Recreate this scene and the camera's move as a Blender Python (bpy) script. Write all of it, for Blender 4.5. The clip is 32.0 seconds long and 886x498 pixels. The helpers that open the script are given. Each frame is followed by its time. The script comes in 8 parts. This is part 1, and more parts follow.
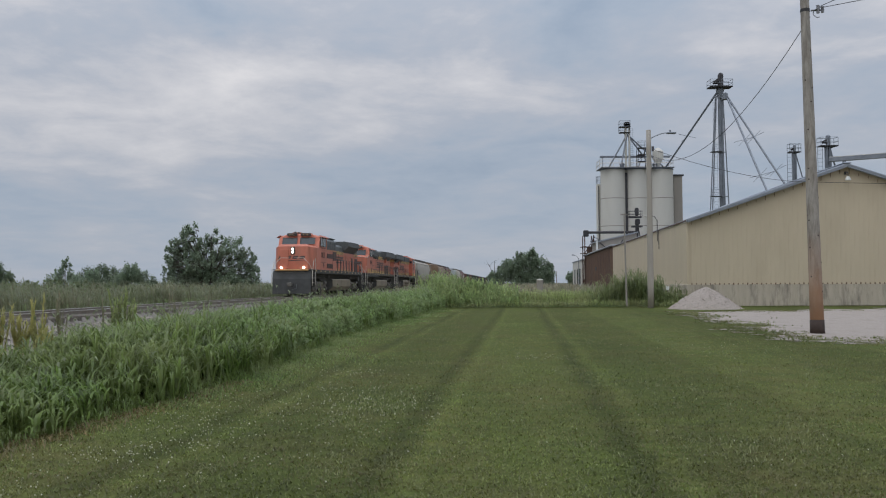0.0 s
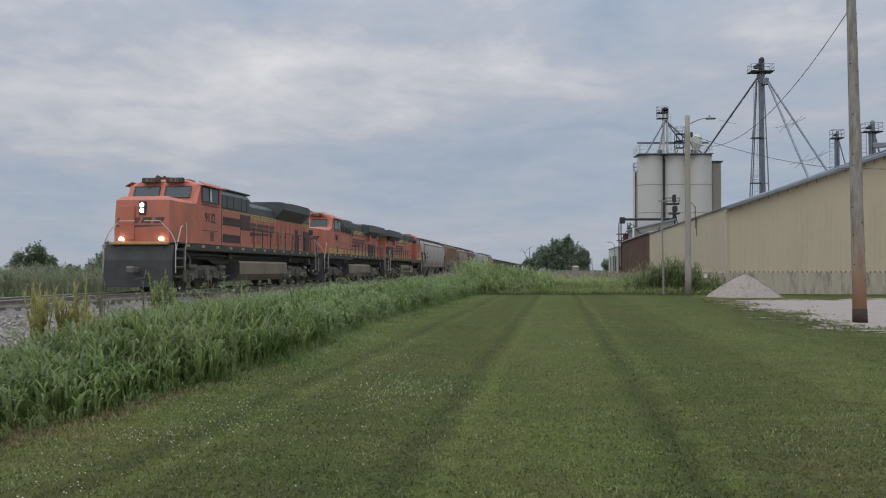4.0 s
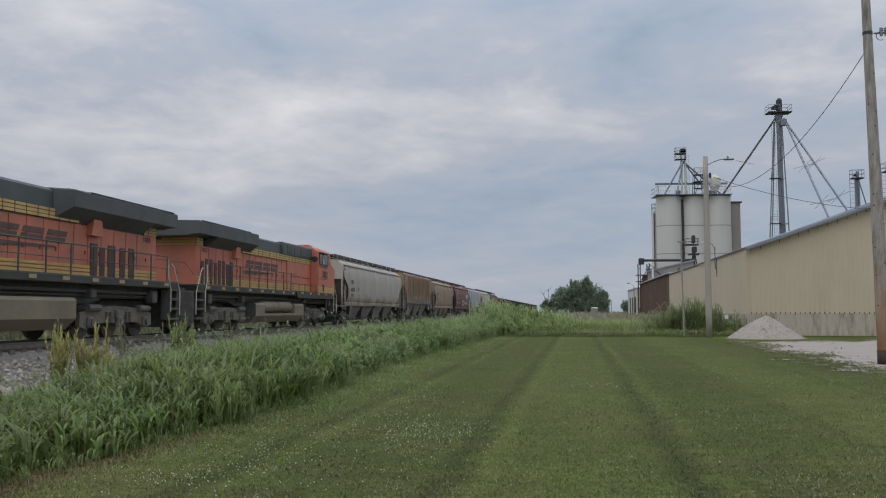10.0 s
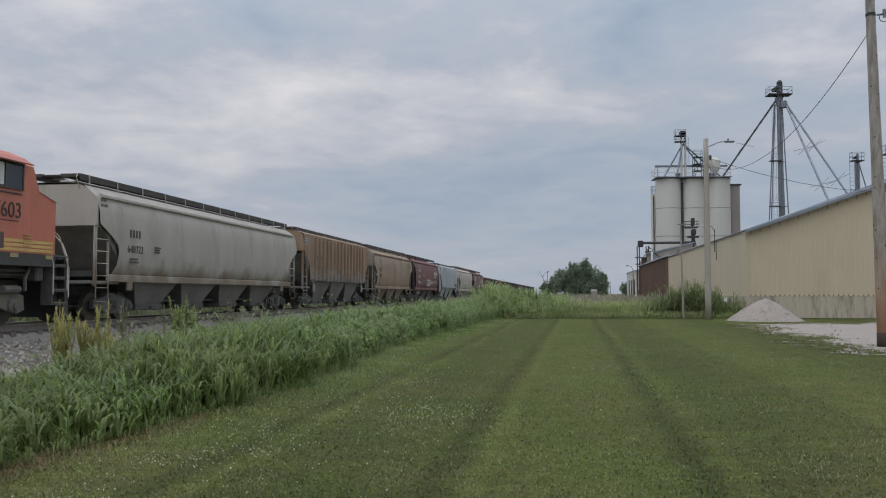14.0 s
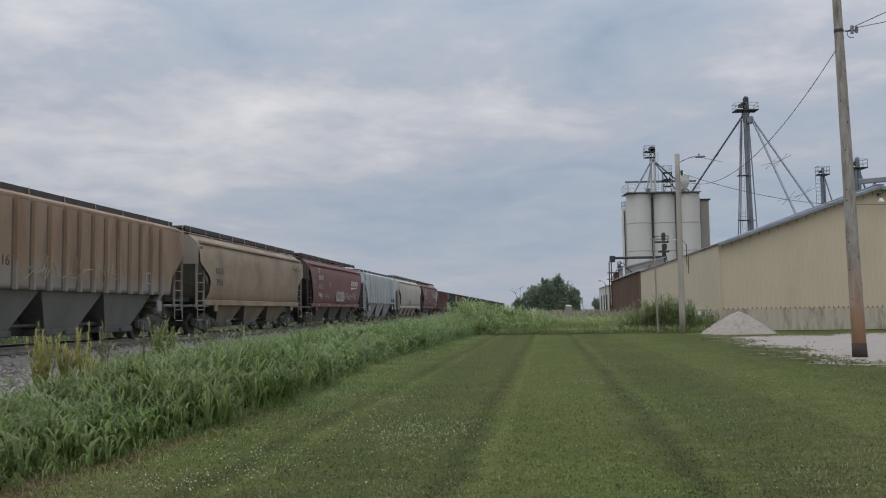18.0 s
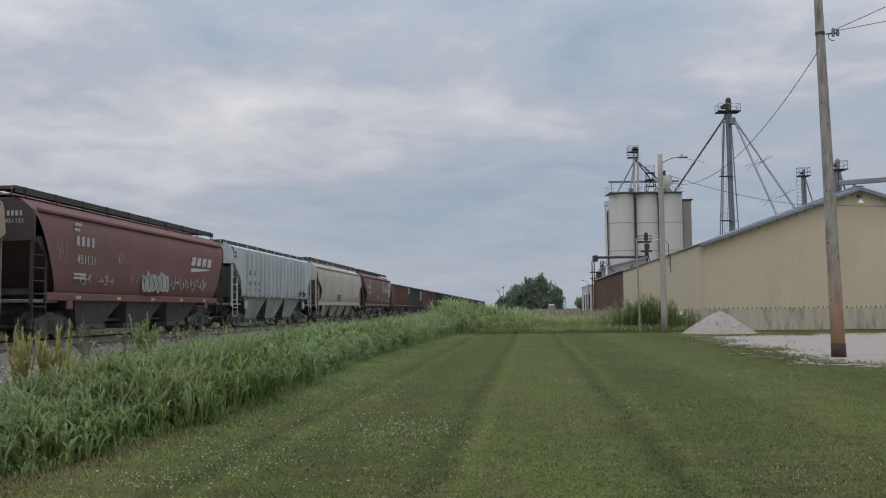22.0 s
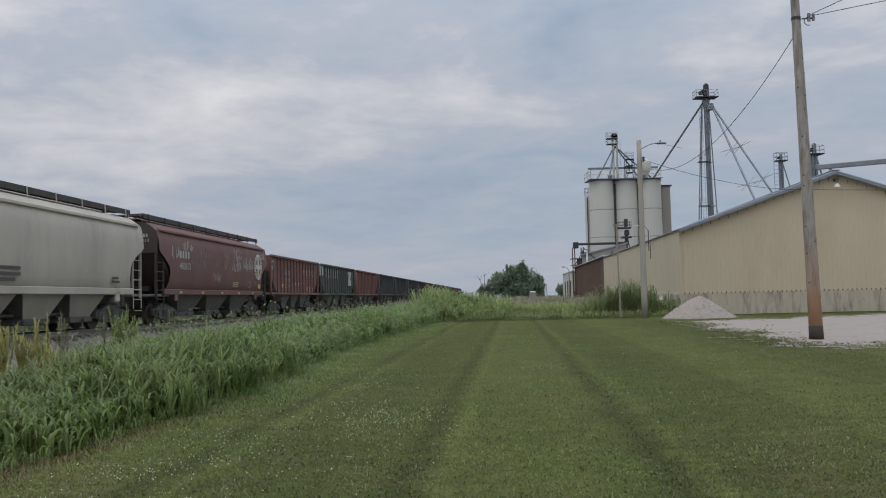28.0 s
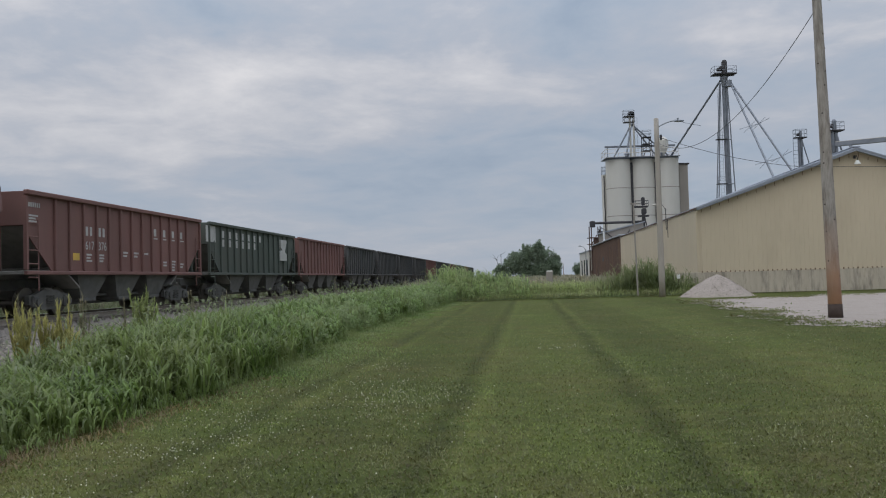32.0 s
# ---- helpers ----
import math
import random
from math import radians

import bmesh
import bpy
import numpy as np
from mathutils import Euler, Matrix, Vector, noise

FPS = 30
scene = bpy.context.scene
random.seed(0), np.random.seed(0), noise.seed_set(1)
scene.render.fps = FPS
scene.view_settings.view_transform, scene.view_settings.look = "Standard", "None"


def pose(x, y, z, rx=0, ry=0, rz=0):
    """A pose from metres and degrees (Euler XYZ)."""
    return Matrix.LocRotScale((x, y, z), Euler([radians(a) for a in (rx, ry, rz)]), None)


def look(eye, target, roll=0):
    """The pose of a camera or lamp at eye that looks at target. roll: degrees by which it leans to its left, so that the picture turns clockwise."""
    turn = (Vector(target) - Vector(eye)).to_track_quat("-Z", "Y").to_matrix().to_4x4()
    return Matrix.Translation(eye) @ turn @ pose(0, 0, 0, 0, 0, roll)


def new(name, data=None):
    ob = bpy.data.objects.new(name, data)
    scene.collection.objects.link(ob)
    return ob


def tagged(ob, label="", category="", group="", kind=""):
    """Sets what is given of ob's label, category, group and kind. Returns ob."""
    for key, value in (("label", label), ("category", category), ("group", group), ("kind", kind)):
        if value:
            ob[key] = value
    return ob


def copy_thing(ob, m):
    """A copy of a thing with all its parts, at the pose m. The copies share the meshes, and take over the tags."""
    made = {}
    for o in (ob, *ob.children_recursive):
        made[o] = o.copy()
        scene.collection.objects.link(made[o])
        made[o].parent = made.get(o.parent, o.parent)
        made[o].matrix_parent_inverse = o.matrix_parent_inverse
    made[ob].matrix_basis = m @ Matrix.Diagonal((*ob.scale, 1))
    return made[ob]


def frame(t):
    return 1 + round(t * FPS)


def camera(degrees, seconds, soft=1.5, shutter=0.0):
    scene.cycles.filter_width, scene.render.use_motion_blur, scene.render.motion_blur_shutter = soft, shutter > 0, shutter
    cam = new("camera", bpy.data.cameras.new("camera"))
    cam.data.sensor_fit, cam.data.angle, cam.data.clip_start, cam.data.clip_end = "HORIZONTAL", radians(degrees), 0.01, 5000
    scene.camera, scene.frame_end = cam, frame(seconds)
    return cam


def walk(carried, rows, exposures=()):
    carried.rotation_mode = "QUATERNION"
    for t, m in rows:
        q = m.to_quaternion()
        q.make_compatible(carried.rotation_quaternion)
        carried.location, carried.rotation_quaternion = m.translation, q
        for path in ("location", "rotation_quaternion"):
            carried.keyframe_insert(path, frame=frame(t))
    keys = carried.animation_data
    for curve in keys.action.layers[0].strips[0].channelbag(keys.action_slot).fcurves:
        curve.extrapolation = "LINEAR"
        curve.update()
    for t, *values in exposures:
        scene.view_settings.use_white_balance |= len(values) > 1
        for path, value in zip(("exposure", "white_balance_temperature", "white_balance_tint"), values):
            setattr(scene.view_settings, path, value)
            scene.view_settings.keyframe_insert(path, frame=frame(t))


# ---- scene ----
cam = camera(54.58, 32.0, soft=1.1)


def aim(x, y, z, yaw, pitch, roll):
    """Camera pose: yaw to the right of north, pitch up, roll, in degrees."""
    return pose(x, y, z, 0, 0, -yaw) @ pose(0, 0, 0, 90 + pitch) @ pose(0, 0, 0, 0, 0, roll)


# seconds, eye, yaw, pitch, roll of the hand-held camera
PATH = [
    (0, 0.175, -0.047, 1.603, 0.00, 2.28, -0.31),
    (0.5, 0.171, -0.056, 1.603, -0.04, 2.29, -0.29),
    (1, 0.155, -0.051, 1.594, -0.30, 2.30, -0.08),
    (1.5, 0.164, -0.031, 1.587, -0.62, 2.11, 0.24),
    (2, 0.172, -0.019, 1.585, -0.95, 1.86, -0.01),
    (2.5, 0.159, -0.019, 1.575, -1.34, 1.40, -0.06),
    (3, 0.153, -0.024, 1.581, -1.67, 1.29, -0.07),
    (3.5, 0.150, -0.015, 1.587, -2.01, 1.32, -0.06),
    (5.5, 0.144, -0.026, 1.582, -2.82, 2.07, 0.38),
    (6, 0.135, -0.041, 1.581, -2.83, 2.54, 0.39),
    (6.5, 0.155, -0.034, 1.596, -3.05, 2.87, 0.40),
    (7, 0.149, -0.033, 1.591, -3.05, 3.19, 0.42),
    (7.5, 0.144, -0.025, 1.584, -3.09, 3.53, 0.34),
    (8, 0.146, -0.024, 1.586, -3.10, 3.76, 0.21),
    (8.5, 0.150, -0.021, 1.583, -3.14, 3.97, 0.10),
    (9, 0.146, -0.019, 1.588, -3.29, 4.10, 0.09),
    (9.5, 0.145, -0.022, 1.583, -3.45, 4.16, -0.01),
    (10, 0.144, -0.016, 1.582, -3.54, 4.15, -0.04),
    (10.5, 0.154, -0.006, 1.584, -3.68, 4.14, -0.03),
    (11, 0.148, -0.003, 1.584, -3.87, 4.01, -0.12),
    (11.5, 0.148, -0.004, 1.583, -3.98, 3.81, -0.05),
    (12, 0.151, -0.002, 1.580, -3.98, 3.66, -0.08),
    (12.5, 0.148, 0.011, 1.582, -3.93, 3.48, -0.09),
    (13, 0.149, 0.015, 1.582, -3.80, 3.26, -0.07),
    (13.5, 0.139, 0.006, 1.584, -3.66, 3.07, 0.05),
    (14, 0.095, 0.001, 1.585, -3.47, 2.97, 0.00),
    (14.5, -0.023, -0.013, 1.582, -3.34, 3.02, -0.40),
    (16.5, -0.117, -0.012, 1.581, -2.90, 3.63, -0.54),
    (17, -0.127, -0.004, 1.579, -2.57, 3.97, -0.50),
    (17.5, -0.133, 0.012, 1.574, -2.15, 4.14, -0.75),
    (18, -0.138, 0.028, 1.566, -1.56, 4.13, -0.82),
    (18.5, -0.139, 0.028, 1.567, -1.16, 4.18, -0.72),
    (19, -0.141, 0.033, 1.569, -0.77, 4.27, -0.66),
    (19.5, -0.146, 0.033, 1.566, -0.36, 4.24, -0.57),
    (20, -0.133, 0.045, 1.570, -0.27, 4.21, -0.53),
    (20.5, -0.146, 0.027, 1.566, -0.28, 4.10, -0.47),
    (21, -0.142, 0.025, 1.561, -0.35, 3.99, -0.54),
    (21.5, -0.137, 0.026, 1.563, -0.46, 3.98, -0.61),
    (22, -0.136, 0.017, 1.568, -0.46, 4.02, -0.57),
    (22.5, -0.139, 0.007, 1.565, -0.39, 4.09, -0.45),
    (23, -0.139, 0.005, 1.562, -0.29, 4.08, -0.43),
    (23.5, -0.136, 0.011, 1.565, -0.21, 4.06, -0.42),
    (24, -0.127, 0.010, 1.571, -0.03, 4.07, -0.39),
    (24.5, -0.123, 0.009, 1.568, 0.22, 4.11, -0.51),
    (25, -0.124, 0.008, 1.562, 0.47, 4.12, -0.61),
    (25.5, -0.125, 0.010, 1.563, 0.69, 4.15, -0.73),
    (27.5, -0.126, 0.016, 1.558, 0.76, 3.46, -1.30),
    (28, -0.130, 0.024, 1.555, 0.80, 3.24, -1.37),
    (28.5, -0.134, 0.026, 1.556, 0.79, 2.96, -1.43),
    (29, -0.128, 0.023, 1.559, 0.70, 2.69, -1.49),
    (29.5, -0.126, 0.026, 1.554, 0.62, 2.54, -1.56),
    (30, -0.129, 0.022, 1.554, 0.56, 2.36, -1.52),
    (30.5, -0.129, 0.016, 1.555, 0.47, 2.23, -1.54),
    (31, -0.129, 0.021, 1.554, 0.30, 2.08, -1.59),
    (31.5, -0.136, 0.018, 1.560, 0.09, 1.98, -1.63),
    (32, -0.141, 0.008, 1.563, -0.32, 1.92, -1.64),
]
walk(cam, [(r[0], aim(*r[1:])) for r in PATH])

# ---------------------------------------------------------------- sky and sun
SUN_AZ, SUN_EL = 222.0, 52.0      # degrees clockwise from north, degrees up
world = bpy.data.worlds.new("overcast_sky")
scene.world = world
world.use_nodes = True
wn, wl = world.node_tree.nodes, world.node_tree.links
wn.clear()


def sky_world():
    sky = wn.new("ShaderNodeTexSky")
    sky.sky_type, sky.sun_disc = "NISHITA", False
    sky.sun_elevation, sky.sun_rotation = radians(SUN_EL), radians(SUN_AZ)
    co = wn.new("ShaderNodeTexCoord")
    sep = wn.new("ShaderNodeSeparateXYZ")
    wl.new(co.outputs["Generated"], sep.inputs[0])

    def math_(op, a, b=None, c=None):
        n = wn.new("ShaderNodeMath")
        n.operation = op
        for i, v in enumerate((a, b, c)):
            if v is None:
                continue
            if isinstance(v, (int, float)):
                n.inputs[i].default_value = v
            else:
                wl.new(v, n.inputs[i])
        return n.outputs[0]

    up = math_("MAXIMUM", sep.outputs[2], 0.0)
    flat = math_("ADD", up, 0.16)
    cx, cy = math_("DIVIDE", sep.outputs[0], flat), math_("DIVIDE", sep.outputs[1], flat)
    comb = wn.new("ShaderNodeCombineXYZ")
    wl.new(cx, comb.inputs[0]), wl.new(cy, comb.inputs[1])

    def noise_(scale, detail, rough, dist, off):
        add = wn.new("ShaderNodeVectorMath")
        add.operation = "ADD"
        wl.new(comb.outputs[0], add.inputs[0])
        add.inputs[1].default_value = off
        n = wn.new("ShaderNodeTexNoise")
        n.inputs["Scale"].default_value, n.inputs["Detail"].default_value = scale, detail
        n.inputs["Roughness"].default_value, n.inputs["Distortion"].default_value = rough, dist
        wl.new(add.outputs[0], n.inputs["Vector"])
        return n.outputs["Fac"]

    big = noise_(0.7, 4.0, 0.5, 0.5, (3.1, 1.7, 0))
    mid = noise_(2.3, 8.0, 0.58, 0.35, (7.3, 4.2, 0))
    fine = noise_(6.5, 8.0, 0.62, 0.2, (1.3, 9.2, 0))
    mixed = math_("ADD", math_("MULTIPLY", big, 0.46), math_("ADD", math_("MULTIPLY", mid, 0.40), math_("MULTIPLY", fine, 0.14)))
    # a paler layer of cloud a little above the horizon, darker blue-grey under it
    band = math_("POWER", 2.718, math_("MULTIPLY", -1.0, math_("POWER", math_("DIVIDE", math_("SUBTRACT", up, 0.20), 0.085), 2.0)))
    low = math_("POWER", 2.718, math_("MULTIPLY", -1.0, math_("POWER", math_("DIVIDE", math_("SUBTRACT", up, 0.085), 0.05), 2.0)))
    mixed = math_("ADD", mixed, math_("SUBTRACT", math_("MULTIPLY", band, 0.055), math_("MULTIPLY", low, 0.025)))
    soft = math_("MULTIPLY_ADD", math_("MINIMUM", math_("DIVIDE", up, 0.26), 1.0), 0.75, 0.45)     # haze flattens the clouds towards the horizon
    mixed = math_("MULTIPLY_ADD", math_("SUBTRACT", mixed, 0.5), soft, 0.495)
    ramp = wn.new("ShaderNodeValToRGB")
    el = ramp.color_ramp.elements
    el[0].position, el[0].color = 0.34, (0.275, 0.338, 0.43, 1)
    el[1].position, el[1].color = 0.74, (0.63, 0.625, 0.645, 1)
    for p, c in ((0.44, (0.33, 0.385, 0.468, 1)), (0.53, (0.388, 0.42, 0.484, 1)), (0.60, (0.475, 0.488, 0.532, 1))):
        e = el.new(p)
        e.color = c
    wl.new(mixed, ramp.inputs[0])
    # an overcast sky is about two to three times as bright overhead as at the horizon
    gain = math_("ADD", 1.0, math_("MULTIPLY", math_("POWER", up, 2.5), 2.7))
    cloud = wn.new("ShaderNodeVectorMath")
    cloud.operation = "SCALE"
    wl.new(ramp.outputs[0], cloud.inputs[0]), wl.new(gain, cloud.inputs["Scale"])
    b1, b2 = wn.new("ShaderNodeBackground"), wn.new("ShaderNodeBackground")
    wl.new(sky.outputs[0], b1.inputs[0]), wl.new(cloud.outputs[0], b2.inputs[0])
    b1.inputs[1].default_value, b2.inputs[1].default_value = 0.06, 1.10
    mix = wn.new("ShaderNodeMixShader")
    mix.inputs[0].default_value = 0.94
    wl.new(b1.outputs[0], mix.inputs[1]), wl.new(b2.outputs[0], mix.inputs[2])
    out = wn.new("ShaderNodeOutputWorld")
    wl.new(mix.outputs[0], out.inputs[0])


sky_world()
sun_data = bpy.data.lights.new("sun", "SUN")
sun_data.energy, sun_data.angle, sun_data.color = 0.75, radians(75), (1.0, 0.95, 0.86)
sun = new("sun", sun_data)
sun.matrix_world = look((0, 0, 60), (-30 * math.sin(radians(SUN_AZ)), -30 * math.cos(radians(SUN_AZ)), 60 - 30 * math.tan(radians(SUN_EL))))
scene.view_settings.exposure = 0.0

# ---------------------------------------------------------------- materials
def mat(name, col, rough=0.6, metal=0.0, var=0.18, scale=2.0, bump=0.0, bscale=None, dirt=None, dscale=0.6, damt=0.5, dlow=0.5, stretch=(1, 1, 1), tone=0.0, isle=0.0, emit=None, spec=0.4):
    """Procedural surface: base colour, fine grain, a second scale of stains (dirt colour), bump, and a tone per object or island."""
    m = bpy.data.materials.new(name)
    m.use_nodes = True
    nt = m.node_tree
    n, l = nt.nodes, nt.links
    b = n["Principled BSDF"]
    b.inputs["Roughness"].default_value, b.inputs["Metallic"].default_value = rough, metal
    b.inputs["Specular IOR Level"].default_value = spec
    co = n.new("ShaderNodeTexCoord")
    mp = n.new("ShaderNodeMapping")
    mp.inputs["Scale"].default_value = stretch
    l.new(co.outputs["Object"], mp.inputs[0])

    def noise_(s, d, r=0.6):
        t = n.new("ShaderNodeTexNoise")
        t.inputs["Scale"].default_value, t.inputs["Detail"].default_value, t.inputs["Roughness"].default_value = s, d, r
        l.new(mp.outputs[0], t.inputs["Vector"])
        return t.outputs["Fac"]

    g = noise_(scale, 6)
    mr = n.new("ShaderNodeMapRange")
    mr.inputs["From Min"].default_value, mr.inputs["From Max"].default_value = 0.25, 0.75
    mr.inputs["To Min"].default_value, mr.inputs["To Max"].default_value = 1 - var, 1 + var
    l.new(g, mr.inputs["Value"])
    val = mr.outputs[0]
    if tone or isle:
        src = n.new("ShaderNodeObjectInfo").outputs["Random"] if tone else n.new("ShaderNodeNewGeometry").outputs["Random Per Island"]
        a = tone or isle
        r2 = n.new("ShaderNodeMapRange")
        r2.inputs["To Min"].default_value, r2.inputs["To Max"].default_value = 1 - a, 1 + a
        l.new(src, r2.inputs["Value"])
        mu = n.new("ShaderNodeMath")
        mu.operation = "MULTIPLY"
        l.new(val, mu.inputs[0]), l.new(r2.outputs[0], mu.inputs[1])
        val = mu.outputs[0]
    sc = n.new("ShaderNodeVectorMath")
    sc.operation = "SCALE"
    sc.inputs[0].default_value = col
    l.new(val, sc.inputs["Scale"])
    last = sc.outputs[0]
    if dirt:
        dn = noise_(dscale, 8, 0.7)
        dm = n.new("ShaderNodeMapRange")
        dm.inputs["From Min"].default_value, dm.inputs["From Max"].default_value = dlow, dlow + 0.2
        dm.inputs["To Max"].default_value = damt
        l.new(dn, dm.inputs["Value"])
        mx = n.new("ShaderNodeMix")
        mx.data_type = "RGBA"
        l.new(dm.outputs[0], mx.inputs[0]), l.new(last, mx.inputs[6])
        mx.inputs[7].default_value = (*dirt, 1)
        last = mx.outputs[2]
    l.new(last, b.inputs["Base Color"])
    if bump:
        bn = noise_(bscale or scale * 4, 6, 0.65)
        bp = n.new("ShaderNodeBump")
        bp.inputs["Strength"].default_value, bp.inputs["Distance"].default_value = 1.0, bump
        l.new(bn, bp.inputs["Height"]), l.new(bp.outputs[0], b.inputs["Normal"])
    if emit:
        b.inputs["Emission Color"].default_value = (*emit[:3], 1)
        b.inputs["Emission Strength"].default_value = emit[3]
    return m


def leafy(name, col, col2, tone=0.25, trans=0.3, rough=0.42):
    """Leaves and blades: colour by island and by noise, with some light through them."""
    m = mat(name, col, rough, var=0.2, scale=0.8, dirt=col2, dscale=0.5, damt=0.8, dlow=0.42, isle=tone, spec=0.5)
    n, l = m.node_tree.nodes, m.node_tree.links
    b = n["Principled BSDF"]
    src = b.inputs["Base Color"].links[0].from_socket
    tr = n.new("ShaderNodeBsdfTranslucent")
    l.new(src, tr.inputs[0])
    mx = n.new("ShaderNodeMixShader")
    mx.inputs[0].default_value = trans
    l.new(b.outputs[0], mx.inputs[1]), l.new(tr.outputs[0], mx.inputs[2])
    l.new(mx.outputs[0], n["Material Output"].inputs[0])
    return m


def grey_foot(m, col, z, soft):
    """Bare grey paint shows on the lower part of the body, with an uneven border."""
    n, l = m.node_tree.nodes, m.node_tree.links
    b = n["Principled BSDF"]
    src = b.inputs["Base Color"].links[0].from_socket
    co, sep, no = n.new("ShaderNodeTexCoord"), n.new("ShaderNodeSeparateXYZ"), n.new("ShaderNodeTexNoise")
    no.inputs["Scale"].default_value, no.inputs["Detail"].default_value = 1.1, 6
    l.new(co.outputs["Object"], sep.inputs[0])
    l.new(co.outputs["Object"], no.inputs["Vector"])
    ad = n.new("ShaderNodeMath")
    ad.operation = "MULTIPLY_ADD"
    l.new(no.outputs["Fac"], ad.inputs[0])
    ad.inputs[1].default_value = 2.2
    l.new(sep.outputs[2], ad.inputs[2])
    mr = n.new("ShaderNodeMapRange")
    mr.inputs["From Min"].default_value, mr.inputs["From Max"].default_value = z + 1.1 + soft, z + 1.1 - soft
    l.new(ad.outputs[0], mr.inputs["Value"])
    mx = n.new("ShaderNodeMix")
    mx.data_type = "RGBA"
    l.new(mr.outputs[0], mx.inputs[0]), l.new(src, mx.inputs[6])
    mx.inputs[7].default_value = (*col, 1)
    l.new(mx.outputs[2], b.inputs["Base Color"])


M_ORANGE = mat("loco_orange_paint", (0.56, 0.18, 0.115), 0.5, var=0.14, scale=1.2, dirt=(0.36, 0.16, 0.11), dscale=0.8, damt=0.75, dlow=0.48, stretch=(1, 1, 0.4), bump=0.002)
M_YELLOW = mat("loco_yellow_stripe", (0.60, 0.40, 0.14), 0.55, var=0.15, scale=1.5, dirt=(0.46, 0.25, 0.13), damt=0.7)
M_LBLACK = mat("loco_black_paint", (0.092, 0.096, 0.095), 0.55, var=0.25, scale=1.2, dirt=(0.07, 0.065, 0.06), damt=0.6)
M_LGREEN = mat("loco_dark_green_paint", (0.092, 0.102, 0.10), 0.5, var=0.2, scale=1.0, dirt=(0.08, 0.08, 0.07), damt=0.5)
M_UNDER = mat("grimy_running_gear", (0.15, 0.138, 0.12), 0.8, var=0.4, scale=3.0, dirt=(0.165, 0.148, 0.128), dscale=1.2, damt=0.6)
M_TANK = mat("dusty_fuel_tank_paint", (0.22, 0.182, 0.125), 0.65, var=0.2, scale=1.0, dirt=(0.15, 0.125, 0.095), damt=0.6)
M_DECK = mat("dusty_deck_edge_paint", (0.07, 0.068, 0.06), 0.75, var=0.25, scale=1.5, dirt=(0.10, 0.09, 0.075), damt=0.6)
M_BOGIE = mat("dusty_cast_side_frame", (0.17, 0.148, 0.118), 0.8, var=0.3, scale=2.5, dirt=(0.065, 0.06, 0.052), dscale=1.2, damt=0.6)
M_STEEL = mat("worn_wheel_steel", (0.11, 0.098, 0.085), 0.55, 0.5, var=0.3, scale=4)
M_RAILTOP = mat("polished_rail_steel", (0.6, 0.58, 0.55), 0.28, 0.9, var=0.15, scale=3)
M_RAIL = mat("rusty_rail_steel", (0.25, 0.215, 0.18), 0.8, 0.2, var=0.3, scale=5)
M_GLASS = mat("dark_window_glass", (0.045, 0.06, 0.07), 0.08, 0.0, var=0.05, spec=0.5)
M_WHITE = mat("white_paint", (0.72, 0.72, 0.69), 0.55, var=0.08, scale=3, dirt=(0.45, 0.42, 0.36), damt=0.35)
M_RAILING = mat("pale_handrail_paint", (0.6, 0.55, 0.48), 0.5, var=0.15, scale=4)
M_LAMP_ON = mat("lit_headlamp", (0.9, 0.88, 0.8), 0.3, emit=(1.0, 0.93, 0.78, 6.0))
M_NUMBER = mat("number_black_paint", (0.065, 0.055, 0.05), 0.6, var=0.2)
M_LOGO_DARK = mat("faded_dark_lettering_paint", (0.12, 0.075, 0.068), 0.65, var=0.3, scale=3)
M_SIGNYEL = mat("yellow_reflector", (0.65, 0.42, 0.08), 0.4)

# ---------------------------------------------------------------- mesh helpers
AZ = radians(4.64)                       # the railway's bearing
RAIL_Z, TRACK_LAT = 0.715, 15.75         # rail top above the lawn, centre line to the left of the start
TRK = Matrix.Translation((0, 0, RAIL_Z)) @ Matrix.Rotation(math.pi / 2 - AZ, 4, "Z")   # x along the rails, y to their left


def on_track(a, lat=TRACK_LAT, z=0.0):
    return TRK @ Vector((a, lat, z))


def mesh_of(name, verts, faces, material, smooth=False):
    me = bpy.data.meshes.new(name)
    me.from_pydata([tuple(v) for v in verts], [], faces)
    me.materials.append(material)
    if smooth:
        me.shade_smooth()
    return me


def part(name, bm, material, parent, label="", smooth=False):
    """Links a Shape (or bmesh) as one mesh object under a thing or part."""
    if isinstance(bm, Shape):
        me = mesh_of(name, bm.v, bm.f, material, smooth)
    else:
        me = bpy.data.meshes.new(name)
        bm.to_mesh(me)
        bm.free()
        me.materials.append(material)
        if smooth:
            me.shade_smooth()
    ob = new(name, me)
    if parent:
        ob.parent = parent
    if label:
        tagged(ob, label)
    if isinstance(bm, Shape):
        for nm, sh in bm.extra:
            # pieces of a thing's own part stand under it; deeper ones join it
            sub_ob = new(nm, mesh_of(nm, sh.v, sh.f, material, smooth))
            sub_ob.parent = ob if parent and parent.parent is None else parent
    return ob


def share(name, src, parent, m):
    """Another part on the same mesh, at pose m in its parent's space."""
    ob = new(name, src.data)
    ob.parent = parent
    ob.matrix_basis = m
    return ob


def thing(name, m, label, category, group="", kind=""):
    ob = new(name)
    ob.empty_display_size = 0.3
    ob.matrix_basis = m
    return tagged(ob, label, category, group, kind)


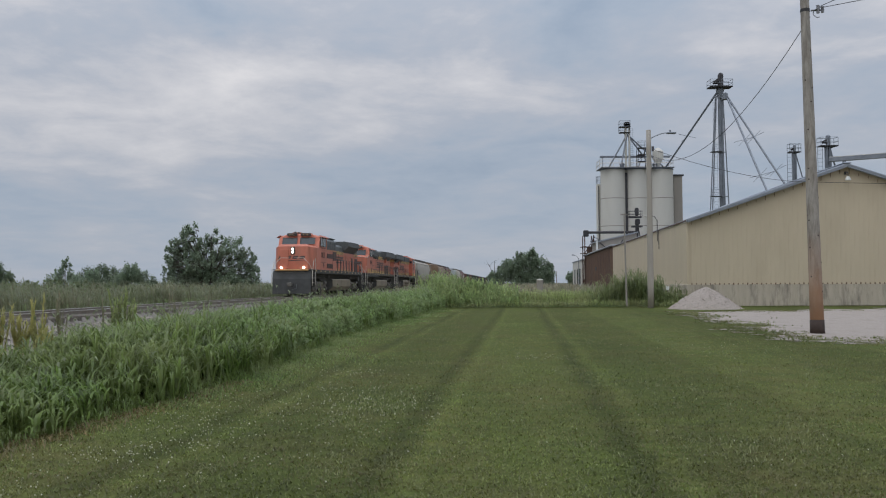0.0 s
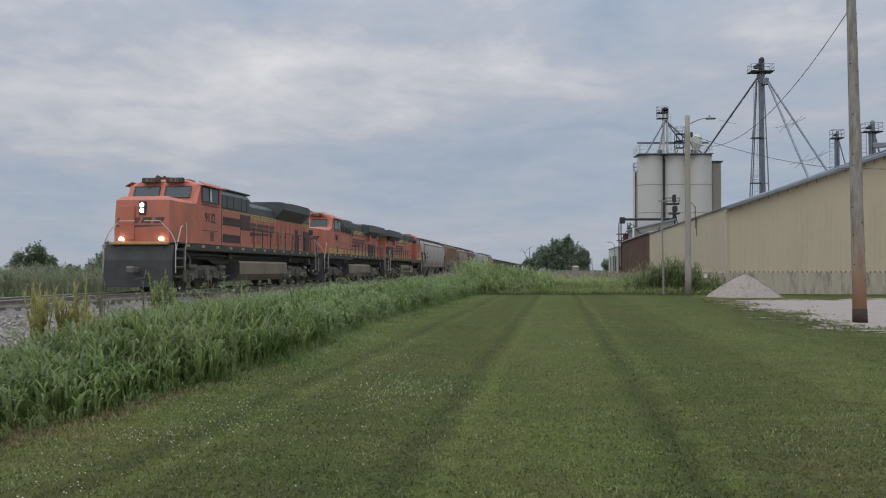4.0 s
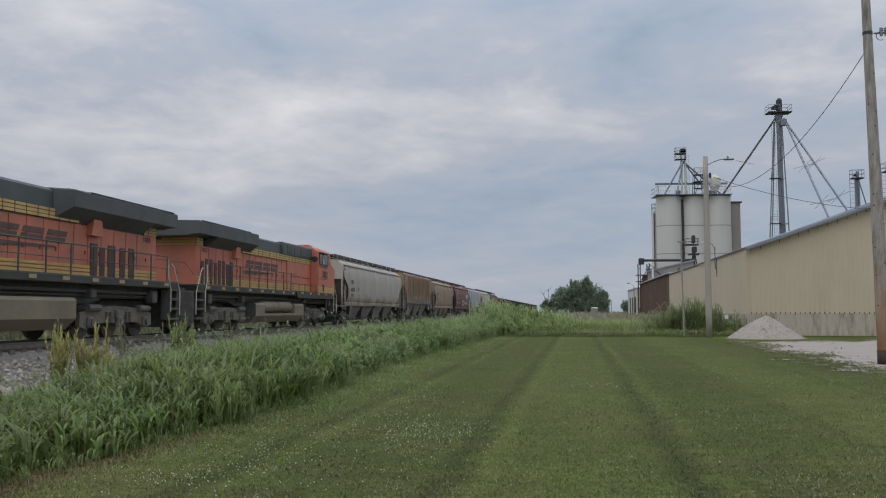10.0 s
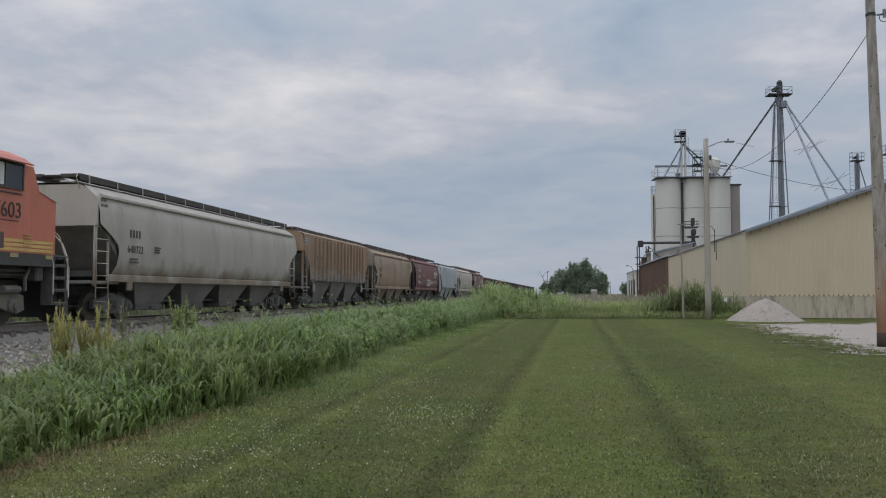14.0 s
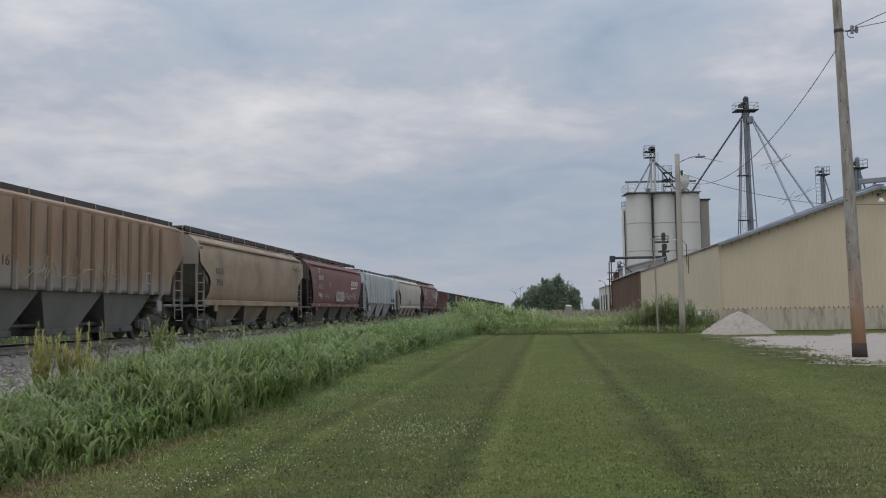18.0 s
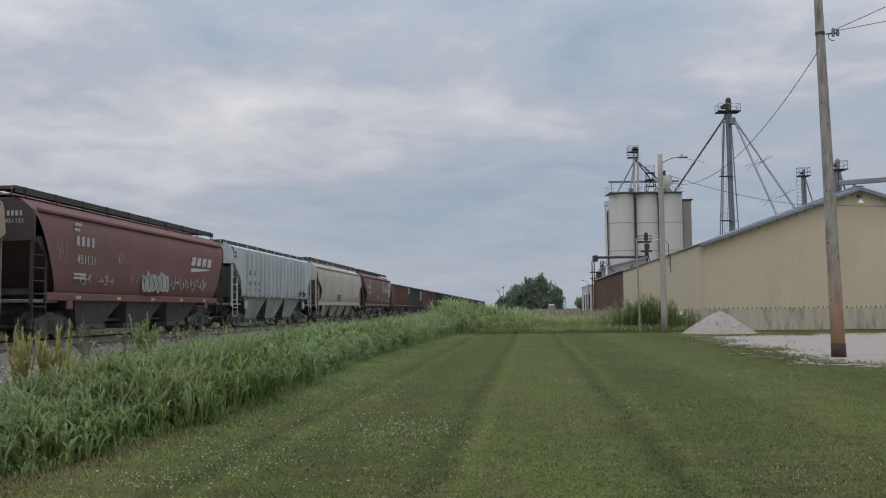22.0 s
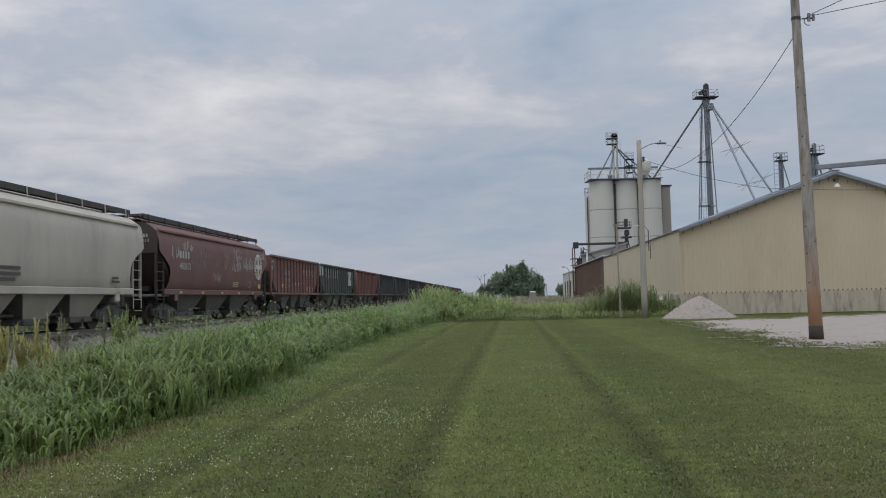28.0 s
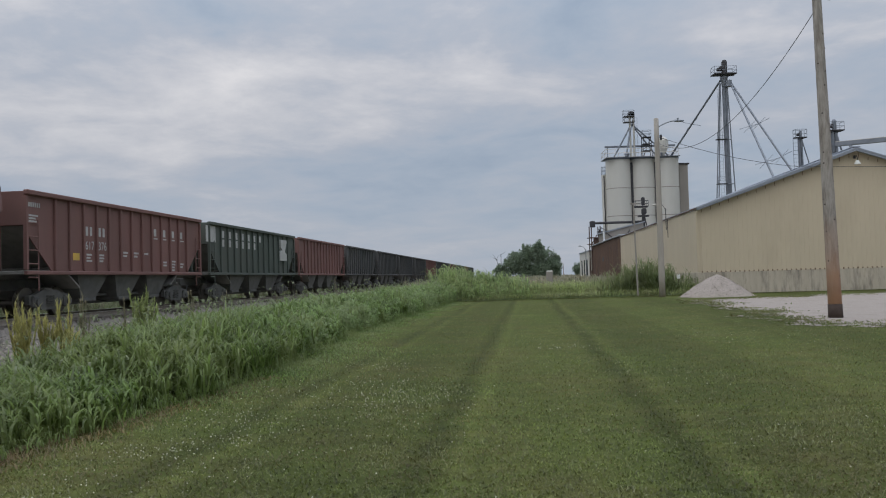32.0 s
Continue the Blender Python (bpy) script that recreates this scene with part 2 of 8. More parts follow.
class Shape:
    """Vertices and faces gathered from simple solids."""

    def __init__(self):
        self.v, self.f, self.extra = [], [], []

    def add(self, verts, faces):
        k = len(self.v)
        self.v += [Vector(p) for p in verts]
        self.f += [tuple(i + k for i in q) for q in faces]
        return self

    def box(self, c, s, rz=0.0, ry=0.0, rx=0.0, bev=0.0):
        """Box with chamfered vertical and horizontal edges where bev is given."""
        hx, hy, hz = s[0] / 2, s[1] / 2, s[2] / 2
        R = Euler((rx, ry, rz)).to_matrix()
        c = Vector(c)
        if bev:
            b = min(bev, hx * 0.9, hy * 0.9, hz * 0.9)
            rings = []
            for z, k in ((-hz, b), (-hz + b, 0), (hz - b, 0), (hz, b)):
                ring = []
                for sx, sy in ((1, -1), (1, 1), (-1, 1), (-1, -1)):
                    p1 = (sx * (hx - k), sy * (hy - b))
                    p2 = (sx * (hx - b), sy * (hy - k))
                    if k:
                        p1, p2 = (sx * (hx - b), sy * (hy - b - 1e-4)), (sx * (hx - b - 1e-4), sy * (hy - b))
                    ring += [p1, p2] if (sx > 0) == (sy > 0) else [p2, p1]
                rings.append([(x, y, z) for x, y in ring])
            vs = [c + R @ Vector(p) for r in rings for p in r]
            fs = []
            for i in range(3):
                for j in range(8):
                    fs.append((i * 8 + j, i * 8 + (j + 1) % 8, i * 8 + 8 + (j + 1) % 8, i * 8 + 8 + j))
            fs += [tuple(reversed(range(8))), tuple(range(24, 32))]
            return self.add(vs, fs)
        vs = [c + R @ Vector((x * hx, y * hy, z * hz)) for z in (-1, 1) for x, y in ((-1, -1), (1, -1), (1, 1), (-1, 1))]
        return self.add(vs, [(3, 2, 1, 0), (4, 5, 6, 7), (0, 1, 5, 4), (1, 2, 6, 5), (2, 3, 7, 6), (3, 0, 4, 7)])

    def bar(self, p, q, r, r2=None, n=8, cap=True):
        """Round bar from p to q."""
        p, q = Vector(p), Vector(q)
        d = (q - p).normalized()
        u = d.cross(Vector((0, 0, 1)) if abs(d.z) < 0.9 else Vector((1, 0, 0))).normalized()
        w = d.cross(u)
        r2 = r if r2 is None else r2
        vs = [o + (u * math.cos(2 * math.pi * i / n) + w * math.sin(2 * math.pi * i / n)) * k for o, k in ((p, r), (q, r2)) for i in range(n)]
        fs = [(i, (i + 1) % n, n + (i + 1) % n, n + i) for i in range(n)]
        if cap:
            fs += [tuple(reversed(range(n))), tuple(range(n, 2 * n))]
        return self.add(vs, fs)

    def path(self, pts, r, n=6):
        """One bent round rod through the points."""
        pts = [Vector(p) for p in pts]
        rings, u = [], None
        for i, p in enumerate(pts):
            d = (pts[min(i + 1, len(pts) - 1)] - pts[max(i - 1, 0)]).normalized()
            if u is None:
                u = d.cross(Vector((0, 0, 1)) if abs(d.z) < 0.9 else Vector((1, 0, 0))).normalized()
            u = (u - d * u.dot(d)).normalized()
            w = d.cross(u)
            rings.append([p + (u * math.cos(2 * math.pi * k / n) + w * math.sin(2 * math.pi * k / n)) * r for k in range(n)])
        return self.loft(rings)

    def prism(self, prof, axis, a, b):
        """Profile of 2D points pushed from a to b along an axis: x takes (y, z), y takes (x, z), z takes (x, y)."""
        def at(k, u, w):
            return {"x": (k, u, w), "y": (u, k, w), "z": (u, w, k)}[axis]
        n = len(prof)
        vs = [at(k, u, w) for k in (a, b) for u, w in prof]
        fs = [(i, (i + 1) % n, n + (i + 1) % n, n + i) for i in range(n)] + [tuple(reversed(range(n))), tuple(range(n, 2 * n))]
        return self.add(vs, fs)

    def loft(self, rings, cap=True):
        """Skin over rings with equal numbers of points."""
        n = len(rings[0])
        vs = [p for r in rings for p in r]
        fs = [(i * n + j, i * n + (j + 1) % n, i * n + n + (j + 1) % n, i * n + n + j) for i in range(len(rings) - 1) for j in range(n)]
        if cap:
            fs += [tuple(reversed(range(n))), tuple(range((len(rings) - 1) * n, len(rings) * n))]
        return self.add(vs, fs)

    def moved(self, m):
        self.v = [m @ p for p in self.v]
        for _, sh in self.extra:
            sh.moved(m)
        return self

# ---------------------------------------------------------------- ground, lawn, gravel, railway
M_EARTH = mat("field_soil_and_stubble", (0.085, 0.088, 0.045), 0.9, var=0.3, scale=0.3, dirt=(0.13, 0.11, 0.07), dscale=0.03, damt=0.8, dlow=0.45)
M_BALLAST = mat("grey_crushed_ballast", (0.25, 0.222, 0.195), 0.9, var=0.45, scale=14, bump=0.03, bscale=18, dirt=(0.10, 0.085, 0.07), dscale=0.8, damt=0.6)
M_STONE = mat("ballast_stone", (0.295, 0.262, 0.222), 0.9, var=0.25, scale=9, isle=0.55)
M_TIE = mat("weathered_timber_sleeper", (0.165, 0.143, 0.122), 0.9, var=0.3, scale=4, tone=0.25, bump=0.004)
M_LIME = mat("white_crushed_limestone", (0.33, 0.282, 0.245), 0.95, var=0.25, scale=11, bump=0.012, bscale=26, dirt=(0.19, 0.165, 0.13), dscale=1.0, damt=0.6)


def lanes(m):
    """Tone by the mower's lanes, which run beside the railway, and by mottled growth."""
    n, l = m.node_tree.nodes, m.node_tree.links
    b = n["Principled BSDF"]
    src = b.inputs["Base Color"].links[0].from_socket
    users = [k.to_socket for k in src.links]
    co = n.new("ShaderNodeTexCoord")
    sep = n.new("ShaderNodeSeparateXYZ")
    l.new(co.outputs["Object"], sep.inputs[0])

    def cloud(scale, detail, rough):
        q = n.new("ShaderNodeTexNoise")
        q.inputs["Scale"].default_value, q.inputs["Detail"].default_value, q.inputs["Roughness"].default_value = scale, detail, rough
        l.new(co.outputs["Object"], q.inputs["Vector"])
        return q.outputs["Fac"]

    def mth(op, a, c=None, d=None):
        q = n.new("ShaderNodeMath")
        q.operation = op
        for i, v in enumerate((a, c, d)):
            if v is None:
                continue
            if isinstance(v, (int, float)):
                q.inputs[i].default_value = v
            else:
                l.new(v, q.inputs[i])
        return q.outputs[0]

    # distance across the lanes
    u = mth("SUBTRACT", sep.outputs[0], mth("MULTIPLY", sep.outputs[1], 0.0928))
    u = mth("ADD", u, mth("MULTIPLY", mth("SUBTRACT", cloud(0.5, 4, 0.5), 0.5), 0.4))
    lane = mth("SINE", mth("MULTIPLY", mth("ADD", u, 1.1), 2 * math.pi / 4.54))
    off = mth("SUBTRACT", mth("FRACT", mth("DIVIDE", mth("ADD", u, 1.1 + 1.135), 2.27)), 0.5)
    saw = mth("ABSOLUTE", off)
    rut = mth("SMOOTH_MIN", mth("DIVIDE", saw, 0.11), 1.0, 0.3)
    depth = mth("MULTIPLY", cloud(0.16, 3, 0.5), 0.58)          # some ruts are fainter than others
    worn = mth("MINIMUM", mth("MAXIMUM", mth("DIVIDE", mth("SUBTRACT", 3.2, u), 1.2), 0.35), 1.0)
    depth = mth("MULTIPLY", depth, worn)
    gain = mth("ADD", mth("MULTIPLY", lane, 0.11), mth("ADD", mth("SUBTRACT", 1.02, depth), mth("MULTIPLY", rut, depth)))
    # a paler line of flattened grass beside each rut
    pale = mth("POWER", 2.718, mth("MULTIPLY", -1.0, mth("POWER", mth("DIVIDE", mth("SUBTRACT", off, 0.15), 0.05), 2.0)))
    gain = mth("ADD", gain, mth("MULTIPLY", mth("MULTIPLY", pale, depth), 0.7))
    mp2, q2 = n.new("ShaderNodeMapping"), n.new("ShaderNodeTexNoise")
    mp2.inputs["Scale"].default_value = (0.55, 2.6, 1.0)
    q2.inputs["Scale"].default_value, q2.inputs["Detail"].default_value, q2.inputs["Roughness"].default_value = 1.1, 6, 0.65
    l.new(co.outputs["Object"], mp2.inputs[0]), l.new(mp2.outputs[0], q2.inputs["Vector"])
    gain = mth("MULTIPLY", gain, mth("ADD", 0.68, mth("MULTIPLY", q2.outputs["Fac"], 0.64)))
    gain = mth("MULTIPLY", gain, mth("ADD", 0.72, mth("MULTIPLY", cloud(0.35, 5, 0.6), 0.56)))
    gain = mth("MULTIPLY", gain, mth("ADD", 0.46, mth("MULTIPLY", cloud(2.2, 9, 0.78), 1.06)))
    sc = n.new("ShaderNodeVectorMath")
    sc.operation = "SCALE"
    l.new(src, sc.inputs[0]), l.new(gain, sc.inputs["Scale"])
    for k in users:
        l.new(sc.outputs[0], k)
    return m


M_LAWN = lanes(mat("mown_lawn", (0.071, 0.087, 0.0225), 0.95, var=0.38, scale=13.0, bump=0.004, bscale=40, dirt=(0.112, 0.096, 0.037), dscale=0.45, damt=0.6, dlow=0.46, spec=0.1))


def sheet(name, fn, xs, ys, material, label, kind="structure", category="", smooth=True):
    """Height field over a grid."""
    vs = [(x, y, fn(x, y)) for y in ys for x in xs]
    w = len(xs)
    fs = [(j * w + i, j * w + i + 1, j * w + w + i + 1, j * w + w + i) for j in range(len(ys) - 1) for i in range(w - 1)]
    return tagged(new(name, mesh_of(name, vs, fs, material, smooth)), label, category or name, kind=kind)


def steps(a, b, n):
    return [a + (b - a) * i / n for i in range(n + 1)]


def edge_x(y):
    """The border between the lawn and the tall grass."""
    k = [(-20, -6.6), (0, -4.95), (7.5, -4.35), (11, -3.78), (14, -3.3), (18, -3.15), (23.7, -3.1), (30, -2.55), (36, -1.9), (50, -0.35), (60, 0.75)]
    for (a, u), (b, w) in zip(k[:-1], k[1:]):
        if y <= b:
            return u + (w - u) * (y - a) / (b - a)
    return k[-1][1]


# the ground reaches the horizon and drops a little under the lawn and beside the railway
gx = [-2600, -900, -300, -120] + steps(-60, 60, 30) + [120, 300, 900, 2600]
gy = [-2600, -600, -120] + steps(-40, 220, 40) + [320, 600, 1200, 2600]
sheet("ground", lambda x, y: -0.06 + 0.25 * noise.noise((x * 0.02, y * 0.02, 3)) * (1 if y > 90 or x < -30 else 0), gx, gy, M_EARTH, "rough grassy field and bare soil", category="ground")
sheet("lawn", lambda x, y: 0.03 * noise.noise((x * 0.12, y * 0.12, 0)), steps(-9, 40, 49), steps(-14, 58, 72), M_LAWN, "mown green lawn with mower lanes", category="lawn")


def ballast_profile(lat):
    d = abs(lat - TRACK_LAT)
    if d < 1.2:
        return -0.21
    if d < 1.42:
        return -0.21 - (d - 1.2) * 0.95
    return max(-0.42 - (d - 1.42) * 0.17, -0.78)


def build_track():
    lats = [TRACK_LAT + v for v in (-6.0, -4.2, -3.6, -3.0, -2.4, -1.9, -1.42, -1.2, 0, 1.2, 1.42, 1.9, 2.4, 3.0, 3.6, 4.4, 6.0)]
    along = steps(-30, 120, 150) + steps(125, 700, 60)
    vs = []
    for a in along:
        for L in lats:
            k = abs(L - TRACK_LAT)
            vs.append(on_track(a, L + 0.15 * noise.noise((a * 0.7, L, 0)), ballast_profile(L) + (0.04 * noise.noise((a * 1.3, L * 1.7, 5)) if k > 1.5 else 0)))
    w = len(lats)
    fs = [(j * w + i, j * w + w + i, j * w + w + i + 1, j * w + i + 1) for j in range(len(along) - 1) for i in range(w - 1)]
    tagged(new("ballast", mesh_of("ballast", vs, fs, M_BALLAST)), "grey crushed stone railway ballast bed", "ballast", kind="structure")
    # loose stones over the near shoulder
    rng = np.random.default_rng(5)
    V, F = [], []
    for _ in range(21000):
        a = rng.uniform(-2, 60) if rng.random() < 0.8 else rng.uniform(60, 130)
        L = TRACK_LAT - rng.uniform(1.45, 5.8) if rng.random() < 0.85 else TRACK_LAT + rng.uniform(-0.6, 2.5)
        r = rng.uniform(0.035, 0.085)
        c = on_track(a, L, ballast_profile(L) + r * 0.3)
        k = len(V)
        for dx, dy, dz in ((1, 0, 0), (0, 1, 0), (-1, 0, 0), (0, -1, 0), (0, 0, 1), (0, 0, -1)):
            j = rng.uniform(0.6, 1.25)
            V.append((c.x + dx * r * j, c.y + dy * r * j, c.z + dz * r * j * 0.8))
        F += [(k + i, k + (i + 1) % 4, k + 4) for i in range(4)]
    tagged(new("ballast_stones", mesh_of("ballast_stones", V, F, M_STONE)), "loose grey ballast stones beside the rails", "stones", kind="stuff")
    # rails
    prof = [(-0.07, -0.17), (0.07, -0.17), (0.07, -0.155), (0.012, -0.13), (0.012, -0.045), (0.036, -0.035), (0.036, 0.0), (-0.036, 0.0), (-0.036, -0.035), (-0.012, -0.045), (-0.012, -0.13), (-0.07, -0.155)]
    for side in (-1, 1):
        rail = thing("rail", TRK @ Matrix.Translation((0, TRACK_LAT + side * 0.7525, 0)), "rusty steel rail with a polished running surface", "rail", "rails of the track", "structure")
        part("rail_body", Shape().prism([(u, w - 0.002) for u, w in prof], "x", -40, 720), M_RAIL, rail)
        part("rail_head", Shape().prism([(-0.034, -0.02), (0.034, -0.02), (0.034, 0.002), (0.028, 0.006), (-0.028, 0.006), (-0.034, 0.002)], "x", -40, 720), M_RAILTOP, rail, "polished steel running surface")
    # sleepers: the near ones are pieces of their own
    bed = thing("sleepers", TRK @ Matrix.Translation((0, TRACK_LAT, -0.245)), "row of weathered timber sleepers under the rails", "sleepers", "", "structure")
    one = Shape().box((0, 0, 0), (0.23, 2.6, 0.18), bev=0.015)
    base = part("sleeper", one, M_TIE, bed)
    base.matrix_basis = Matrix.Translation((-8, 0, 0))
    rng = random.Random(4)
    for i in range(1, 180):
        share("sleeper", base, bed, pose(-8 + i * 0.53 + rng.uniform(-0.03, 0.03), rng.uniform(-0.04, 0.04), rng.uniform(-0.01, 0.01), 0, 0, rng.uniform(-1.5, 1.5)))
    rest = Shape()
    for i in range(180, 900):
        rest.box((-8 + i * 0.53, 0, 0), (0.23, 2.6, 0.18))
    tagged(part("far_sleepers", rest, M_TIE, bed), kind="stuff")


build_track()


def inside(x, y):
    """How far a point lies within the ragged border of the limestone lot."""
    left = 9.9 + 0.135 * max(0, y - 25)
    far = 45.0 + 0.33 * (x - 13)
    near = 21.9 - 0.02 * (x - 12)
    d = min(x - left, (far - y) * 0.8, (y - near) * 0.5, (46 - x) * 0.5)
    return d + 1.2 * noise.noise((x * 0.45, y * 0.3, 2)) + 1.0 * noise.noise((x * 0.8, y * 1.6, 8)) + 1.7 * noise.noise((x * 0.9, y * 3.4, 5)) + 0.4 * noise.noise((x * 4, y * 5, 5))


def build_gravel():
    """Crushed limestone lot with a ragged border over the lawn."""
    st = 0.22
    idx, V, F = {}, [], []
    nx, ny = int(38 / st), int(36 / st)

    def vid(i, j):
        if (i, j) not in idx:
            x, y = 9 + i * st, 21 + j * st
            jx, jy = noise.noise((x * 5, y * 5, 1)), noise.noise((x * 5, y * 5, 9))
            idx[i, j] = len(V)
            V.append((x + jx * 0.12, y + jy * 0.12, 0.014 + 0.03 * noise.noise((x * 0.12, y * 0.12, 0)) + 0.008 * noise.noise((x * 1.5, y * 1.5, 4))))
        return idx[i, j]
    for i in range(nx):
        for j in range(ny):
            if inside(9 + (i + 0.5) * st, 21 + (j + 0.5) * st) > 0.12:
                F.append((vid(i, j), vid(i + 1, j), vid(i + 1, j + 1), vid(i, j + 1)))
    tagged(new("gravel_lot", mesh_of("gravel_lot", V, F, M_LIME, True)), "white crushed limestone yard with a ragged edge", "gravel", kind="structure")


build_gravel()


def build_pile(cx, cy, rx, ry, h):
    V, F, n, m = [], [], 40, 12
    for j in range(m + 1):
        r = 1 - j / m
        for i in range(n):
            a = 2 * math.pi * i / n
            k = r * (1 + 0.08 * noise.noise((math.cos(a) * 2, math.sin(a) * 2, 1)))
            z = h * (1 - r ** 1.05) - 0.10 * h * math.exp(-(r / 0.18) ** 2) + 0.05 * noise.noise((math.cos(a) * r * 6, math.sin(a) * r * 6, 3))
            V.append((cx + rx * k * math.cos(a), cy + ry * k * math.sin(a), max(z, 0) if j else 0.0))
    for j in range(m):
        F += [(j * n + i, j * n + (i + 1) % n, j * n + n + (i + 1) % n, j * n + n + i) for i in range(n)]
    F.append(tuple(range(m * n, m * n + n)))
    heap = tagged(new("gravel_pile", mesh_of("gravel_pile", V, F, M_LIME, True)), "heap of pale crushed limestone beside the shed", "gravel pile")
    rng = np.random.default_rng(8)
    S = Shape()
    for _ in range(200):
        a, r = rng.uniform(0, 2 * math.pi), math.sqrt(rng.uniform(0, 1.12))
        z = h * (1 - min(r, 1) ** 1.05)
        s = rng.uniform(0.015, 0.035)
        S.box((cx + rx * r * math.cos(a), cy + ry * r * math.sin(a), z + s * 0.2), (s * 2, s * 1.6, s * 1.3), rng.uniform(0, 3), rng.uniform(0, 1))
    tagged(part("chip_scatter", S, M_LIME, heap), kind="stuff")


build_pile(15.75, 51.0, 2.15, 1.9, 1.45)

# ---------------------------------------------------------------- the grain storage and elevator
M_SIDING = mat("beige_metal_siding", (0.54, 0.455, 0.325), 0.6, var=0.05, scale=0.6, dirt=(0.45, 0.37, 0.26), dscale=0.35, damt=0.5, dlow=0.52, stretch=(1, 1, 0.35))
M_CONC = mat("stained_concrete_wall", (0.47, 0.41, 0.325), 0.9, var=0.12, scale=2.5, dirt=(0.14, 0.125, 0.105), dscale=1.3, damt=0.85, dlow=0.49, stretch=(1.6, 1.6, 0.3), bump=0.004)
M_TRIM = mat("grey_roof_trim", (0.30, 0.33, 0.38), 0.45, 0.3, var=0.12, scale=1.5)
M_ROOF = mat("galvanised_roof_sheet", (0.34, 0.36, 0.39), 0.45, 0.5, var=0.12, scale=0.8)
M_BROWN = mat("rusted_brown_metal_siding", (0.128, 0.082, 0.062), 0.75, var=0.25, scale=1.2, dirt=(0.20, 0.12, 0.075), dscale=0.5, damt=0.7, stretch=(1, 1, 0.3))
M_BIN = mat("off_white_bin_steel", (0.58, 0.555, 0.50), 0.6, var=0.06, scale=0.4, dirt=(0.40, 0.36, 0.30), dscale=0.25, damt=0.5, dlow=0.52, stretch=(1, 1, 0.25))
M_GALV = mat("weathered_galvanised_steel", (0.22, 0.235, 0.26), 0.5, 0.6, var=0.2, scale=1.5)
M_DARKSTEEL = mat("dark_weathered_steel", (0.065, 0.062, 0.065), 0.65, 0.4, var=0.25, scale=2)
M_RUSTFRAME = mat("rusty_red_brown_steel", (0.115, 0.07, 0.055), 0.8, 0.2, var=0.3, scale=2, dirt=(0.07, 0.05, 0.045), damt=0.6)
M_TANBIN = mat("tan_concrete_headhouse", (0.30, 0.27, 0.235), 0.85, var=0.12, scale=0.6, dirt=(0.2, 0.175, 0.15), dscale=0.3, damt=0.5, stretch=(1, 1, 0.3))
M_POLE = mat("weathered_pole_timber", (0.34, 0.305, 0.27), 0.85, var=0.35, scale=3.2, stretch=(3, 3, 0.5), dirt=(0.155, 0.125, 0.10), dscale=2.2, damt=0.85, dlow=0.47, bump=0.012)
grey_foot(M_POLE, (0.36, 0.205, 0.12), 1.9, 1.5)
M_POLEBUTT = mat("dark_pole_butt", (0.06, 0.042, 0.034), 0.85, var=0.3, scale=3)
M_CONCPOLE = mat("grey_concrete_pole", (0.36, 0.325, 0.28), 0.8, var=0.12, scale=3, stretch=(2, 2, 0.3))
M_WIRE = mat("black_wire", (0.07, 0.07, 0.075), 0.6)
M_RUST = mat("rust_streak", (0.16, 0.10, 0.065), 0.8, var=0.3)
M_CERAMIC = mat("grey_insulator", (0.2, 0.2, 0.22), 0.3)

SH_AZ = radians(4.5)
SHED = Matrix.Translation((16.45, 57.0, 0.0)) @ Matrix.Rotation(-SH_AZ, 4, "Z")   # corner of the shed: x along the gable, y along its side


def ribbed(prof_fn, length, pitch, deep, z0):
    """Corrugated sheet in the xz plane, facing -y: box ribs every pitch metres, top by prof_fn(x)."""
    s = Shape()
    x = 0.0
    while x < length - 0.01:
        w = min(pitch, length - x)
        for a, b, d in ((0, 0.72, 0.0), (0.72, 0.80, None), (0.80, 0.92, deep), (0.92, 1.0, None)):
            xa, xb = x + a * w, x + b * w
            if d is None:
                da, db = (0, deep) if a < 0.78 else (deep, 0)
            else:
                da = db = d
            s.add([(xa, -da, z0), (xb, -db, z0), (xb, -db, prof_fn(xb)), (xa, -da, prof_fn(xa))], [(0, 1, 2, 3)])
        x += pitch
    return s


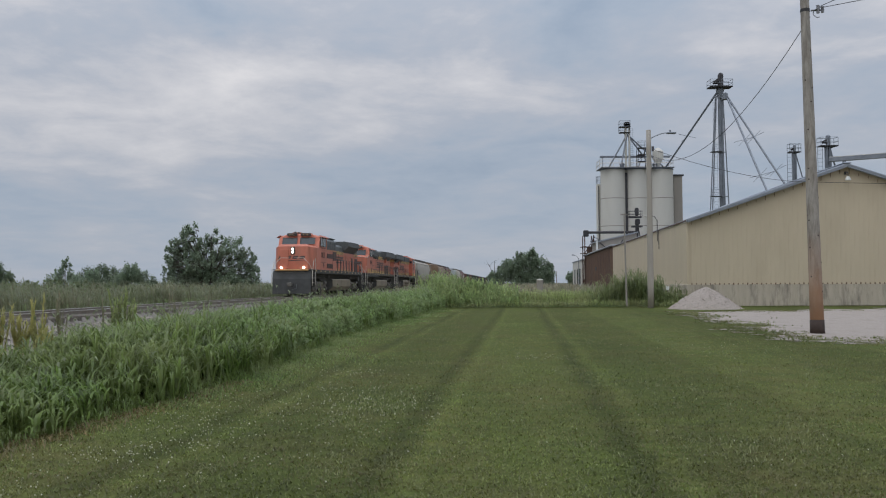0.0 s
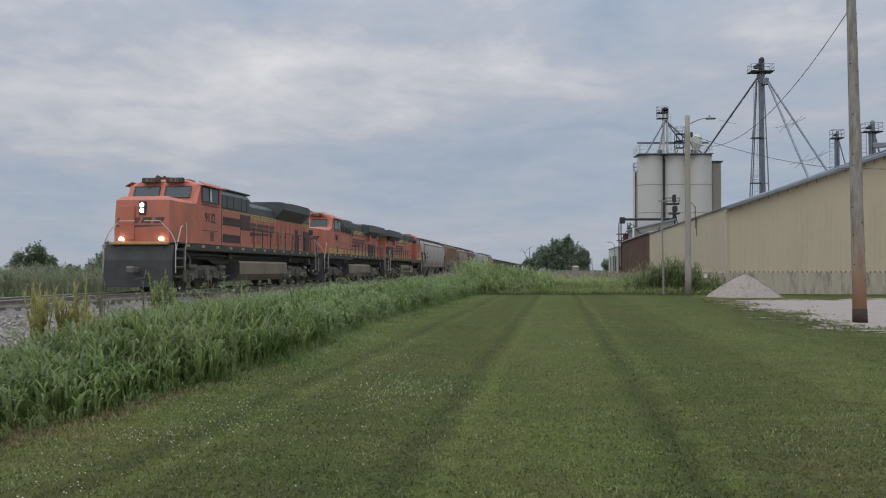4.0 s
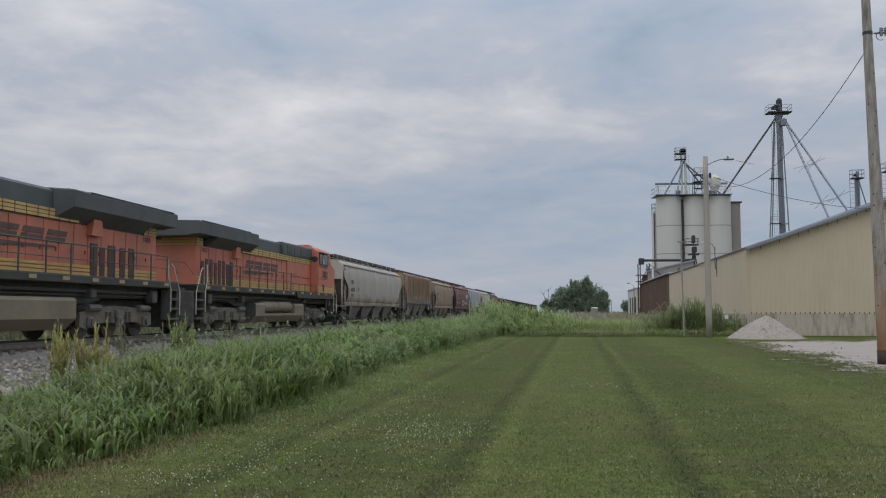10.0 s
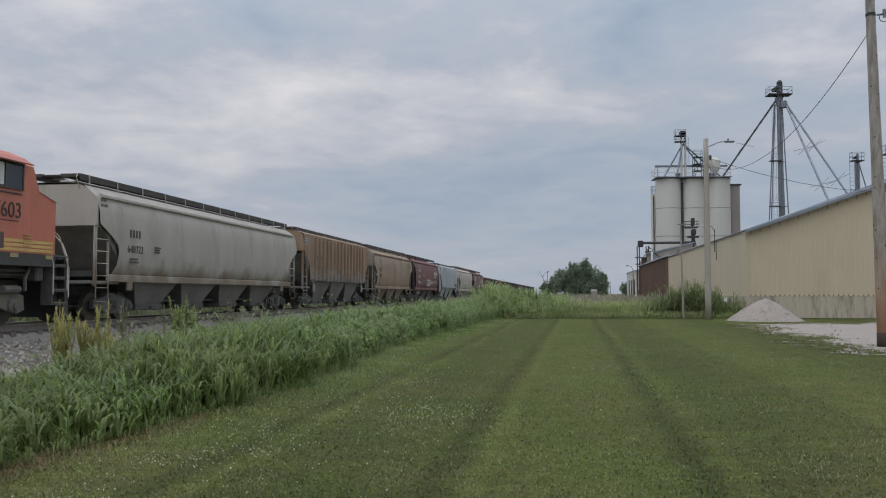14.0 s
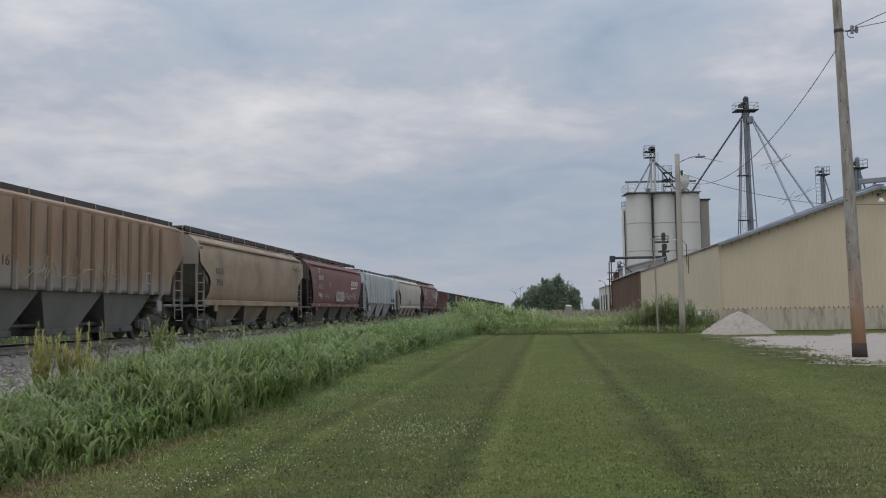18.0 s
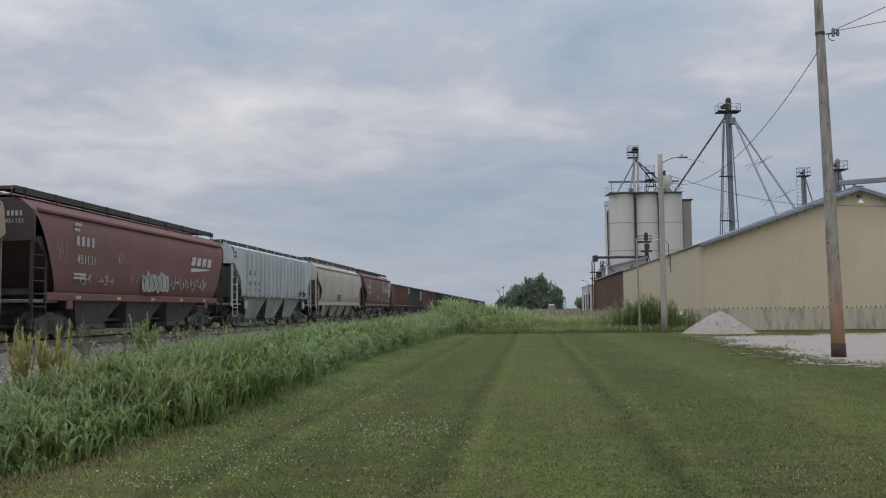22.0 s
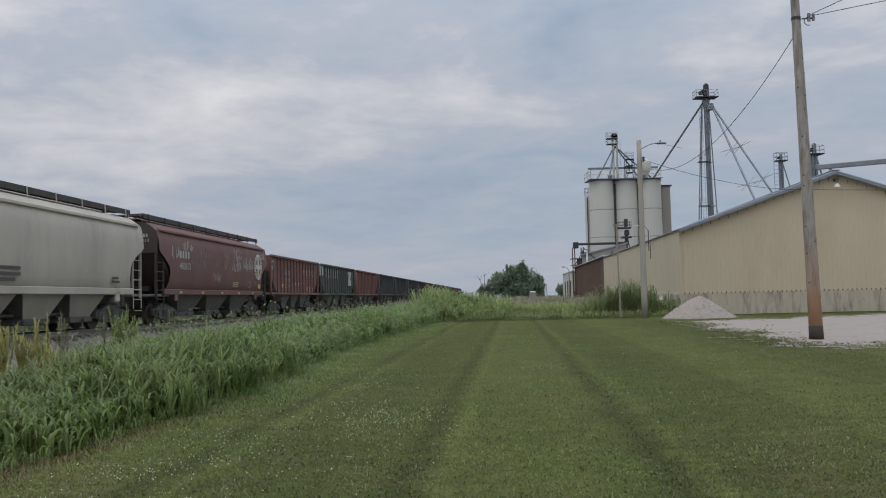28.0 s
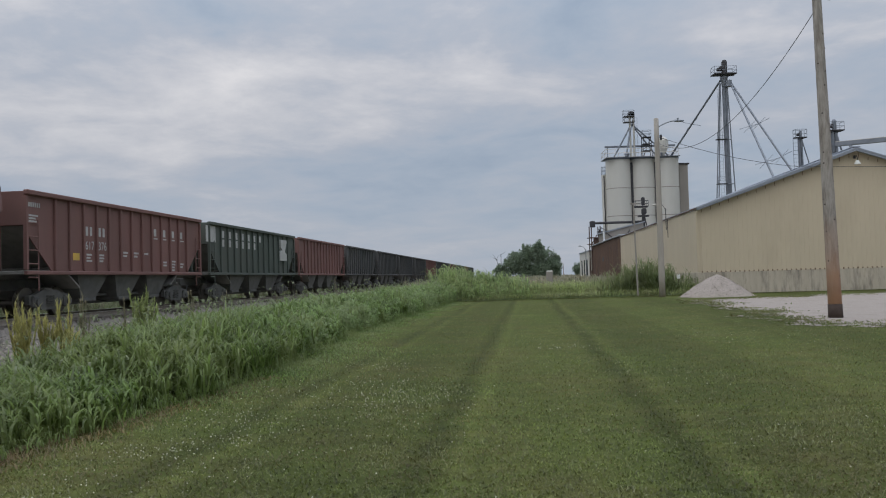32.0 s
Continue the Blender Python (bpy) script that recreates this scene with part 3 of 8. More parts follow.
def build_shed():
    W, L, EV, RG, BASE = 20.4, 42.0, 5.65, 9.15, 1.43
    def top(x):
        return EV + (RG - EV) * (1 - abs(x - W / 2) / (W / 2))
    shed = thing("storage_shed", SHED, "long beige metal grain storage shed on a stained concrete base", "shed")
    # body: solid walls behind the siding
    prof = [(0.0, 0.0), (W, 0.0), (W, EV), (W / 2, RG), (0.0, EV)]
    part("inner_wall", Shape().prism([(min(max(u, 0.1), W - 0.1), w - 0.04 if w > 1 else w) for u, w in prof], "y", 0.08, L - 0.1), M_SIDING, shed)
    part("gable_siding", ribbed(lambda x: top(x) - 0.02, W, 0.30, 0.009, BASE), M_SIDING, shed, "beige ribbed metal siding")
    side = ribbed(lambda x: EV - 0.02, L, 0.30, 0.008, BASE).moved(Matrix.Rotation(-math.pi / 2, 4, "Z") @ Matrix.Translation((-L, 0, 0)))
    part("side_siding", side, M_SIDING, shed, "beige ribbed metal siding")
    part("concrete_base", Shape().box((W / 2, -0.03, BASE / 2), (W + 0.24, 0.2, BASE), bev=0.02), M_CONC, shed, "stained concrete stem wall")
    part("concrete_side_base", Shape().box((-0.03, L / 2, BASE / 2 - 0.001), (0.2, L, BASE), bev=0.02), M_CONC, shed, "stained concrete stem wall")
    s = Shape()
    for i in range(70):
        s.box((0.2 + i * 0.30, -0.15, BASE + 0.03), (0.05, 0.08, 0.09 if i % 3 else 0.13))
    tagged(part("anchor_bolts", s, M_RUST, shed, "rusty anchor clips along the concrete"), kind="stuff")
    # roof and trims
    th = math.atan2(RG - EV, W / 2)
    sl = math.hypot(RG - EV, W / 2)
    for k, (x0, sg) in enumerate(((0, 1), (W, -1))):
        r = Shape()
        r.box((sl / 2 - 0.03, L / 2 - 0.2, 0.06), (sl + 0.06, L + 0.7, 0.06))
        for i in range(int(L / 0.6)):
            r.box((sl / 2 - 0.03, i * 0.6 + 0.1, 0.11), (sl + 0.06, 0.06, 0.05))
        r.moved(Matrix.Translation((x0, 0, EV)) @ Matrix.Diagonal((sg, 1, 1, 1)) @ Matrix.Rotation(-th, 4, "Y"))
        part("roof_slope", r, M_ROOF, shed, "galvanised ribbed roof sheets")
        t = Shape().box((sl / 2 - 0.04, -0.40, 0.02), (sl + 0.14, 0.22, 0.26), bev=0.03)
        t.moved(Matrix.Translation((x0, 0, EV)) @ Matrix.Diagonal((sg, 1, 1, 1)) @ Matrix.Rotation(-th, 4, "Y"))
        part("rake_trim", t, M_TRIM, shed, "grey metal rake trim")
    part("corner_trim", Shape().box((-0.03, -0.05, (EV + BASE) / 2 - 0.08), (0.16, 0.12, EV - BASE - 0.2), bev=0.02), M_SIDING, shed, "pale corner flashing")
    part("ridge_cap", Shape().box((W / 2, L / 2 - 0.2, RG + 0.16), (0.5, L + 0.7, 0.07), bev=0.02), M_TRIM, shed)
    part("eave_trim", Shape().box((-0.06, L / 2, EV + 0.03), (0.10, L, 0.07)), M_BROWN, shed, "thin rusty eave flashing")
    part("downpipe", Shape().bar((-0.14, 10.3, EV), (-0.14, 10.3, EV - 1.45), 0.028, n=8), M_DARKSTEEL, shed)
    # rusty drips below the rake
    s = Shape()
    rng = random.Random(3)
    for i in range(1, 68, 2):
        x = i * 0.30
        s.box((x - 0.02, -0.04, top(x) - 0.22 - 0.07 * rng.random()), (0.03, 0.02, 0.16 + 0.16 * rng.random()))
    tagged(part("drip_stains", s, M_RUST, shed, "rust stains under the roof edge"), kind="stuff")
    # gable lamp
    lampm = SHED @ Matrix.Translation((W / 2 + 0.0, -0.10, RG - 0.62))
    gl = thing("gable_lamp", lampm, "white shaded yard lamp on a bracket at the gable", "wall lamp")
    part("bracket", Shape().path([(0, 0, 0.15), (0, -0.35, 0.2), (0, -0.45, 0.05), (0, -0.45, -0.15)], 0.025).box((0, -0.02, 0.15), (0.14, 0.05, 0.2)), M_DARKSTEEL, gl)
    part("shade", Shape().bar((0, -0.45, -0.12), (0, -0.45, -0.3), 0.08, 0.18, 16).bar((0, -0.45, -0.3), (0, -0.45, -0.36), 0.18, 0.2, 16), M_WHITE, gl, "white enamel shade")
    # long side lean-to: brown metal wall and low white building beyond
    br = thing("brown_shed", SHED @ Matrix.Translation((0.15, L + 0.05, 0)), "rust-brown metal clad shed joined to the storage shed", "shed")
    part("wall", Shape().box((6, 20, 2.9), (12, 40, 5.8)), M_BROWN, br)
    s = ribbed(lambda x: 5.8, 40, 0.4, 0.04, 0.0).moved(Matrix.Rotation(-math.pi / 2, 4, "Z") @ Matrix.Translation((-40, 0, 0)))
    part("side_siding", s, M_BROWN, br, "rusted brown ribbed siding")
    part("roof", Shape().box((6, 20, 5.9), (12.5, 40.2, 0.16), bev=0.03), M_ROOF, br)
    part("vent_opening", Shape().box((-0.06, 21, 3.5), (0.06, 1.6, 0.5)), M_DARKSTEEL, br)
    of = thing("office_building", SHED @ Matrix.Translation((-0.25, L + 40.8, 0)), "low cream office building at the elevator", "building")
    part("wall", Shape().box((4, 10, 2.6), (8, 20, 5.2)), M_BIN, of)
    part("roof", Shape().box((4, 10, 5.28), (8.2, 20.3, 0.16)), M_ROOF, of)
    for i in range(3):
        w = part("window", Shape().box((-0.03, 3.2 + i * 5.6, 2.6), (0.08, 1.5, 2.6), bev=0.02), M_DARKSTEEL, of)
        part("pane", Shape().box((-0.075, 3.2 + i * 5.6, 2.6), (0.02, 1.3, 2.4)), M_GLASS, w)
    part("door", Shape().box((0.8, -0.03, 1.05), (0.95, 0.08, 2.1)), M_BROWN, of)


build_shed()


def ladder(s, x, y, z0, z1, w=0.45, n=None, r=0.02):
    s.bar((x - w / 2, y, z0), (x - w / 2, y, z1), r, n=5).bar((x + w / 2, y, z0), (x + w / 2, y, z1), r, n=5)
    z = z0 + 0.3
    while z < z1:
        s.bar((x - w / 2, y, z), (x + w / 2, y, z), r * 0.8, n=4)
        z += 0.33 if n is None else n


def railing(s, pts, h=1.05, r=0.03, closed=False):
    """Posts, a mid rail and a top rail along points."""
    seq = list(pts) + ([pts[0]] if closed else [])
    for p, q in zip(seq[:-1], seq[1:]):
        p, q = Vector(p), Vector(q)
        k = max(1, round((q - p).length / 1.5))
        for i in range(k + 1):
            o = p.lerp(q, i / k)
            if i < k or not closed:
                s.extra.append(("railing_post", Shape().bar(o, o + Vector((0, 0, h)), r, n=5)))
        s.bar(p + Vector((0, 0, h)), q + Vector((0, 0, h)), r, n=5)
        s.extra.append(("mid_rail", Shape().bar(p + Vector((0, 0, h * 0.5)), q + Vector((0, 0, h * 0.5)), r, n=5)))


SY = 140.0                                   # how far north the bins stand
def build_bins():
    """Three tall bins in a row with a deck and railing, a leg and spouts on top."""
    r, top = 2.02, 20.0
    cx = [28.07, 31.98, 35.85]
    for i, x in enumerate(cx):
        b = thing("grain_bin", Matrix.Translation((x, SY + (0.2 if i == 1 else 0), 0)), "tall off-white welded steel grain bin", "grain bin", "bins of the elevator")
        s = Shape()
        rings = []
        for z in (0, top):
            rings.append([(r * math.cos(2 * math.pi * k / 40), r * math.sin(2 * math.pi * k / 40), z) for k in range(40)])
        part("shell", s.loft(rings), M_BIN, b, smooth=False)
        for z in (6.0, 10.65, 15.15):
            part("weld_band", Shape().bar((0, 0, z), (0, 0, z + 0.12), r + 0.02, n=40), M_TANBIN, b)
        part("rim", Shape().bar((0, 0, top - 0.12), (0, 0, top + 0.05), r + 0.07, n=40), M_GALV, b)
    gap = thing("bin_chase", Matrix.Translation((30.15, SY - 0.4, 0)), "dark panels between the grain bins", "chase")
    part("panel", Shape().box((-0.12, -0.2, 9.7), (0.36, 0.8, 19.4)).box((3.78, -0.1, 9.7), (0.28, 0.8, 19.4)), M_DARKSTEEL, gap)
    deck = thing("bin_deck", Matrix.Translation((25.75, SY - 2.3, top + 0.05)), "steel deck with railings over the grain bins", "deck")
    part("floor_plate", Shape().box((5.9, 2.2, 0.05), (11.9, 4.6, 0.08)), M_GALV, deck)
    s = Shape()
    railing(s, [(0, 0, 0.1), (11.6, 0, 0.1), (11.6, 4.4, 0.1), (0, 4.4, 0.1)], 1.3, 0.035, True)
    part("railing", s, M_RAILING, deck)
    part("conveyor", Shape().box((6.0, 2.4, 2.1), (11.5, 0.35, 0.3)).bar((0.7, 2.4, 0), (0.7, 2.4, 2), 0.06).bar((10, 2.4, 0), (10, 2.4, 2), 0.06), M_GALV, deck)
    for i, x in enumerate((3.7, 9.0)):
        part("vent", Shape().bar((x, 1.6, 0), (x, 1.6, 0.7), 0.35, 0.35, 12).bar((x, 1.6, 0.7), (x, 1.6, 1.05), 0.5, 0.1, 12), M_GALV, deck)
    part("cyclone", Shape().bar((9.7, 2.2, 0.4), (9.7, 2.2, 1.8), 0.25, 0.9, 14).bar((9.7, 2.2, 1.8), (9.7, 2.2, 2.9), 0.9, 0.9, 14).bar((9.7, 2.2, 2.9), (9.7, 2.2, 3.5), 0.9, 0.3, 14), M_BIN, deck)
    # bucket elevator above the deck
    leg = thing("bucket_elevator", Matrix.Translation((30.25, SY - 0.6, top + 0.1)), "grey bucket elevator leg with platforms above the bins", "grain elevator leg")
    part("trunk", Shape().box((-0.15, 0, 3.4), (0.28, 0.4, 6.8)).box((0.45, 0, 3.4), (0.25, 0.4, 6.8)), M_BIN, leg, "off-white twin elevator trunks")
    part("head", Shape().box((0.1, 0, 7.2), (1.1, 0.6, 0.9), bev=0.2).bar((0.1, -0.3, 7.25), (0.1, 0.3, 7.25), 0.45, n=14), M_DARKSTEEL, leg, "dark elevator head")
    for z in (5.9, 6.8):
        pl = part("platform", Shape().box((-0.3, 0, z), (1.7, 1.2, 0.1)), M_DARKSTEEL, leg)
        s = Shape()
        railing(s, [(-1.15, -0.6, z), (0.5, -0.6, z), (0.5, 0.6, z), (-1.15, 0.6, z)], 1.0, 0.03, True)
        part("railing", s, M_GALV, pl)
    s = Shape()
    ladder(s, 0.75, -0.3, 0, 6.6)
    part("ladder", s, M_GALV, leg)
    for q in ((-3.0, -0.4, 0.2), (-1.2, -1.2, 0.2), (4.2, 0.4, 0.2), (6.0, 0.4, 0.4)):
        part("spout", Shape().bar((0.1, 0, 5.6), q, 0.13, n=8), M_GALV, leg)
    st = thing("deck_stair_tower", Matrix.Translation((32.6, SY - 0.9, top + 0.1)), "small steel frame stair tower on the bin deck", "stair tower")
    s = Shape()
    for x in (-0.6, 0.6):
        for y in (-0.6, 0.6):
            s.bar((x * 1.3, y, 0), (x, y, 3.4), 0.06, n=5)
    for z in (1.1, 2.2, 3.3):
        s.box((0, 0, z), (1.3, 1.3, 0.08))
    s.bar((-0.7, -0.6, 0), (0.6, -0.6, 3.3), 0.05).bar((-0.8, -0.6, 1.2), (0.6, -0.6, 2.2), 0.05)
    part("frame", s, M_DARKSTEEL, st)
    s = Shape()
    railing(s, [(-0.65, -0.65, 3.3), (0.65, -0.65, 3.3), (0.65, 0.65, 3.3), (-0.65, 0.65, 3.3)], 1.1, 0.03, True)
    part("railing", s, M_GALV, st)
    # square tan tower behind and slim bin to the left
    hh = thing("tan_headhouse", Matrix.Translation((38.75, SY + 1.5, 0)), "narrow tan concrete tower behind the bins", "tower")
    part("wall", Shape().box((0, 0, 9.5), (1.45, 2.6, 19.0), bev=0.05), M_TANBIN, hh)
    part("cap", Shape().box((0.05, 0, 19.1), (1.8, 3.0, 0.22)), M_DARKSTEEL, hh)
    sb = thing("slim_bin", Matrix.Translation((26.35, SY + 2.6, 0)), "slim weathered grain bin with a railed top", "grain bin")
    part("shell", Shape().bar((0, 0, 0), (0, 0, 17.9), 0.6, n=20), M_BIN, sb)
    s = Shape()
    railing(s, [(0.58 * math.cos(k * math.pi / 4), 0.58 * math.sin(k * math.pi / 4), 17.9) for k in range(8)], 1.3, 0.03, True)
    part("railing", s, M_GALV, sb)
    part("down_pipe", Shape().bar((-0.3, -0.65, 0), (-0.3, -0.65, 17.6), 0.08), M_DARKSTEEL, sb)


build_bins()


def tower_head(th, z, k=1.0, mat_=None):
    part("head", Shape().box((0.12 * k, 0, z + 1.0 * k), (0.72 * k, 0.7 * k, 2.1 * k), bev=0.16 * k).box((0.12 * k, 0, z + 2.0 * k), (0.5 * k, 0.5 * k, 0.3 * k), bev=0.1 * k), M_GALV if k < 1 else M_DARKSTEEL, th, "narrow elevator head")
    part("drive_motor", Shape().box((-0.62 * k, 0, z + 0.75 * k), (0.75 * k, 0.5 * k, 0.5 * k), bev=0.08 * k).bar((-0.4 * k, -0.3 * k, z + 1.05 * k), (-0.4 * k, 0.3 * k, z + 1.05 * k), 0.22 * k, n=12), M_DARKSTEEL, th, "dark drive motor")
    pl = part("platform", Shape().box((0, 0, z), (3.3 * k, 1.9 * k, 0.12)).bar((-1.6 * k, -0.9 * k, z - 0.02), (0, 0, z - 0.5 * k), 0.06).bar((1.6 * k, -0.9 * k, z - 0.02), (0, 0, z - 0.5 * k), 0.06), M_DARKSTEEL, th)
    s = Shape()
    railing(s, [(-1.6 * k, -0.9 * k, z), (1.6 * k, -0.9 * k, z), (1.6 * k, 0.9 * k, z), (-1.6 * k, 0.9 * k, z)], 1.05, 0.03, True)
    part("railing", s, M_GALV, pl)


def build_tower():
    ty, tx, top = 125.0, 40.95, 30.1
    t = thing("elevator_tower", Matrix.Translation((tx, ty, 0)), "tall galvanised grain elevator tower with radiating spouts", "grain elevator tower")
    part("trunk", Shape().box((-0.12, 0, top / 2), (0.30, 0.5, top)).box((0.22, 0, top / 2), (0.30, 0.5, top)), M_GALV, t)
    tower_head(t, top)
    part("distributor", Shape().bar((0, 0, top - 1.7), (0, 0, top - 0.4), 0.35, 0.6, 12).bar((0.5, -0.4, top - 1.9), (0.5, -0.4, top - 1.0), 0.5, 0.5, 12), M_GALV, t)
    for x, y in ((-2.6, -0.6), (1.3, -0.6), (-1.6, 1.2), (1.1, 1.2)):
        k = 0.28
        part("frame_leg", Shape().bar((x, y, 0), (x * k, y * k, top - 1.2), 0.085, n=6), M_GALV, t)
    for z in (7.5, 14.0, 20.5):
        f = z / top * 0.72
        lp = part("landing", Shape().box((-0.9 * (1 - f) - 0.4, -0.5, z), (1.5, 0.9, 0.1)), M_DARKSTEEL, t)
        s = Shape()
        railing(s, [(-0.9 * (1 - f) - 1.1, -0.95, z), (-0.9 * (1 - f) + 0.3, -0.95, z)], 1.0, 0.03)
        part("railing", s, M_GALV, lp)
        part("cross_brace", Shape().bar((-2.15 * (1 - f), -0.6 * (1 - f), z), (1.35 * (1 - f), -0.6 * (1 - f), z), 0.07), M_GALV, t)
    s = Shape()
    ladder(s, -0.95, -0.5, 0, top - 2, 0.5, 0.5)
    part("ladder", s, M_GALV, t)
    # spouts: to the bins, and down behind the shed's roof
    feet = [(-4.5, 14.0, 20.2), (1.7, -13.0, 13.4), (4.95, -11.0, 14.4)]
    for i, q in enumerate(feet[:3]):
        p, q = Vector((-0.5 if i == 0 else 0.75, 0, top - 0.85)), Vector(q)
        sp = part("spout", Shape().bar(p, q, 0.14, n=8), M_GALV, t)
        for j, f in enumerate((0.5, 0.85) if i else (0.55,)):
            o = p.lerp(q, f)
            a = (q - p).normalized()
            u = a.cross(Vector((0, 1, 0))).normalized()
            part("brace", Shape().bar(o - u * 1.5 - Vector((0, 0, 0.3)), o + u * 1.5 + Vector((0, 0, 0.3)), 0.035, n=5).bar(o - Vector((0.9, 0, 0.9)), o + Vector((0.9, 0, 0.9)), 0.03, n=5), M_GALV, sp)
    # shorter legs behind the ridge
    for x, y, z, k in ((46.3, 112.0, 19.4, 0.46), (48.0, 106.0, 19.6, 0.66)):
        g = thing("short_elevator_leg", Matrix.Translation((x, y, 0)), "short galvanised grain elevator leg behind the shed roof", "grain elevator leg", "short legs behind the shed")
        part("trunk", Shape().box((-0.28 * k, 0, z / 2 - k), (0.42 * k, 0.6 * k, z - 2 * k)).box((0.36 * k, 0, z / 2 - k), (0.42 * k, 0.6 * k, z - 2 * k)), M_GALV, g)
        tower_head(g, z - 1.9 * k, k)
        s = Shape()
        ladder(s, -1.7 * k, -0.4, 0, z - 2.0 * k, 0.6, 0.5, 0.03)
        part("ladder", s, M_GALV, g)
        part("spout", Shape().bar((0.4 * k, 0, z - 2.2 * k), (2.6 * k, 0, z - 10.5 * k), 0.17 * k, n=8), M_GALV, g)
    cv = thing("roof_conveyor", Matrix.Translation((47.6, 104.0, 16.2)), "long grey enclosed conveyor above the shed roof", "conveyor")
    part("trough", Shape().box((10, -6, 0.2), (24, 0.7, 0.5), ry=0.0, rz=-0.55), M_GALV, cv)
    part("cover_strip", Shape().box((10, -6, 0.5), (24, 0.16, 0.1), ry=0.0, rz=-0.55), M_BIN, cv)
    for k in range(4):
        x, y = 1.0 + k * 5.6, -0.8 - k * 3.5
        part("support", Shape().bar((x - 0.5, y, -16.2), (x, y, 0.0), 0.09, n=6).bar((x + 0.7, y, -16.2), (x + 0.2, y, 0.0), 0.09, n=6), M_GALV, cv)
    # low dump house at the track side with its horizontal auger
    dh = thing("loading_frame", Matrix.Translation((24.1, 135.0, 0)), "rusty steel loading frame with a horizontal auger", "loading frame")
    s = Shape()
    for x in (0, 1.4, 3.0):
        s.bar((x - 1.6, 0, 0), (x - 1.6, 0, 9.0 if x < 2 else 7.3), 0.09, n=6).bar((x - 1.6, 2, 0), (x - 1.6, 2, 9.0 if x < 2 else 7.3), 0.09, n=6)
    for z in (6.2, 7.2):
        s.box((-0.4, 1, z), (3.2, 2.2, 0.1))
    s.bar((-1.6, 0, 6.2), (0.0, 0, 8.8), 0.06).bar((1.4, 0, 6.2), (-0.2, 0, 7.2), 0.06)
    part("frame", s, M_RUSTFRAME, dh)
    part("auger", Shape().bar((-1.2, 0, 9.45), (5.4, -6.5, 9.1), 0.2, n=10).box((-1.4, 0, 9.3), (0.8, 0.8, 1.0), bev=0.1), M_DARKSTEEL, dh, "dark horizontal auger tube")
    part("blower_ring", Shape().path([(0.0 + 0.6 * math.cos(a), -0.15, 8.0 + 0.6 * math.sin(a)) for a in steps(0, 2 * math.pi, 20)], 0.07, 5), M_GALV, dh, "round grey blower ring")
    part("screen_panel", Shape().box((-0.1, 0.3, 6.7), (2.3, 0.08, 1.1)), M_BROWN, dh, "rusty plate between the posts")
    part("hopper", Shape().bar((0.2, 1, 8.2), (0.2, 1, 7.0), 0.8, 0.25, 10), M_GALV, dh)
    mo = thing("roof_monitor", Matrix.Translation((22.6, 124.0, 5.95)), "grey-beige raised monitor on the roof of the brown shed", "roof monitor")
    part("wall", Shape().prism([(0, 0), (5.6, 0), (5.6, 2.75), (0, 1.45)], "y", 0, 5.0), M_TANBIN, mo)
    part("roof", Shape().prism([(-0.3, 1.40), (5.8, 2.82), (5.8, 2.98), (-0.3, 1.56)], "y", -0.25, 5.2), M_ROOF, mo)
    part("strut", Shape().bar((0.2, -0.1, 1.4), (1.5, -0.1, 0.35), 0.07, n=6).bar((3.1, -0.1, 1.0), (3.6, -0.1, 1.8), 0.07, n=6), M_DARKSTEEL, mo, "dark diagonal strut")
    part("vent_pipe", Shape().bar((-0.22, -0.3, 0), (-0.22, -0.3, 1.6), 0.13, n=10), M_WHITE, mo, "white vent pipe")
    cb = thing("conveyor_head", Matrix.Translation((29.15, 128.0, 0)), "dark conveyor head frame in front of the bins", "conveyor head")
    s = Shape().box((0, 0, 5.4), (0.4, 0.4, 10.8)).box((0, 0, 9.9), (1.5, 1.0, 0.25)).box((-0.3, 0, 11.3), (1.9, 0.9, 0.25)).box((0.0, 0, 12.1), (0.5, 0.7, 1.2), bev=0.12).box((0.1, 0, 10.6), (0.7, 0.7, 0.9), bev=0.15).bar((-0.1, 0, 9.8), (-0.9, -0.4, 6.0), 0.1, n=6).bar((0.2, 0, 9.8), (0.8, -0.3, 6.0), 0.08, n=6)
    part("frame", s, M_DARKSTEEL, cb)
    s = Shape()
    railing(s, [(-1.2, -0.5, 11.3), (0.7, -0.5, 11.3), (0.7, 0.5, 11.3), (-1.2, 0.5, 11.3)], 0.9, 0.03, True)
    part("railing", s, M_DARKSTEEL, cb)


build_tower()


def build_scale_house():
    h = thing("elevator_house", Matrix.Translation((25.3, 138.0, 0)), "pale metal elevator house with a lean-to roof", "building")
    part("wall", Shape().prism([(0, 0), (5.4, 0), (5.4, 8.9), (2.6, 8.2), (0, 7.2)], "y", -1.5, 1.2), M_BIN, h)
    part("roof", Shape().prism([(-0.2, 7.15), (2.6, 8.22), (5.5, 8.95), (5.5, 9.1), (2.6, 8.37), (-0.2, 7.3)], "y", -1.7, 1.3), M_GALV, h)
    part("pipe", Shape().path([(1.0, -1.6, 6.0), (2.2, -1.6, 7.0), (2.2, -1.6, 8.6)], 0.12), M_DARKSTEEL, h)
    part("pipe", Shape().path([(3.0, -1.7, 8.2), (4.2, -1.7, 6.6)], 0.1), M_DARKSTEEL, h)


build_scale_house()


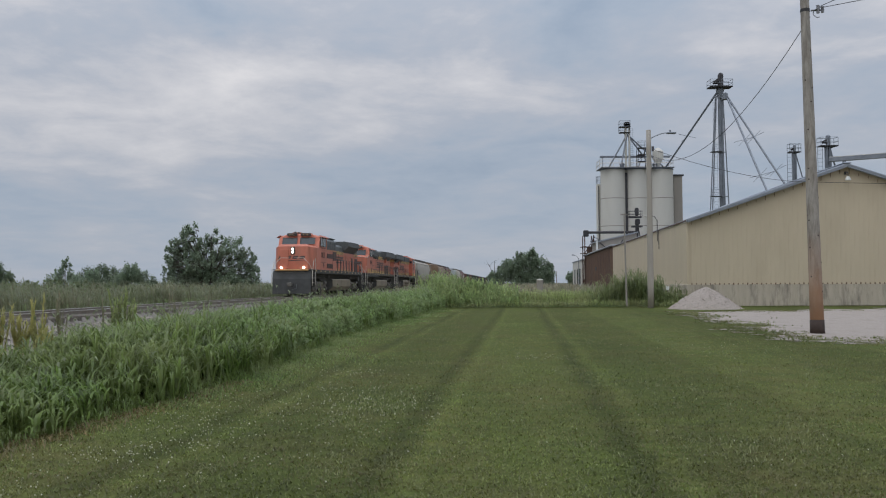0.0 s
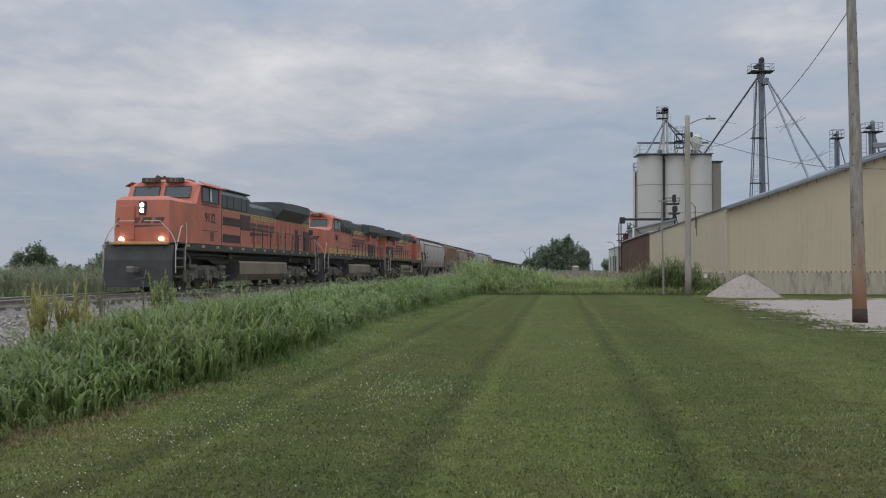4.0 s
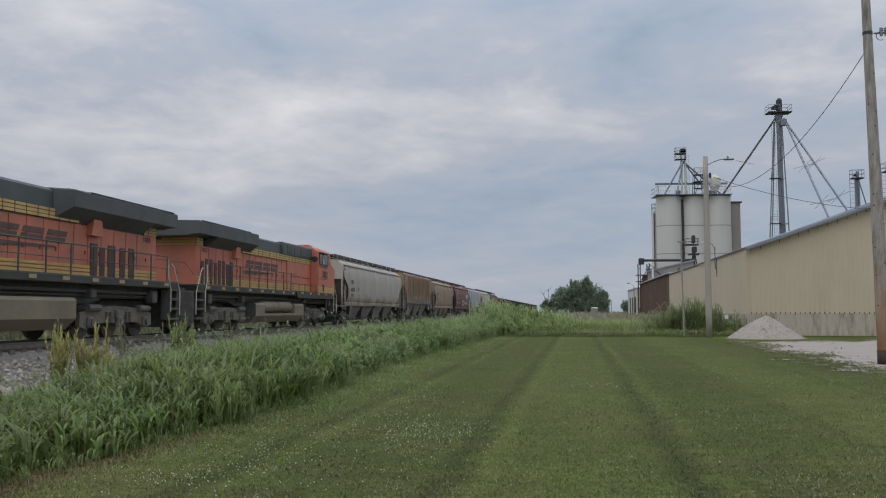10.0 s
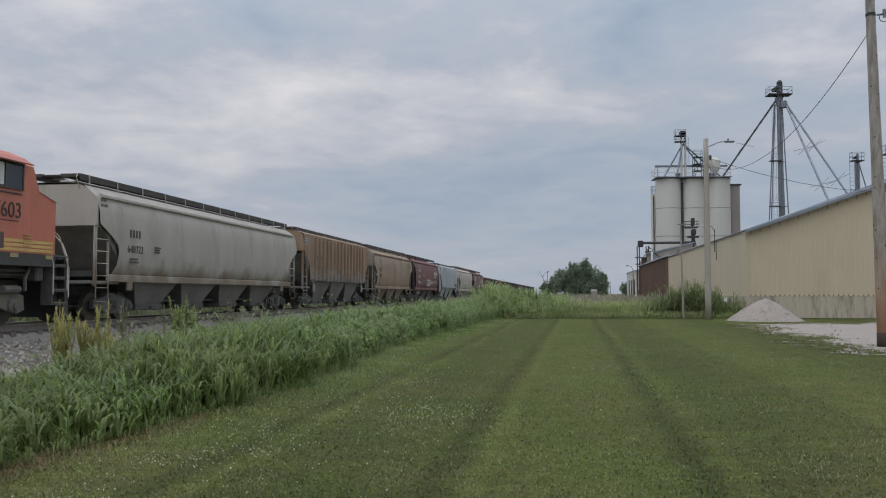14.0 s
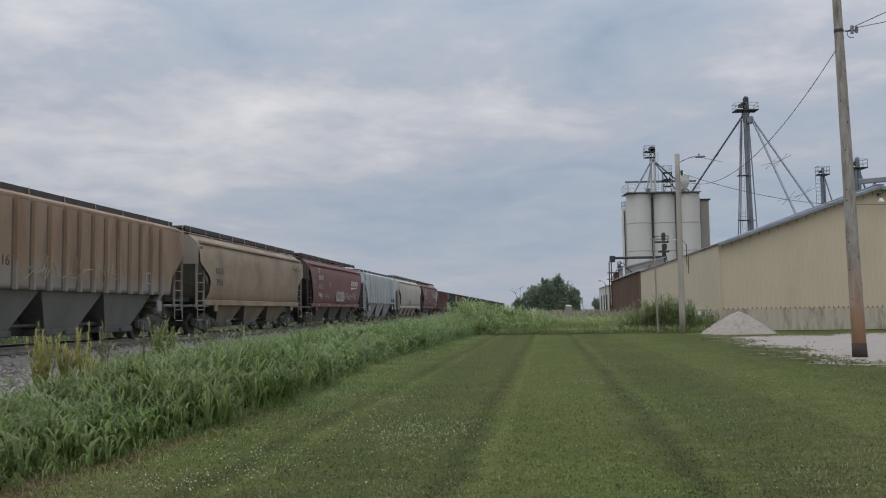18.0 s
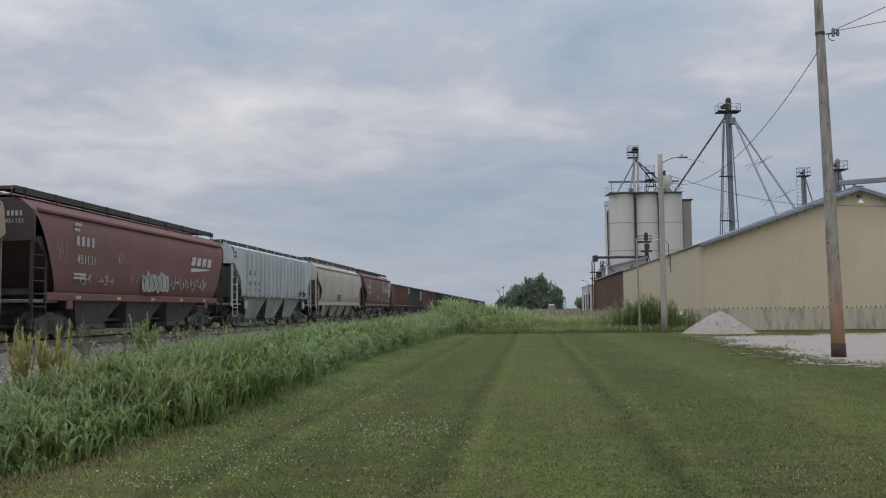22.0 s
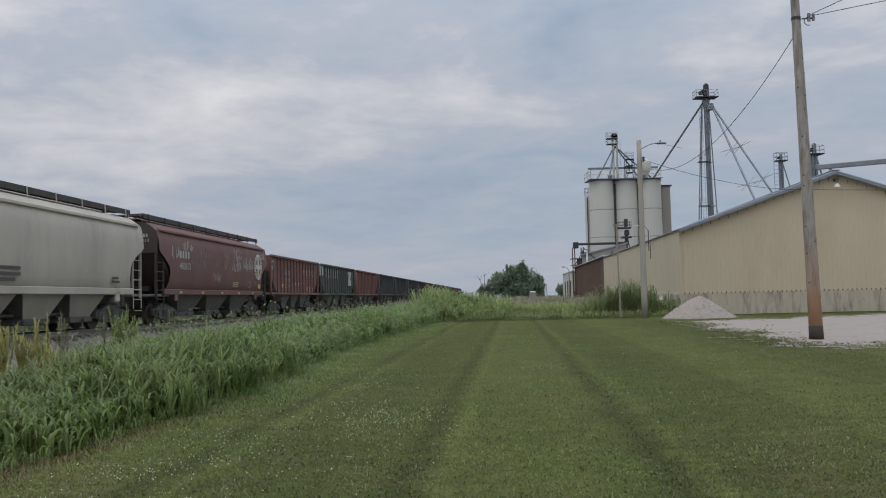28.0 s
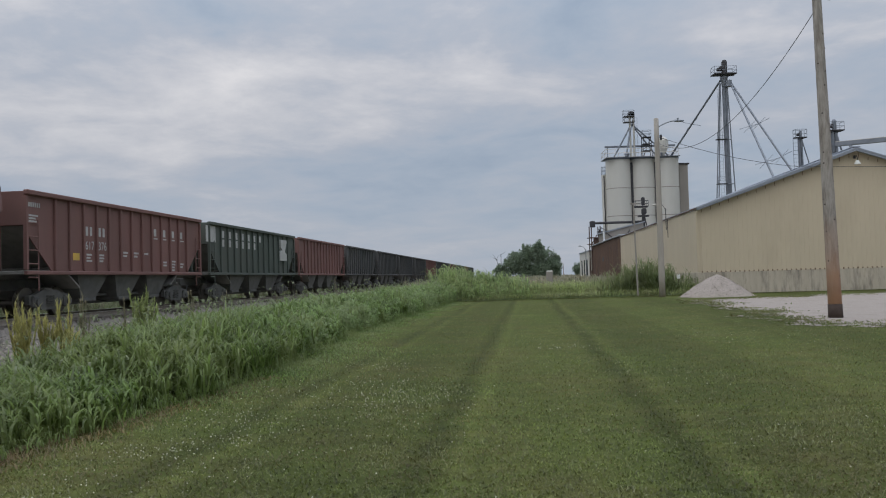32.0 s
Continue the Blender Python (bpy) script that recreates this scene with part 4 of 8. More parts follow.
def pole_shape(h, r0, r1, lean=(0, 0)):
    n, rings = 14, []
    for i in range(9):
        f = i / 8
        z = h * f
        r = r0 + (r1 - r0) * f
        rings.append([(lean[0] * z + r * math.cos(2 * math.pi * k / n) * (1 + 0.03 * noise.noise((k, z, 2))), lean[1] * z + r * math.sin(2 * math.pi * k / n), z) for k in range(n)])
    return Shape().loft(rings)


def build_poles():
    lean = (-0.0165, 0.0)
    up = thing("utility_pole", Matrix.Translation((11.66, 26.4, 0)), "tall weathered wooden utility pole with a dark butt", "utility pole")
    full = pole_shape(13.0, 0.205, 0.112, lean)
    part("pole", full, M_POLE, up, smooth=True)
    part("butt", Shape().loft([[(lean[0] * z + (r + 0.006) * math.cos(2 * math.pi * k / 14), (r + 0.006) * math.sin(2 * math.pi * k / 14), z) for k in range(14)] for z, r in ((0, 0.212), (0.2, 0.206), (0.42, 0.204))]), M_POLEBUTT, up, "dark creosoted butt", smooth=True)
    rng = random.Random(5)
    for z in [1.1 + 0.42 * i + 0.3 * rng.random() for i in range(20)]:
        r, a = 0.205 + (0.112 - 0.205) * z / 13.0, rng.uniform(3.2, 6.2)
        o = Vector((lean[0] * z + r * math.cos(a), r * math.sin(a), z))
        d = Vector((math.cos(a), math.sin(a), 0))
        part("knot", Shape().bar(o - d * 0.02, o + d * 0.006, 0.032, 0.02, 8), M_POLEBUTT, up)
    part("strap", Shape().loft([[(lean[0] * z + 0.142 * math.cos(2 * math.pi * k / 14), 0.142 * math.sin(2 * math.pi * k / 14), z) for k in range(14)] for z in (9.98, 10.08)]), M_DARKSTEEL, up)
    s = Shape().bar((0.02, 0, 10.03), (0.42, -0.02, 10.05), 0.03).bar((0.22, -0.05, 9.93), (0.22, -0.05, 10.18), 0.05, n=8).bar((0.36, -0.05, 9.95), (0.36, -0.05, 10.15), 0.045, n=8)
    part("insulator", s, M_CERAMIC, up, "grey insulators on a bracket")
    s = Shape()
    ring = [(0.2 + 0.13 * math.cos(a), -0.05, 9.93 + 0.13 * math.sin(a)) for a in steps(0.5, 5.2, 12)]
    part("wire_loop", s.path(ring, 0.012, 5), M_WIRE, up)
    lp = thing("street_lamp", Matrix.Translation((13.05, 53.3, 0)), "tall grey yard light pole with a curved arm", "street lamp")
    part("pole", pole_shape(11.1, 0.2, 0.15, (0.001, 0)), M_CONCPOLE, lp, smooth=True)
    arm = [(0.1 + 1.15 * f, -0.05, 10.55 + 0.36 * math.sin(f * 1.7)) for f in steps(0, 1, 8)]
    part("arm", Shape().path([(0.05, 0, 10.2)] + arm, 0.035), M_GALV, lp)
    part("lamp_head", Shape().box((1.42, -0.05, 10.9), (0.62, 0.24, 0.12), bev=0.05).bar((1.35, -0.05, 10.95), (1.35, -0.05, 11.08), 0.06), M_GALV, lp, "grey cobra-head luminaire")
    part("junction_box", Shape().box((0.24, -0.1, 9.9), (0.12, 0.14, 0.3)), M_DARKSTEEL, lp)
    tp = thing("thin_pole", Matrix.Translation((11.92, 55.0, 0)), "thin grey pole in the tall grass", "pole")
    part("shaft", Shape().bar((0, 0, 0), (-0.1, 0, 6.0), 0.06, 0.045, 8), M_TANBIN, tp)
    part("cross_piece", Shape().box((-0.1, 0, 5.95), (0.45, 0.06, 0.08)), M_POLE, tp)
    wl_ = thing("eave_lamp", SHED @ Matrix.Translation((-0.25, 10.3, 5.0)), "pale yard lamp on a mast at the shed eave", "wall lamp")
    part("mast", Shape().bar((0, 0, -0.2), (0, 0, 1.5), 0.034, n=6).path([(0, 0, 1.4), (-0.2, 0, 1.75), (-0.6, 0, 1.85)], 0.024), M_DARKSTEEL, wl_)
    part("lamp_head", Shape().box((-0.75, 0, 1.82), (0.5, 0.22, 0.13), bev=0.06), M_BIN, wl_)
    fl = thing("far_street_lamp", Matrix.Translation((20.4, 128.0, 0)), "small grey street lamp by the office", "street lamp")
    part("pole", Shape().bar((0, 0, 0), (0, 0, 5.2), 0.07, 0.05, 8).path([(0, 0, 5.1), (-0.3, 0, 5.55), (-0.7, 0, 5.68)], 0.035), M_GALV, fl)
    part("lamp_head", Shape().box((-0.85, 0, 5.7), (0.42, 0.22, 0.14), bev=0.05), M_GALV, fl)

    def wire(name, p, q, sag, r, label):
        p, q = Vector(p), Vector(q)
        pts = [p.lerp(q, f) - Vector((0, 0, sag * 4 * f * (1 - f))) for f in steps(0, 1, 24)]
        w = Shape().path(pts, r, 5)
        tagged(part(name, w, M_WIRE, None), label, "cable")
    wire("cable", (11.6, 26.3, 9.80), (13.2, 53.2, 9.5), 1.80, 0.013, "twisted overhead cable between the poles")
    wire("cable", (11.9, 26.3, 10.08), (60, 8, 16.5), 0.5, 0.012, "thin overhead wire leading away from the pole")
    wire("cable", (11.9, 26.3, 10.12), (30, -30, 13.0), 0.5, 0.012, "thin overhead wire leading away from the pole")
    g = SHED @ Vector((6.65, -0.62, 8.12))
    wire("cable", (13.2, 53.2, 9.9), (g.x, g.y, g.z), 0.3, 0.016, "service cable to the shed gable")
    wire("cable", (g.x, g.y, g.z), (60, 53, 7.05), 0.1, 0.016, "service cable along the shed gable")
    wire("cable", (13.1, 53.3, 10.1), (34, SY - 2, 21.2), 1.2, 0.02, "overhead cable to the bins")


build_poles()

# ---------------------------------------------------------------- grass, weeds and trees
M_REED = leafy("tall_green_grass_blade", (0.143, 0.21, 0.052), (0.285, 0.328, 0.126), 0.55, 0.5)
M_REEDDK = leafy("green_weed_leaf", (0.255, 0.35, 0.13), (0.35, 0.415, 0.21), 0.4, 0.6)
M_STRAW = leafy("dry_straw_stem", (0.56, 0.50, 0.20), (0.42, 0.44, 0.17), 0.3, 0.5)
M_RANK = leafy("pale_rank_grass_blade", (0.33, 0.39, 0.15), (0.39, 0.39, 0.20), 0.4, 0.65)
M_CLUMP = leafy("deep_green_weed_leaf", (0.20, 0.245, 0.10), (0.27, 0.295, 0.145), 0.45, 0.55)
M_THICK = leafy("pale_thicket_leaf", (0.31, 0.395, 0.165), (0.39, 0.44, 0.205), 0.4, 0.65)
M_SEED = leafy("pale_seed_head", (0.27, 0.30, 0.17), (0.22, 0.26, 0.13), 0.25, 0.4)
M_BROWNGR = leafy("brownish_tall_grass", (0.315, 0.27, 0.185), (0.235, 0.265, 0.15), 0.35, 0.55)
M_MEADOW = leafy("dull_meadow_blade", (0.22, 0.215, 0.13), (0.185, 0.225, 0.115), 0.35, 0.55)
M_MEADOWLEAF = leafy("dull_green_bush_leaf", (0.155, 0.20, 0.09), (0.21, 0.235, 0.13), 0.4, 0.5)
M_LEAF = leafy("dark_tree_leaf", (0.125, 0.17, 0.095), (0.16, 0.20, 0.12), 0.4, 0.4)
M_LEAF2 = leafy("grey_green_tree_leaf", (0.225, 0.29, 0.19), (0.30, 0.345, 0.245), 0.45, 0.5)
M_FARLEAF = leafy("hazy_far_tree_leaf", (0.21, 0.27, 0.18), (0.26, 0.31, 0.215), 0.4, 0.4)
M_BARK = mat("tree_bark", (0.085, 0.07, 0.055), 0.9, var=0.3, scale=4, bump=0.01)
M_LAWNBLADE = leafy("mown_grass_blade", (0.145, 0.175, 0.047), (0.185, 0.16, 0.065), 0.55, 0.5)
lanes(M_LAWNBLADE)
M_SOIL = mat("bare_brown_soil", (0.175, 0.112, 0.05), 0.95, var=0.3, scale=6, bump=0.01, bscale=18, dirt=(0.10, 0.085, 0.045), dscale=2.0, damt=0.7)
M_CLIP = leafy("dry_brown_clipping", (0.22, 0.155, 0.065), (0.16, 0.14, 0.055), 0.3, 0.3)
M_DRYTUFT = leafy("pale_dry_mown_grass", (0.27, 0.27, 0.13), (0.22, 0.25, 0.10), 0.4, 0.4)
M_BLOSSOM = mat("white_clover_blossom", (0.62, 0.60, 0.47), 0.8, var=0.1, isle=0.3)
RNG = np.random.default_rng(21)


def blades(name, xyz, h, w, yaw, bend, material, label, category, segs=4, parent=None, curl=1.3):
    """Bent tapering blades: places, heights, widths, directions and how far they arch over."""
    n = len(xyz)
    f = np.linspace(0, 1, segs + 1)[None, :]
    ang = bend[:, None] * f ** curl                      # lean from upright along the blade
    seg = h[:, None] / segs
    dz, dr = np.cos(ang) * seg, np.sin(ang) * seg
    z = np.concatenate([np.zeros((n, 1)), np.cumsum(dz[:, 1:], 1)], 1)
    r = np.concatenate([np.zeros((n, 1)), np.cumsum(dr[:, 1:], 1)], 1)
    cx, cy = np.cos(yaw)[:, None], np.sin(yaw)[:, None]
    wid = w[:, None] * (1 - f ** 2.2) * 0.5 + 0.0006
    tw = yaw[:, None] + np.pi / 2
    px, py, pz = xyz[:, :1] + r * cx, xyz[:, 1:2] + r * cy, xyz[:, 2:] + z
    a = np.stack([px + wid * np.cos(tw), py + wid * np.sin(tw), pz], -1)
    b = np.stack([px - wid * np.cos(tw), py - wid * np.sin(tw), pz], -1)
    V = np.stack([a, b], 2).reshape(-1, 3)
    base = (np.arange(n) * (segs + 1) * 2)[:, None] + (np.arange(segs) * 2)[None, :]
    F = np.stack([base, base + 1, base + 3, base + 2], -1).reshape(-1, 4)
    me = bpy.data.meshes.new(name)
    me.vertices.add(len(V))
    me.vertices.foreach_set("co", V.astype(np.float32).ravel())
    me.loops.add(F.size)
    me.loops.foreach_set("vertex_index", F.astype(np.int32).ravel())
    me.polygons.add(len(F))
    me.polygons.foreach_set("loop_start", np.arange(0, F.size, 4, dtype=np.int32))
    me.update(calc_edges=True)
    me.materials.append(material)
    ob = new(name, me)
    if parent:
        ob.parent = parent
        return ob
    return tagged(ob, label, category, kind="stuff")


def lush(name, places, height, material, label, per=9, wide=0.022, z=0.0, category="grass", length=1.0):
    """Leafy stems: several arching leaves set up the height of each stem."""
    n = len(places)
    P = np.repeat(places, per, 0)
    H = np.repeat(height, per)
    up = RNG.random(n * per) ** 0.8
    xyz = np.column_stack([P[:, 0] + RNG.normal(0, 0.035, n * per), P[:, 1] + RNG.normal(0, 0.035, n * per), z + H * (1 - 0.5 * length ** 0.5) * up])
    h = length * H * RNG.uniform(0.5, 0.85, n * per) * (0.8 + 0.3 * (1 - up))
    yaw = RNG.uniform(0, 2 * np.pi, n * per) * 0.8 + 0.3
    bend = RNG.uniform(1.5, 3.6, n * per)
    return blades(name, xyz, h, wide * RNG.uniform(0.6, 1.3, n * per), yaw, bend, material, label, category, 4 if wide < 0.035 else 3, curl=1.8)


def tall_grass():
    """The strip between the lawn and the railway."""
    blade_at, blade_h, leaf_at, leaf_h = [], [], [], []
    y = 2.0
    while y < 58:
        dep = 2.6 + 1.9 * min(1.0, max(0.0, (y - 15) / 11)) + 0.5 * noise.noise((y * 0.5, 8, 2))
        d = 0.0
        while d < dep:
            cy, cd = y + RNG.uniform(-0.22, 0.22), d + RNG.uniform(-0.05, 0.22)
            low = min(1.0, max(0.0, (12.6 - cy) / 1.8))
            clump = noise.noise((cy * 0.5, cd * 0.7, 7)) * 0.8 + RNG.normal(0, 0.5)
            crest = (1.30 + 0.19 * clump + 0.008 * max(0, cy - 18)) * (1 - low) + low * max(0.35, 0.92 - 0.16 * cd + 0.2 * clump)
            crest *= min(1.0, 0.66 + cd * 0.5) * (1 - 0.12 * max(0, cd - 1.2))
            cx = edge_x(cy) - cd + 0.22 * noise.noise((cy * 0.8, 3, 3)) + 0.12 * noise.noise((cy * 2.3, 1, 3)) - 0.12
            broad = RNG.random() < min(0.75, max(0.0, (cy - 14) / 12))
            for _ in range(int(RNG.integers(6, 10))):
                ox, oy = RNG.normal(0, 0.11), RNG.normal(0, 0.13)
                hh = crest * (1 - 0.9 * min(0.5, ox * ox + oy * oy) / 0.12 * 0.25) * RNG.uniform(0.86, 1.05)
                (leaf_at if broad else blade_at).append((cx + ox, cy + oy))
                (leaf_h if broad else blade_h).append(hh)
            d += 0.34
        y += 0.36
    P, H = np.array(blade_at + leaf_at), np.array(blade_h + leaf_h)
    lush("tall_grass", np.array(blade_at), np.array(blade_h), M_REED, "dense bright green tall grass with arching blades", 8, 0.031, 0.0, "grass", 1.2)
    lush("broadleaf_weeds", np.array(leaf_at), np.array(leaf_h), M_REEDDK, "leafy green weeds among the tall grass", 10, 0.06, 0.0, "weeds", 0.33)
    # foxtail stems with nodding pale heads along the crest
    m = 1000
    k = RNG.choice(len(P), m, replace=False)
    q = P[k]
    off = RNG.uniform(0, 0.9, m)
    yaw = RNG.uniform(0, 6.28, m)
    hh = np.maximum(H[k], 0.5) * RNG.uniform(0.9, 1.1, m)
    xyz = np.column_stack([q[:, 0] - off, q[:, 1], np.zeros(m)])
    blades("foxtail_stems", xyz, hh, np.full(m, 0.007), yaw, RNG.uniform(0.1, 0.5, m), M_SEED, "thin foxtail stems in the tall grass", "grass stems", 4)
    tip = np.column_stack([xyz[:, 0] + np.cos(yaw) * hh * 0.12, xyz[:, 1] + np.sin(yaw) * hh * 0.12, hh * 0.95])
    for i in (0, 1):
        blades("foxtail_heads", tip, RNG.uniform(0.10, 0.17, m), np.full(m, 0.03), yaw + i * 1.57, RNG.uniform(1.6, 3.2, m), M_SEED, "pale nodding foxtail heads above the grass", "seed heads", 5)
    # sparse weeds on the ballast shoulder
    lat = 6.8 + RNG.random(700) ** 1.6 * 5.5
    al = np.concatenate([RNG.uniform(8, 19, 170), RNG.uniform(2, 95, 530)])
    W = np.array([on_track(a, b)[:2] for a, b in zip(al, lat)])
    lush("shoulder_weeds", W, np.where((al < 19) & (lat < 8.8), RNG.uniform(0.45, 0.95, 700), RNG.uniform(0.15, 0.42, 700)), M_REEDDK, "sparse dark green weeds on the ballast shoulder", 6, 0.018, 0.0, "weeds")


tall_grass()


def weed(name, x, y, h, material, label, n=14, leafn=60, spread=0.35, up=0.0, droop=(0.1, 1.0)):
    """A single tall weed: stems with small side sprays."""
    t = thing(name, Matrix.Translation((x, y, up)), label, "weed", "tall weeds by the railway")
    s = Shape()
    tips = []
    for i in range(n):
        a = RNG.uniform(0, 6.28)
        r = RNG.uniform(0.05, spread)
        p = [(0.06 * math.cos(a), 0.06 * math.sin(a), 0), (r * 0.5 * math.cos(a), r * 0.5 * math.sin(a), h * 0.5), (r * math.cos(a), r * math.sin(a), h * RNG.uniform(0.55, 1.0))]
        s.path(p, 0.005, 4)
        tips.append(p)
    tagged(part("stalk_spray", s, material, t), kind="stuff")
    xyz, hh = [], []
    for p in tips:
        for _ in range(leafn):
            f = RNG.uniform(0.35, 1)
            q = Vector(p[1]).lerp(Vector(p[2]), (f - 0.5) * 2) if f > 0.5 else Vector(p[0]).lerp(Vector(p[1]), f * 2)
            xyz.append(q[:])
            hh.append(RNG.uniform(0.05, 0.16))
    m = len(xyz)
    blades("leaf_spray", np.array(xyz), np.array(hh), np.full(m, 0.015), RNG.uniform(0, 6.28, m), RNG.uniform(*droop, m), material, "", "", 2, parent=t)


for a, lat, h in ((12.3, 7.5, 1.12), (12.5, 7.7, 1.05), (13.0, 7.6, 1.08), (13.2, 7.4, 1.12), (12.6, 7.0, 0.85)):
    q = on_track(a, lat)
    weed("straw_weed", q.x, q.y, h * RNG.uniform(1.1, 1.25), M_STRAW, "yellowing weed with feathery dry seed sprays", 16, 75, 0.22)
for a, lat, h in ((17.4, 8.0, 1.55), (17.2, 7.8, 1.35), (17.7, 8.1, 1.3), (17.0, 8.0, 1.15)):
    q = on_track(a, lat)
    weed("green_weed", q.x, q.y, h, M_RANK, "tall bright green weed above the grass", 11, 90, 0.3, 0.0, (0.5, 1.9))
for a, lat, h in ((15.0, 8.0, 1.62), (15.2, 8.1, 1.5), (16.8, 8.1, 1.3), (13.0, 8.1, 1.45), (15.6, 8.3, 1.3), (20.0, 8.0, 1.55), (20.8, 8.2, 1.45), (22.6, 8.1, 1.6), (24.5, 8.0, 1.5), (27.5, 8.1, 1.55), (35.0, 7.6, 1.7)):
    q = on_track(a, lat)
    weed("dock_weed", q.x, q.y, h, M_BROWNGR, "brown dock stalks gone to seed", 3, 40, 0.13)


def far_grass():
    # beyond the railway
    n = 7600
    lat = TRACK_LAT + 4.0 + RNG.random(n) ** 1.3 * 22
    al = 4 + RNG.random(n) ** 1.2 * 210
    P = np.array([on_track(a, b)[:2] for a, b in zip(al, lat)])
    H = 1.95 + 0.9 * np.array([noise.noise((a * 0.09, b * 0.25, 2)) for a, b in zip(al, lat)]) + RNG.normal(0, 0.15, n) + 0.02 * (lat - 20)
    lush("meadow_grass", P, np.clip(H, 0.8, 2.6), M_MEADOW, "brownish green tall meadow grass beyond the railway", 8, 0.045)
    # bushy growth in clumps among it
    bp, bh = [], []
    while len(bp) < 1500:
        a, b = 8 + RNG.random() ** 1.2 * 130, TRACK_LAT + 5.0 + RNG.random() * 16
        k = noise.noise((a * 0.06, b * 0.16, 11)) + 0.4 * noise.noise((a * 0.25, b * 0.4, 3))
        if k > 0.08 * RNG.random():
            bp.append(on_track(a, b)[:2])
            bh.append(1.5 + 1.3 * min(k, 0.8) + RNG.normal(0, 0.15))
    lush("meadow_bushes", np.array(bp), np.array(bh), M_MEADOWLEAF, "dull green bushy growth in the meadow", 16, 0.13, 0, "bushes", 0.25)
    n = 1500
    lat = TRACK_LAT + 3.6 + RNG.random(n) * 8
    al = 4 + RNG.random(n) * 160
    P = np.array([on_track(a, b)[:2] for a, b in zip(al, lat)])
    lush("meadow_weeds", P, RNG.uniform(0.5, 1.25, n), M_REEDDK, "dark green weeds along the far ballast", 8, 0.04, 0, "weeds")
    # end of the lawn
    n = 2600
    x = RNG.uniform(-2.5, 17.5, n)
    y = 55.0 + RNG.random(n) ** 1.4 * 10 - 0.02 * np.maximum(0, x - 12)
    H = 1.08 + 0.5 * np.array([noise.noise((a * 0.45, b * 0.3, 4)) for a, b in zip(x, y)]) + RNG.normal(0, 0.12, n)
    H = H * (0.4 + 0.6 * np.minimum(1.0, (y - 55.0) / 2.5))
    lush("rank_grass", np.column_stack([x, y]), H, M_RANK, "rank green grass and weeds at the end of the lawn", 5, 0.04)
    n = 900
    x = RNG.uniform(3.0, 13, n)
    lush("dry_rank_grass", np.column_stack([x, 56.6 + RNG.random(n) * 7]), RNG.uniform(0.9, 1.5, n), M_RANK, "yellowish rank grass at the end of the lawn", 8, 0.035)
    # tall mass where the strip meets the end of the lawn
    n = 620
    t = RNG.random(n)
    x = -0.7 + t * 5.6 + RNG.normal(0, 0.5, n)
    y = 55.0 + RNG.random(n) * 5.6 + 0.5 * t
    H = 3.0 - 1.15 * np.clip((t - 0.22) / 0.4, 0, 1) + 0.45 * np.array([noise.noise((a * 0.7, b * 0.3, 9)) for a, b in zip(x, y)]) + RNG.normal(0, 0.24, n)
    H = H * (0.35 + 0.65 * np.minimum(1.0, (y - 55.0) / 3.2))
    lush("weed_thicket", np.column_stack([x, y]), H, M_THICK, "thicket of tall green weeds by the lawn corner", 9, 0.07, 0, "weeds", 0.6)
    n = 430
    x = RNG.normal(13.0, 1.8, n)
    y = 56.0 + RNG.random(n) * 2.2
    H = np.clip(2.5 - 0.25 * np.abs(x - 13.0) ** 1.3 + RNG.normal(0, 0.55, n), 0.7, 3.7)
    lush("weed_clump", np.column_stack([x, y]), H, M_CLUMP, "ragged weed clump at the lamp pole", 9, 0.042, 0, "weeds", 0.62)
    n = 420
    x = RNG.uniform(-0.8, 13.5, n)
    H = (2.5 - 0.13 * np.maximum(0, x)) * RNG.uniform(0.6, 1.0, n)
    lush("weed_stalks", np.column_stack([x, 56.2 + RNG.random(n) * 5]), np.maximum(H, 0.9), M_RANK, "wispy tall stalks above the weeds", 5, 0.03, 0, "weeds", 0.9)
    # soft fringe that rises towards the weeds
    n = 1300
    x = RNG.uniform(-1.4, 16.2, n)
    y = 54.7 + RNG.random(n) * 0.8
    lush("end_fringe", np.column_stack([x, y]), 0.08 + 0.6 * (y - 54.7) * RNG.uniform(0.2, 1.0, n), M_CLUMP, "low uncut fringe at the end of the lawn", 5, 0.036)
    # low growth that blends the mown lawn into the weeds
    n = 2600
    x = RNG.uniform(-0.9, 16.0, n)
    y = 53.6 + RNG.random(n) ** 0.7 * 2.2
    lush("end_growth", np.column_stack([x, y]), 0.04 + 0.07 * (y - 53.6) * RNG.uniform(0.3, 1.0, n), M_LAWNBLADE, "short uncut growth before the weeds", 3, 0.02)
    # field in the distance
    n = 3400
    x = RNG.uniform(-6, 26, n) + 0
    y = 68 + RNG.random(n) * 130
    x = x + (y - 68) * 0.06
    lush("field_grass", np.column_stack([x, y]), RNG.uniform(1.3, 1.9, n) * (1 + (y - 68) * 0.0012), M_BROWNGR, "dull brownish field grass in the distance", 6, 0.09)


far_grass()


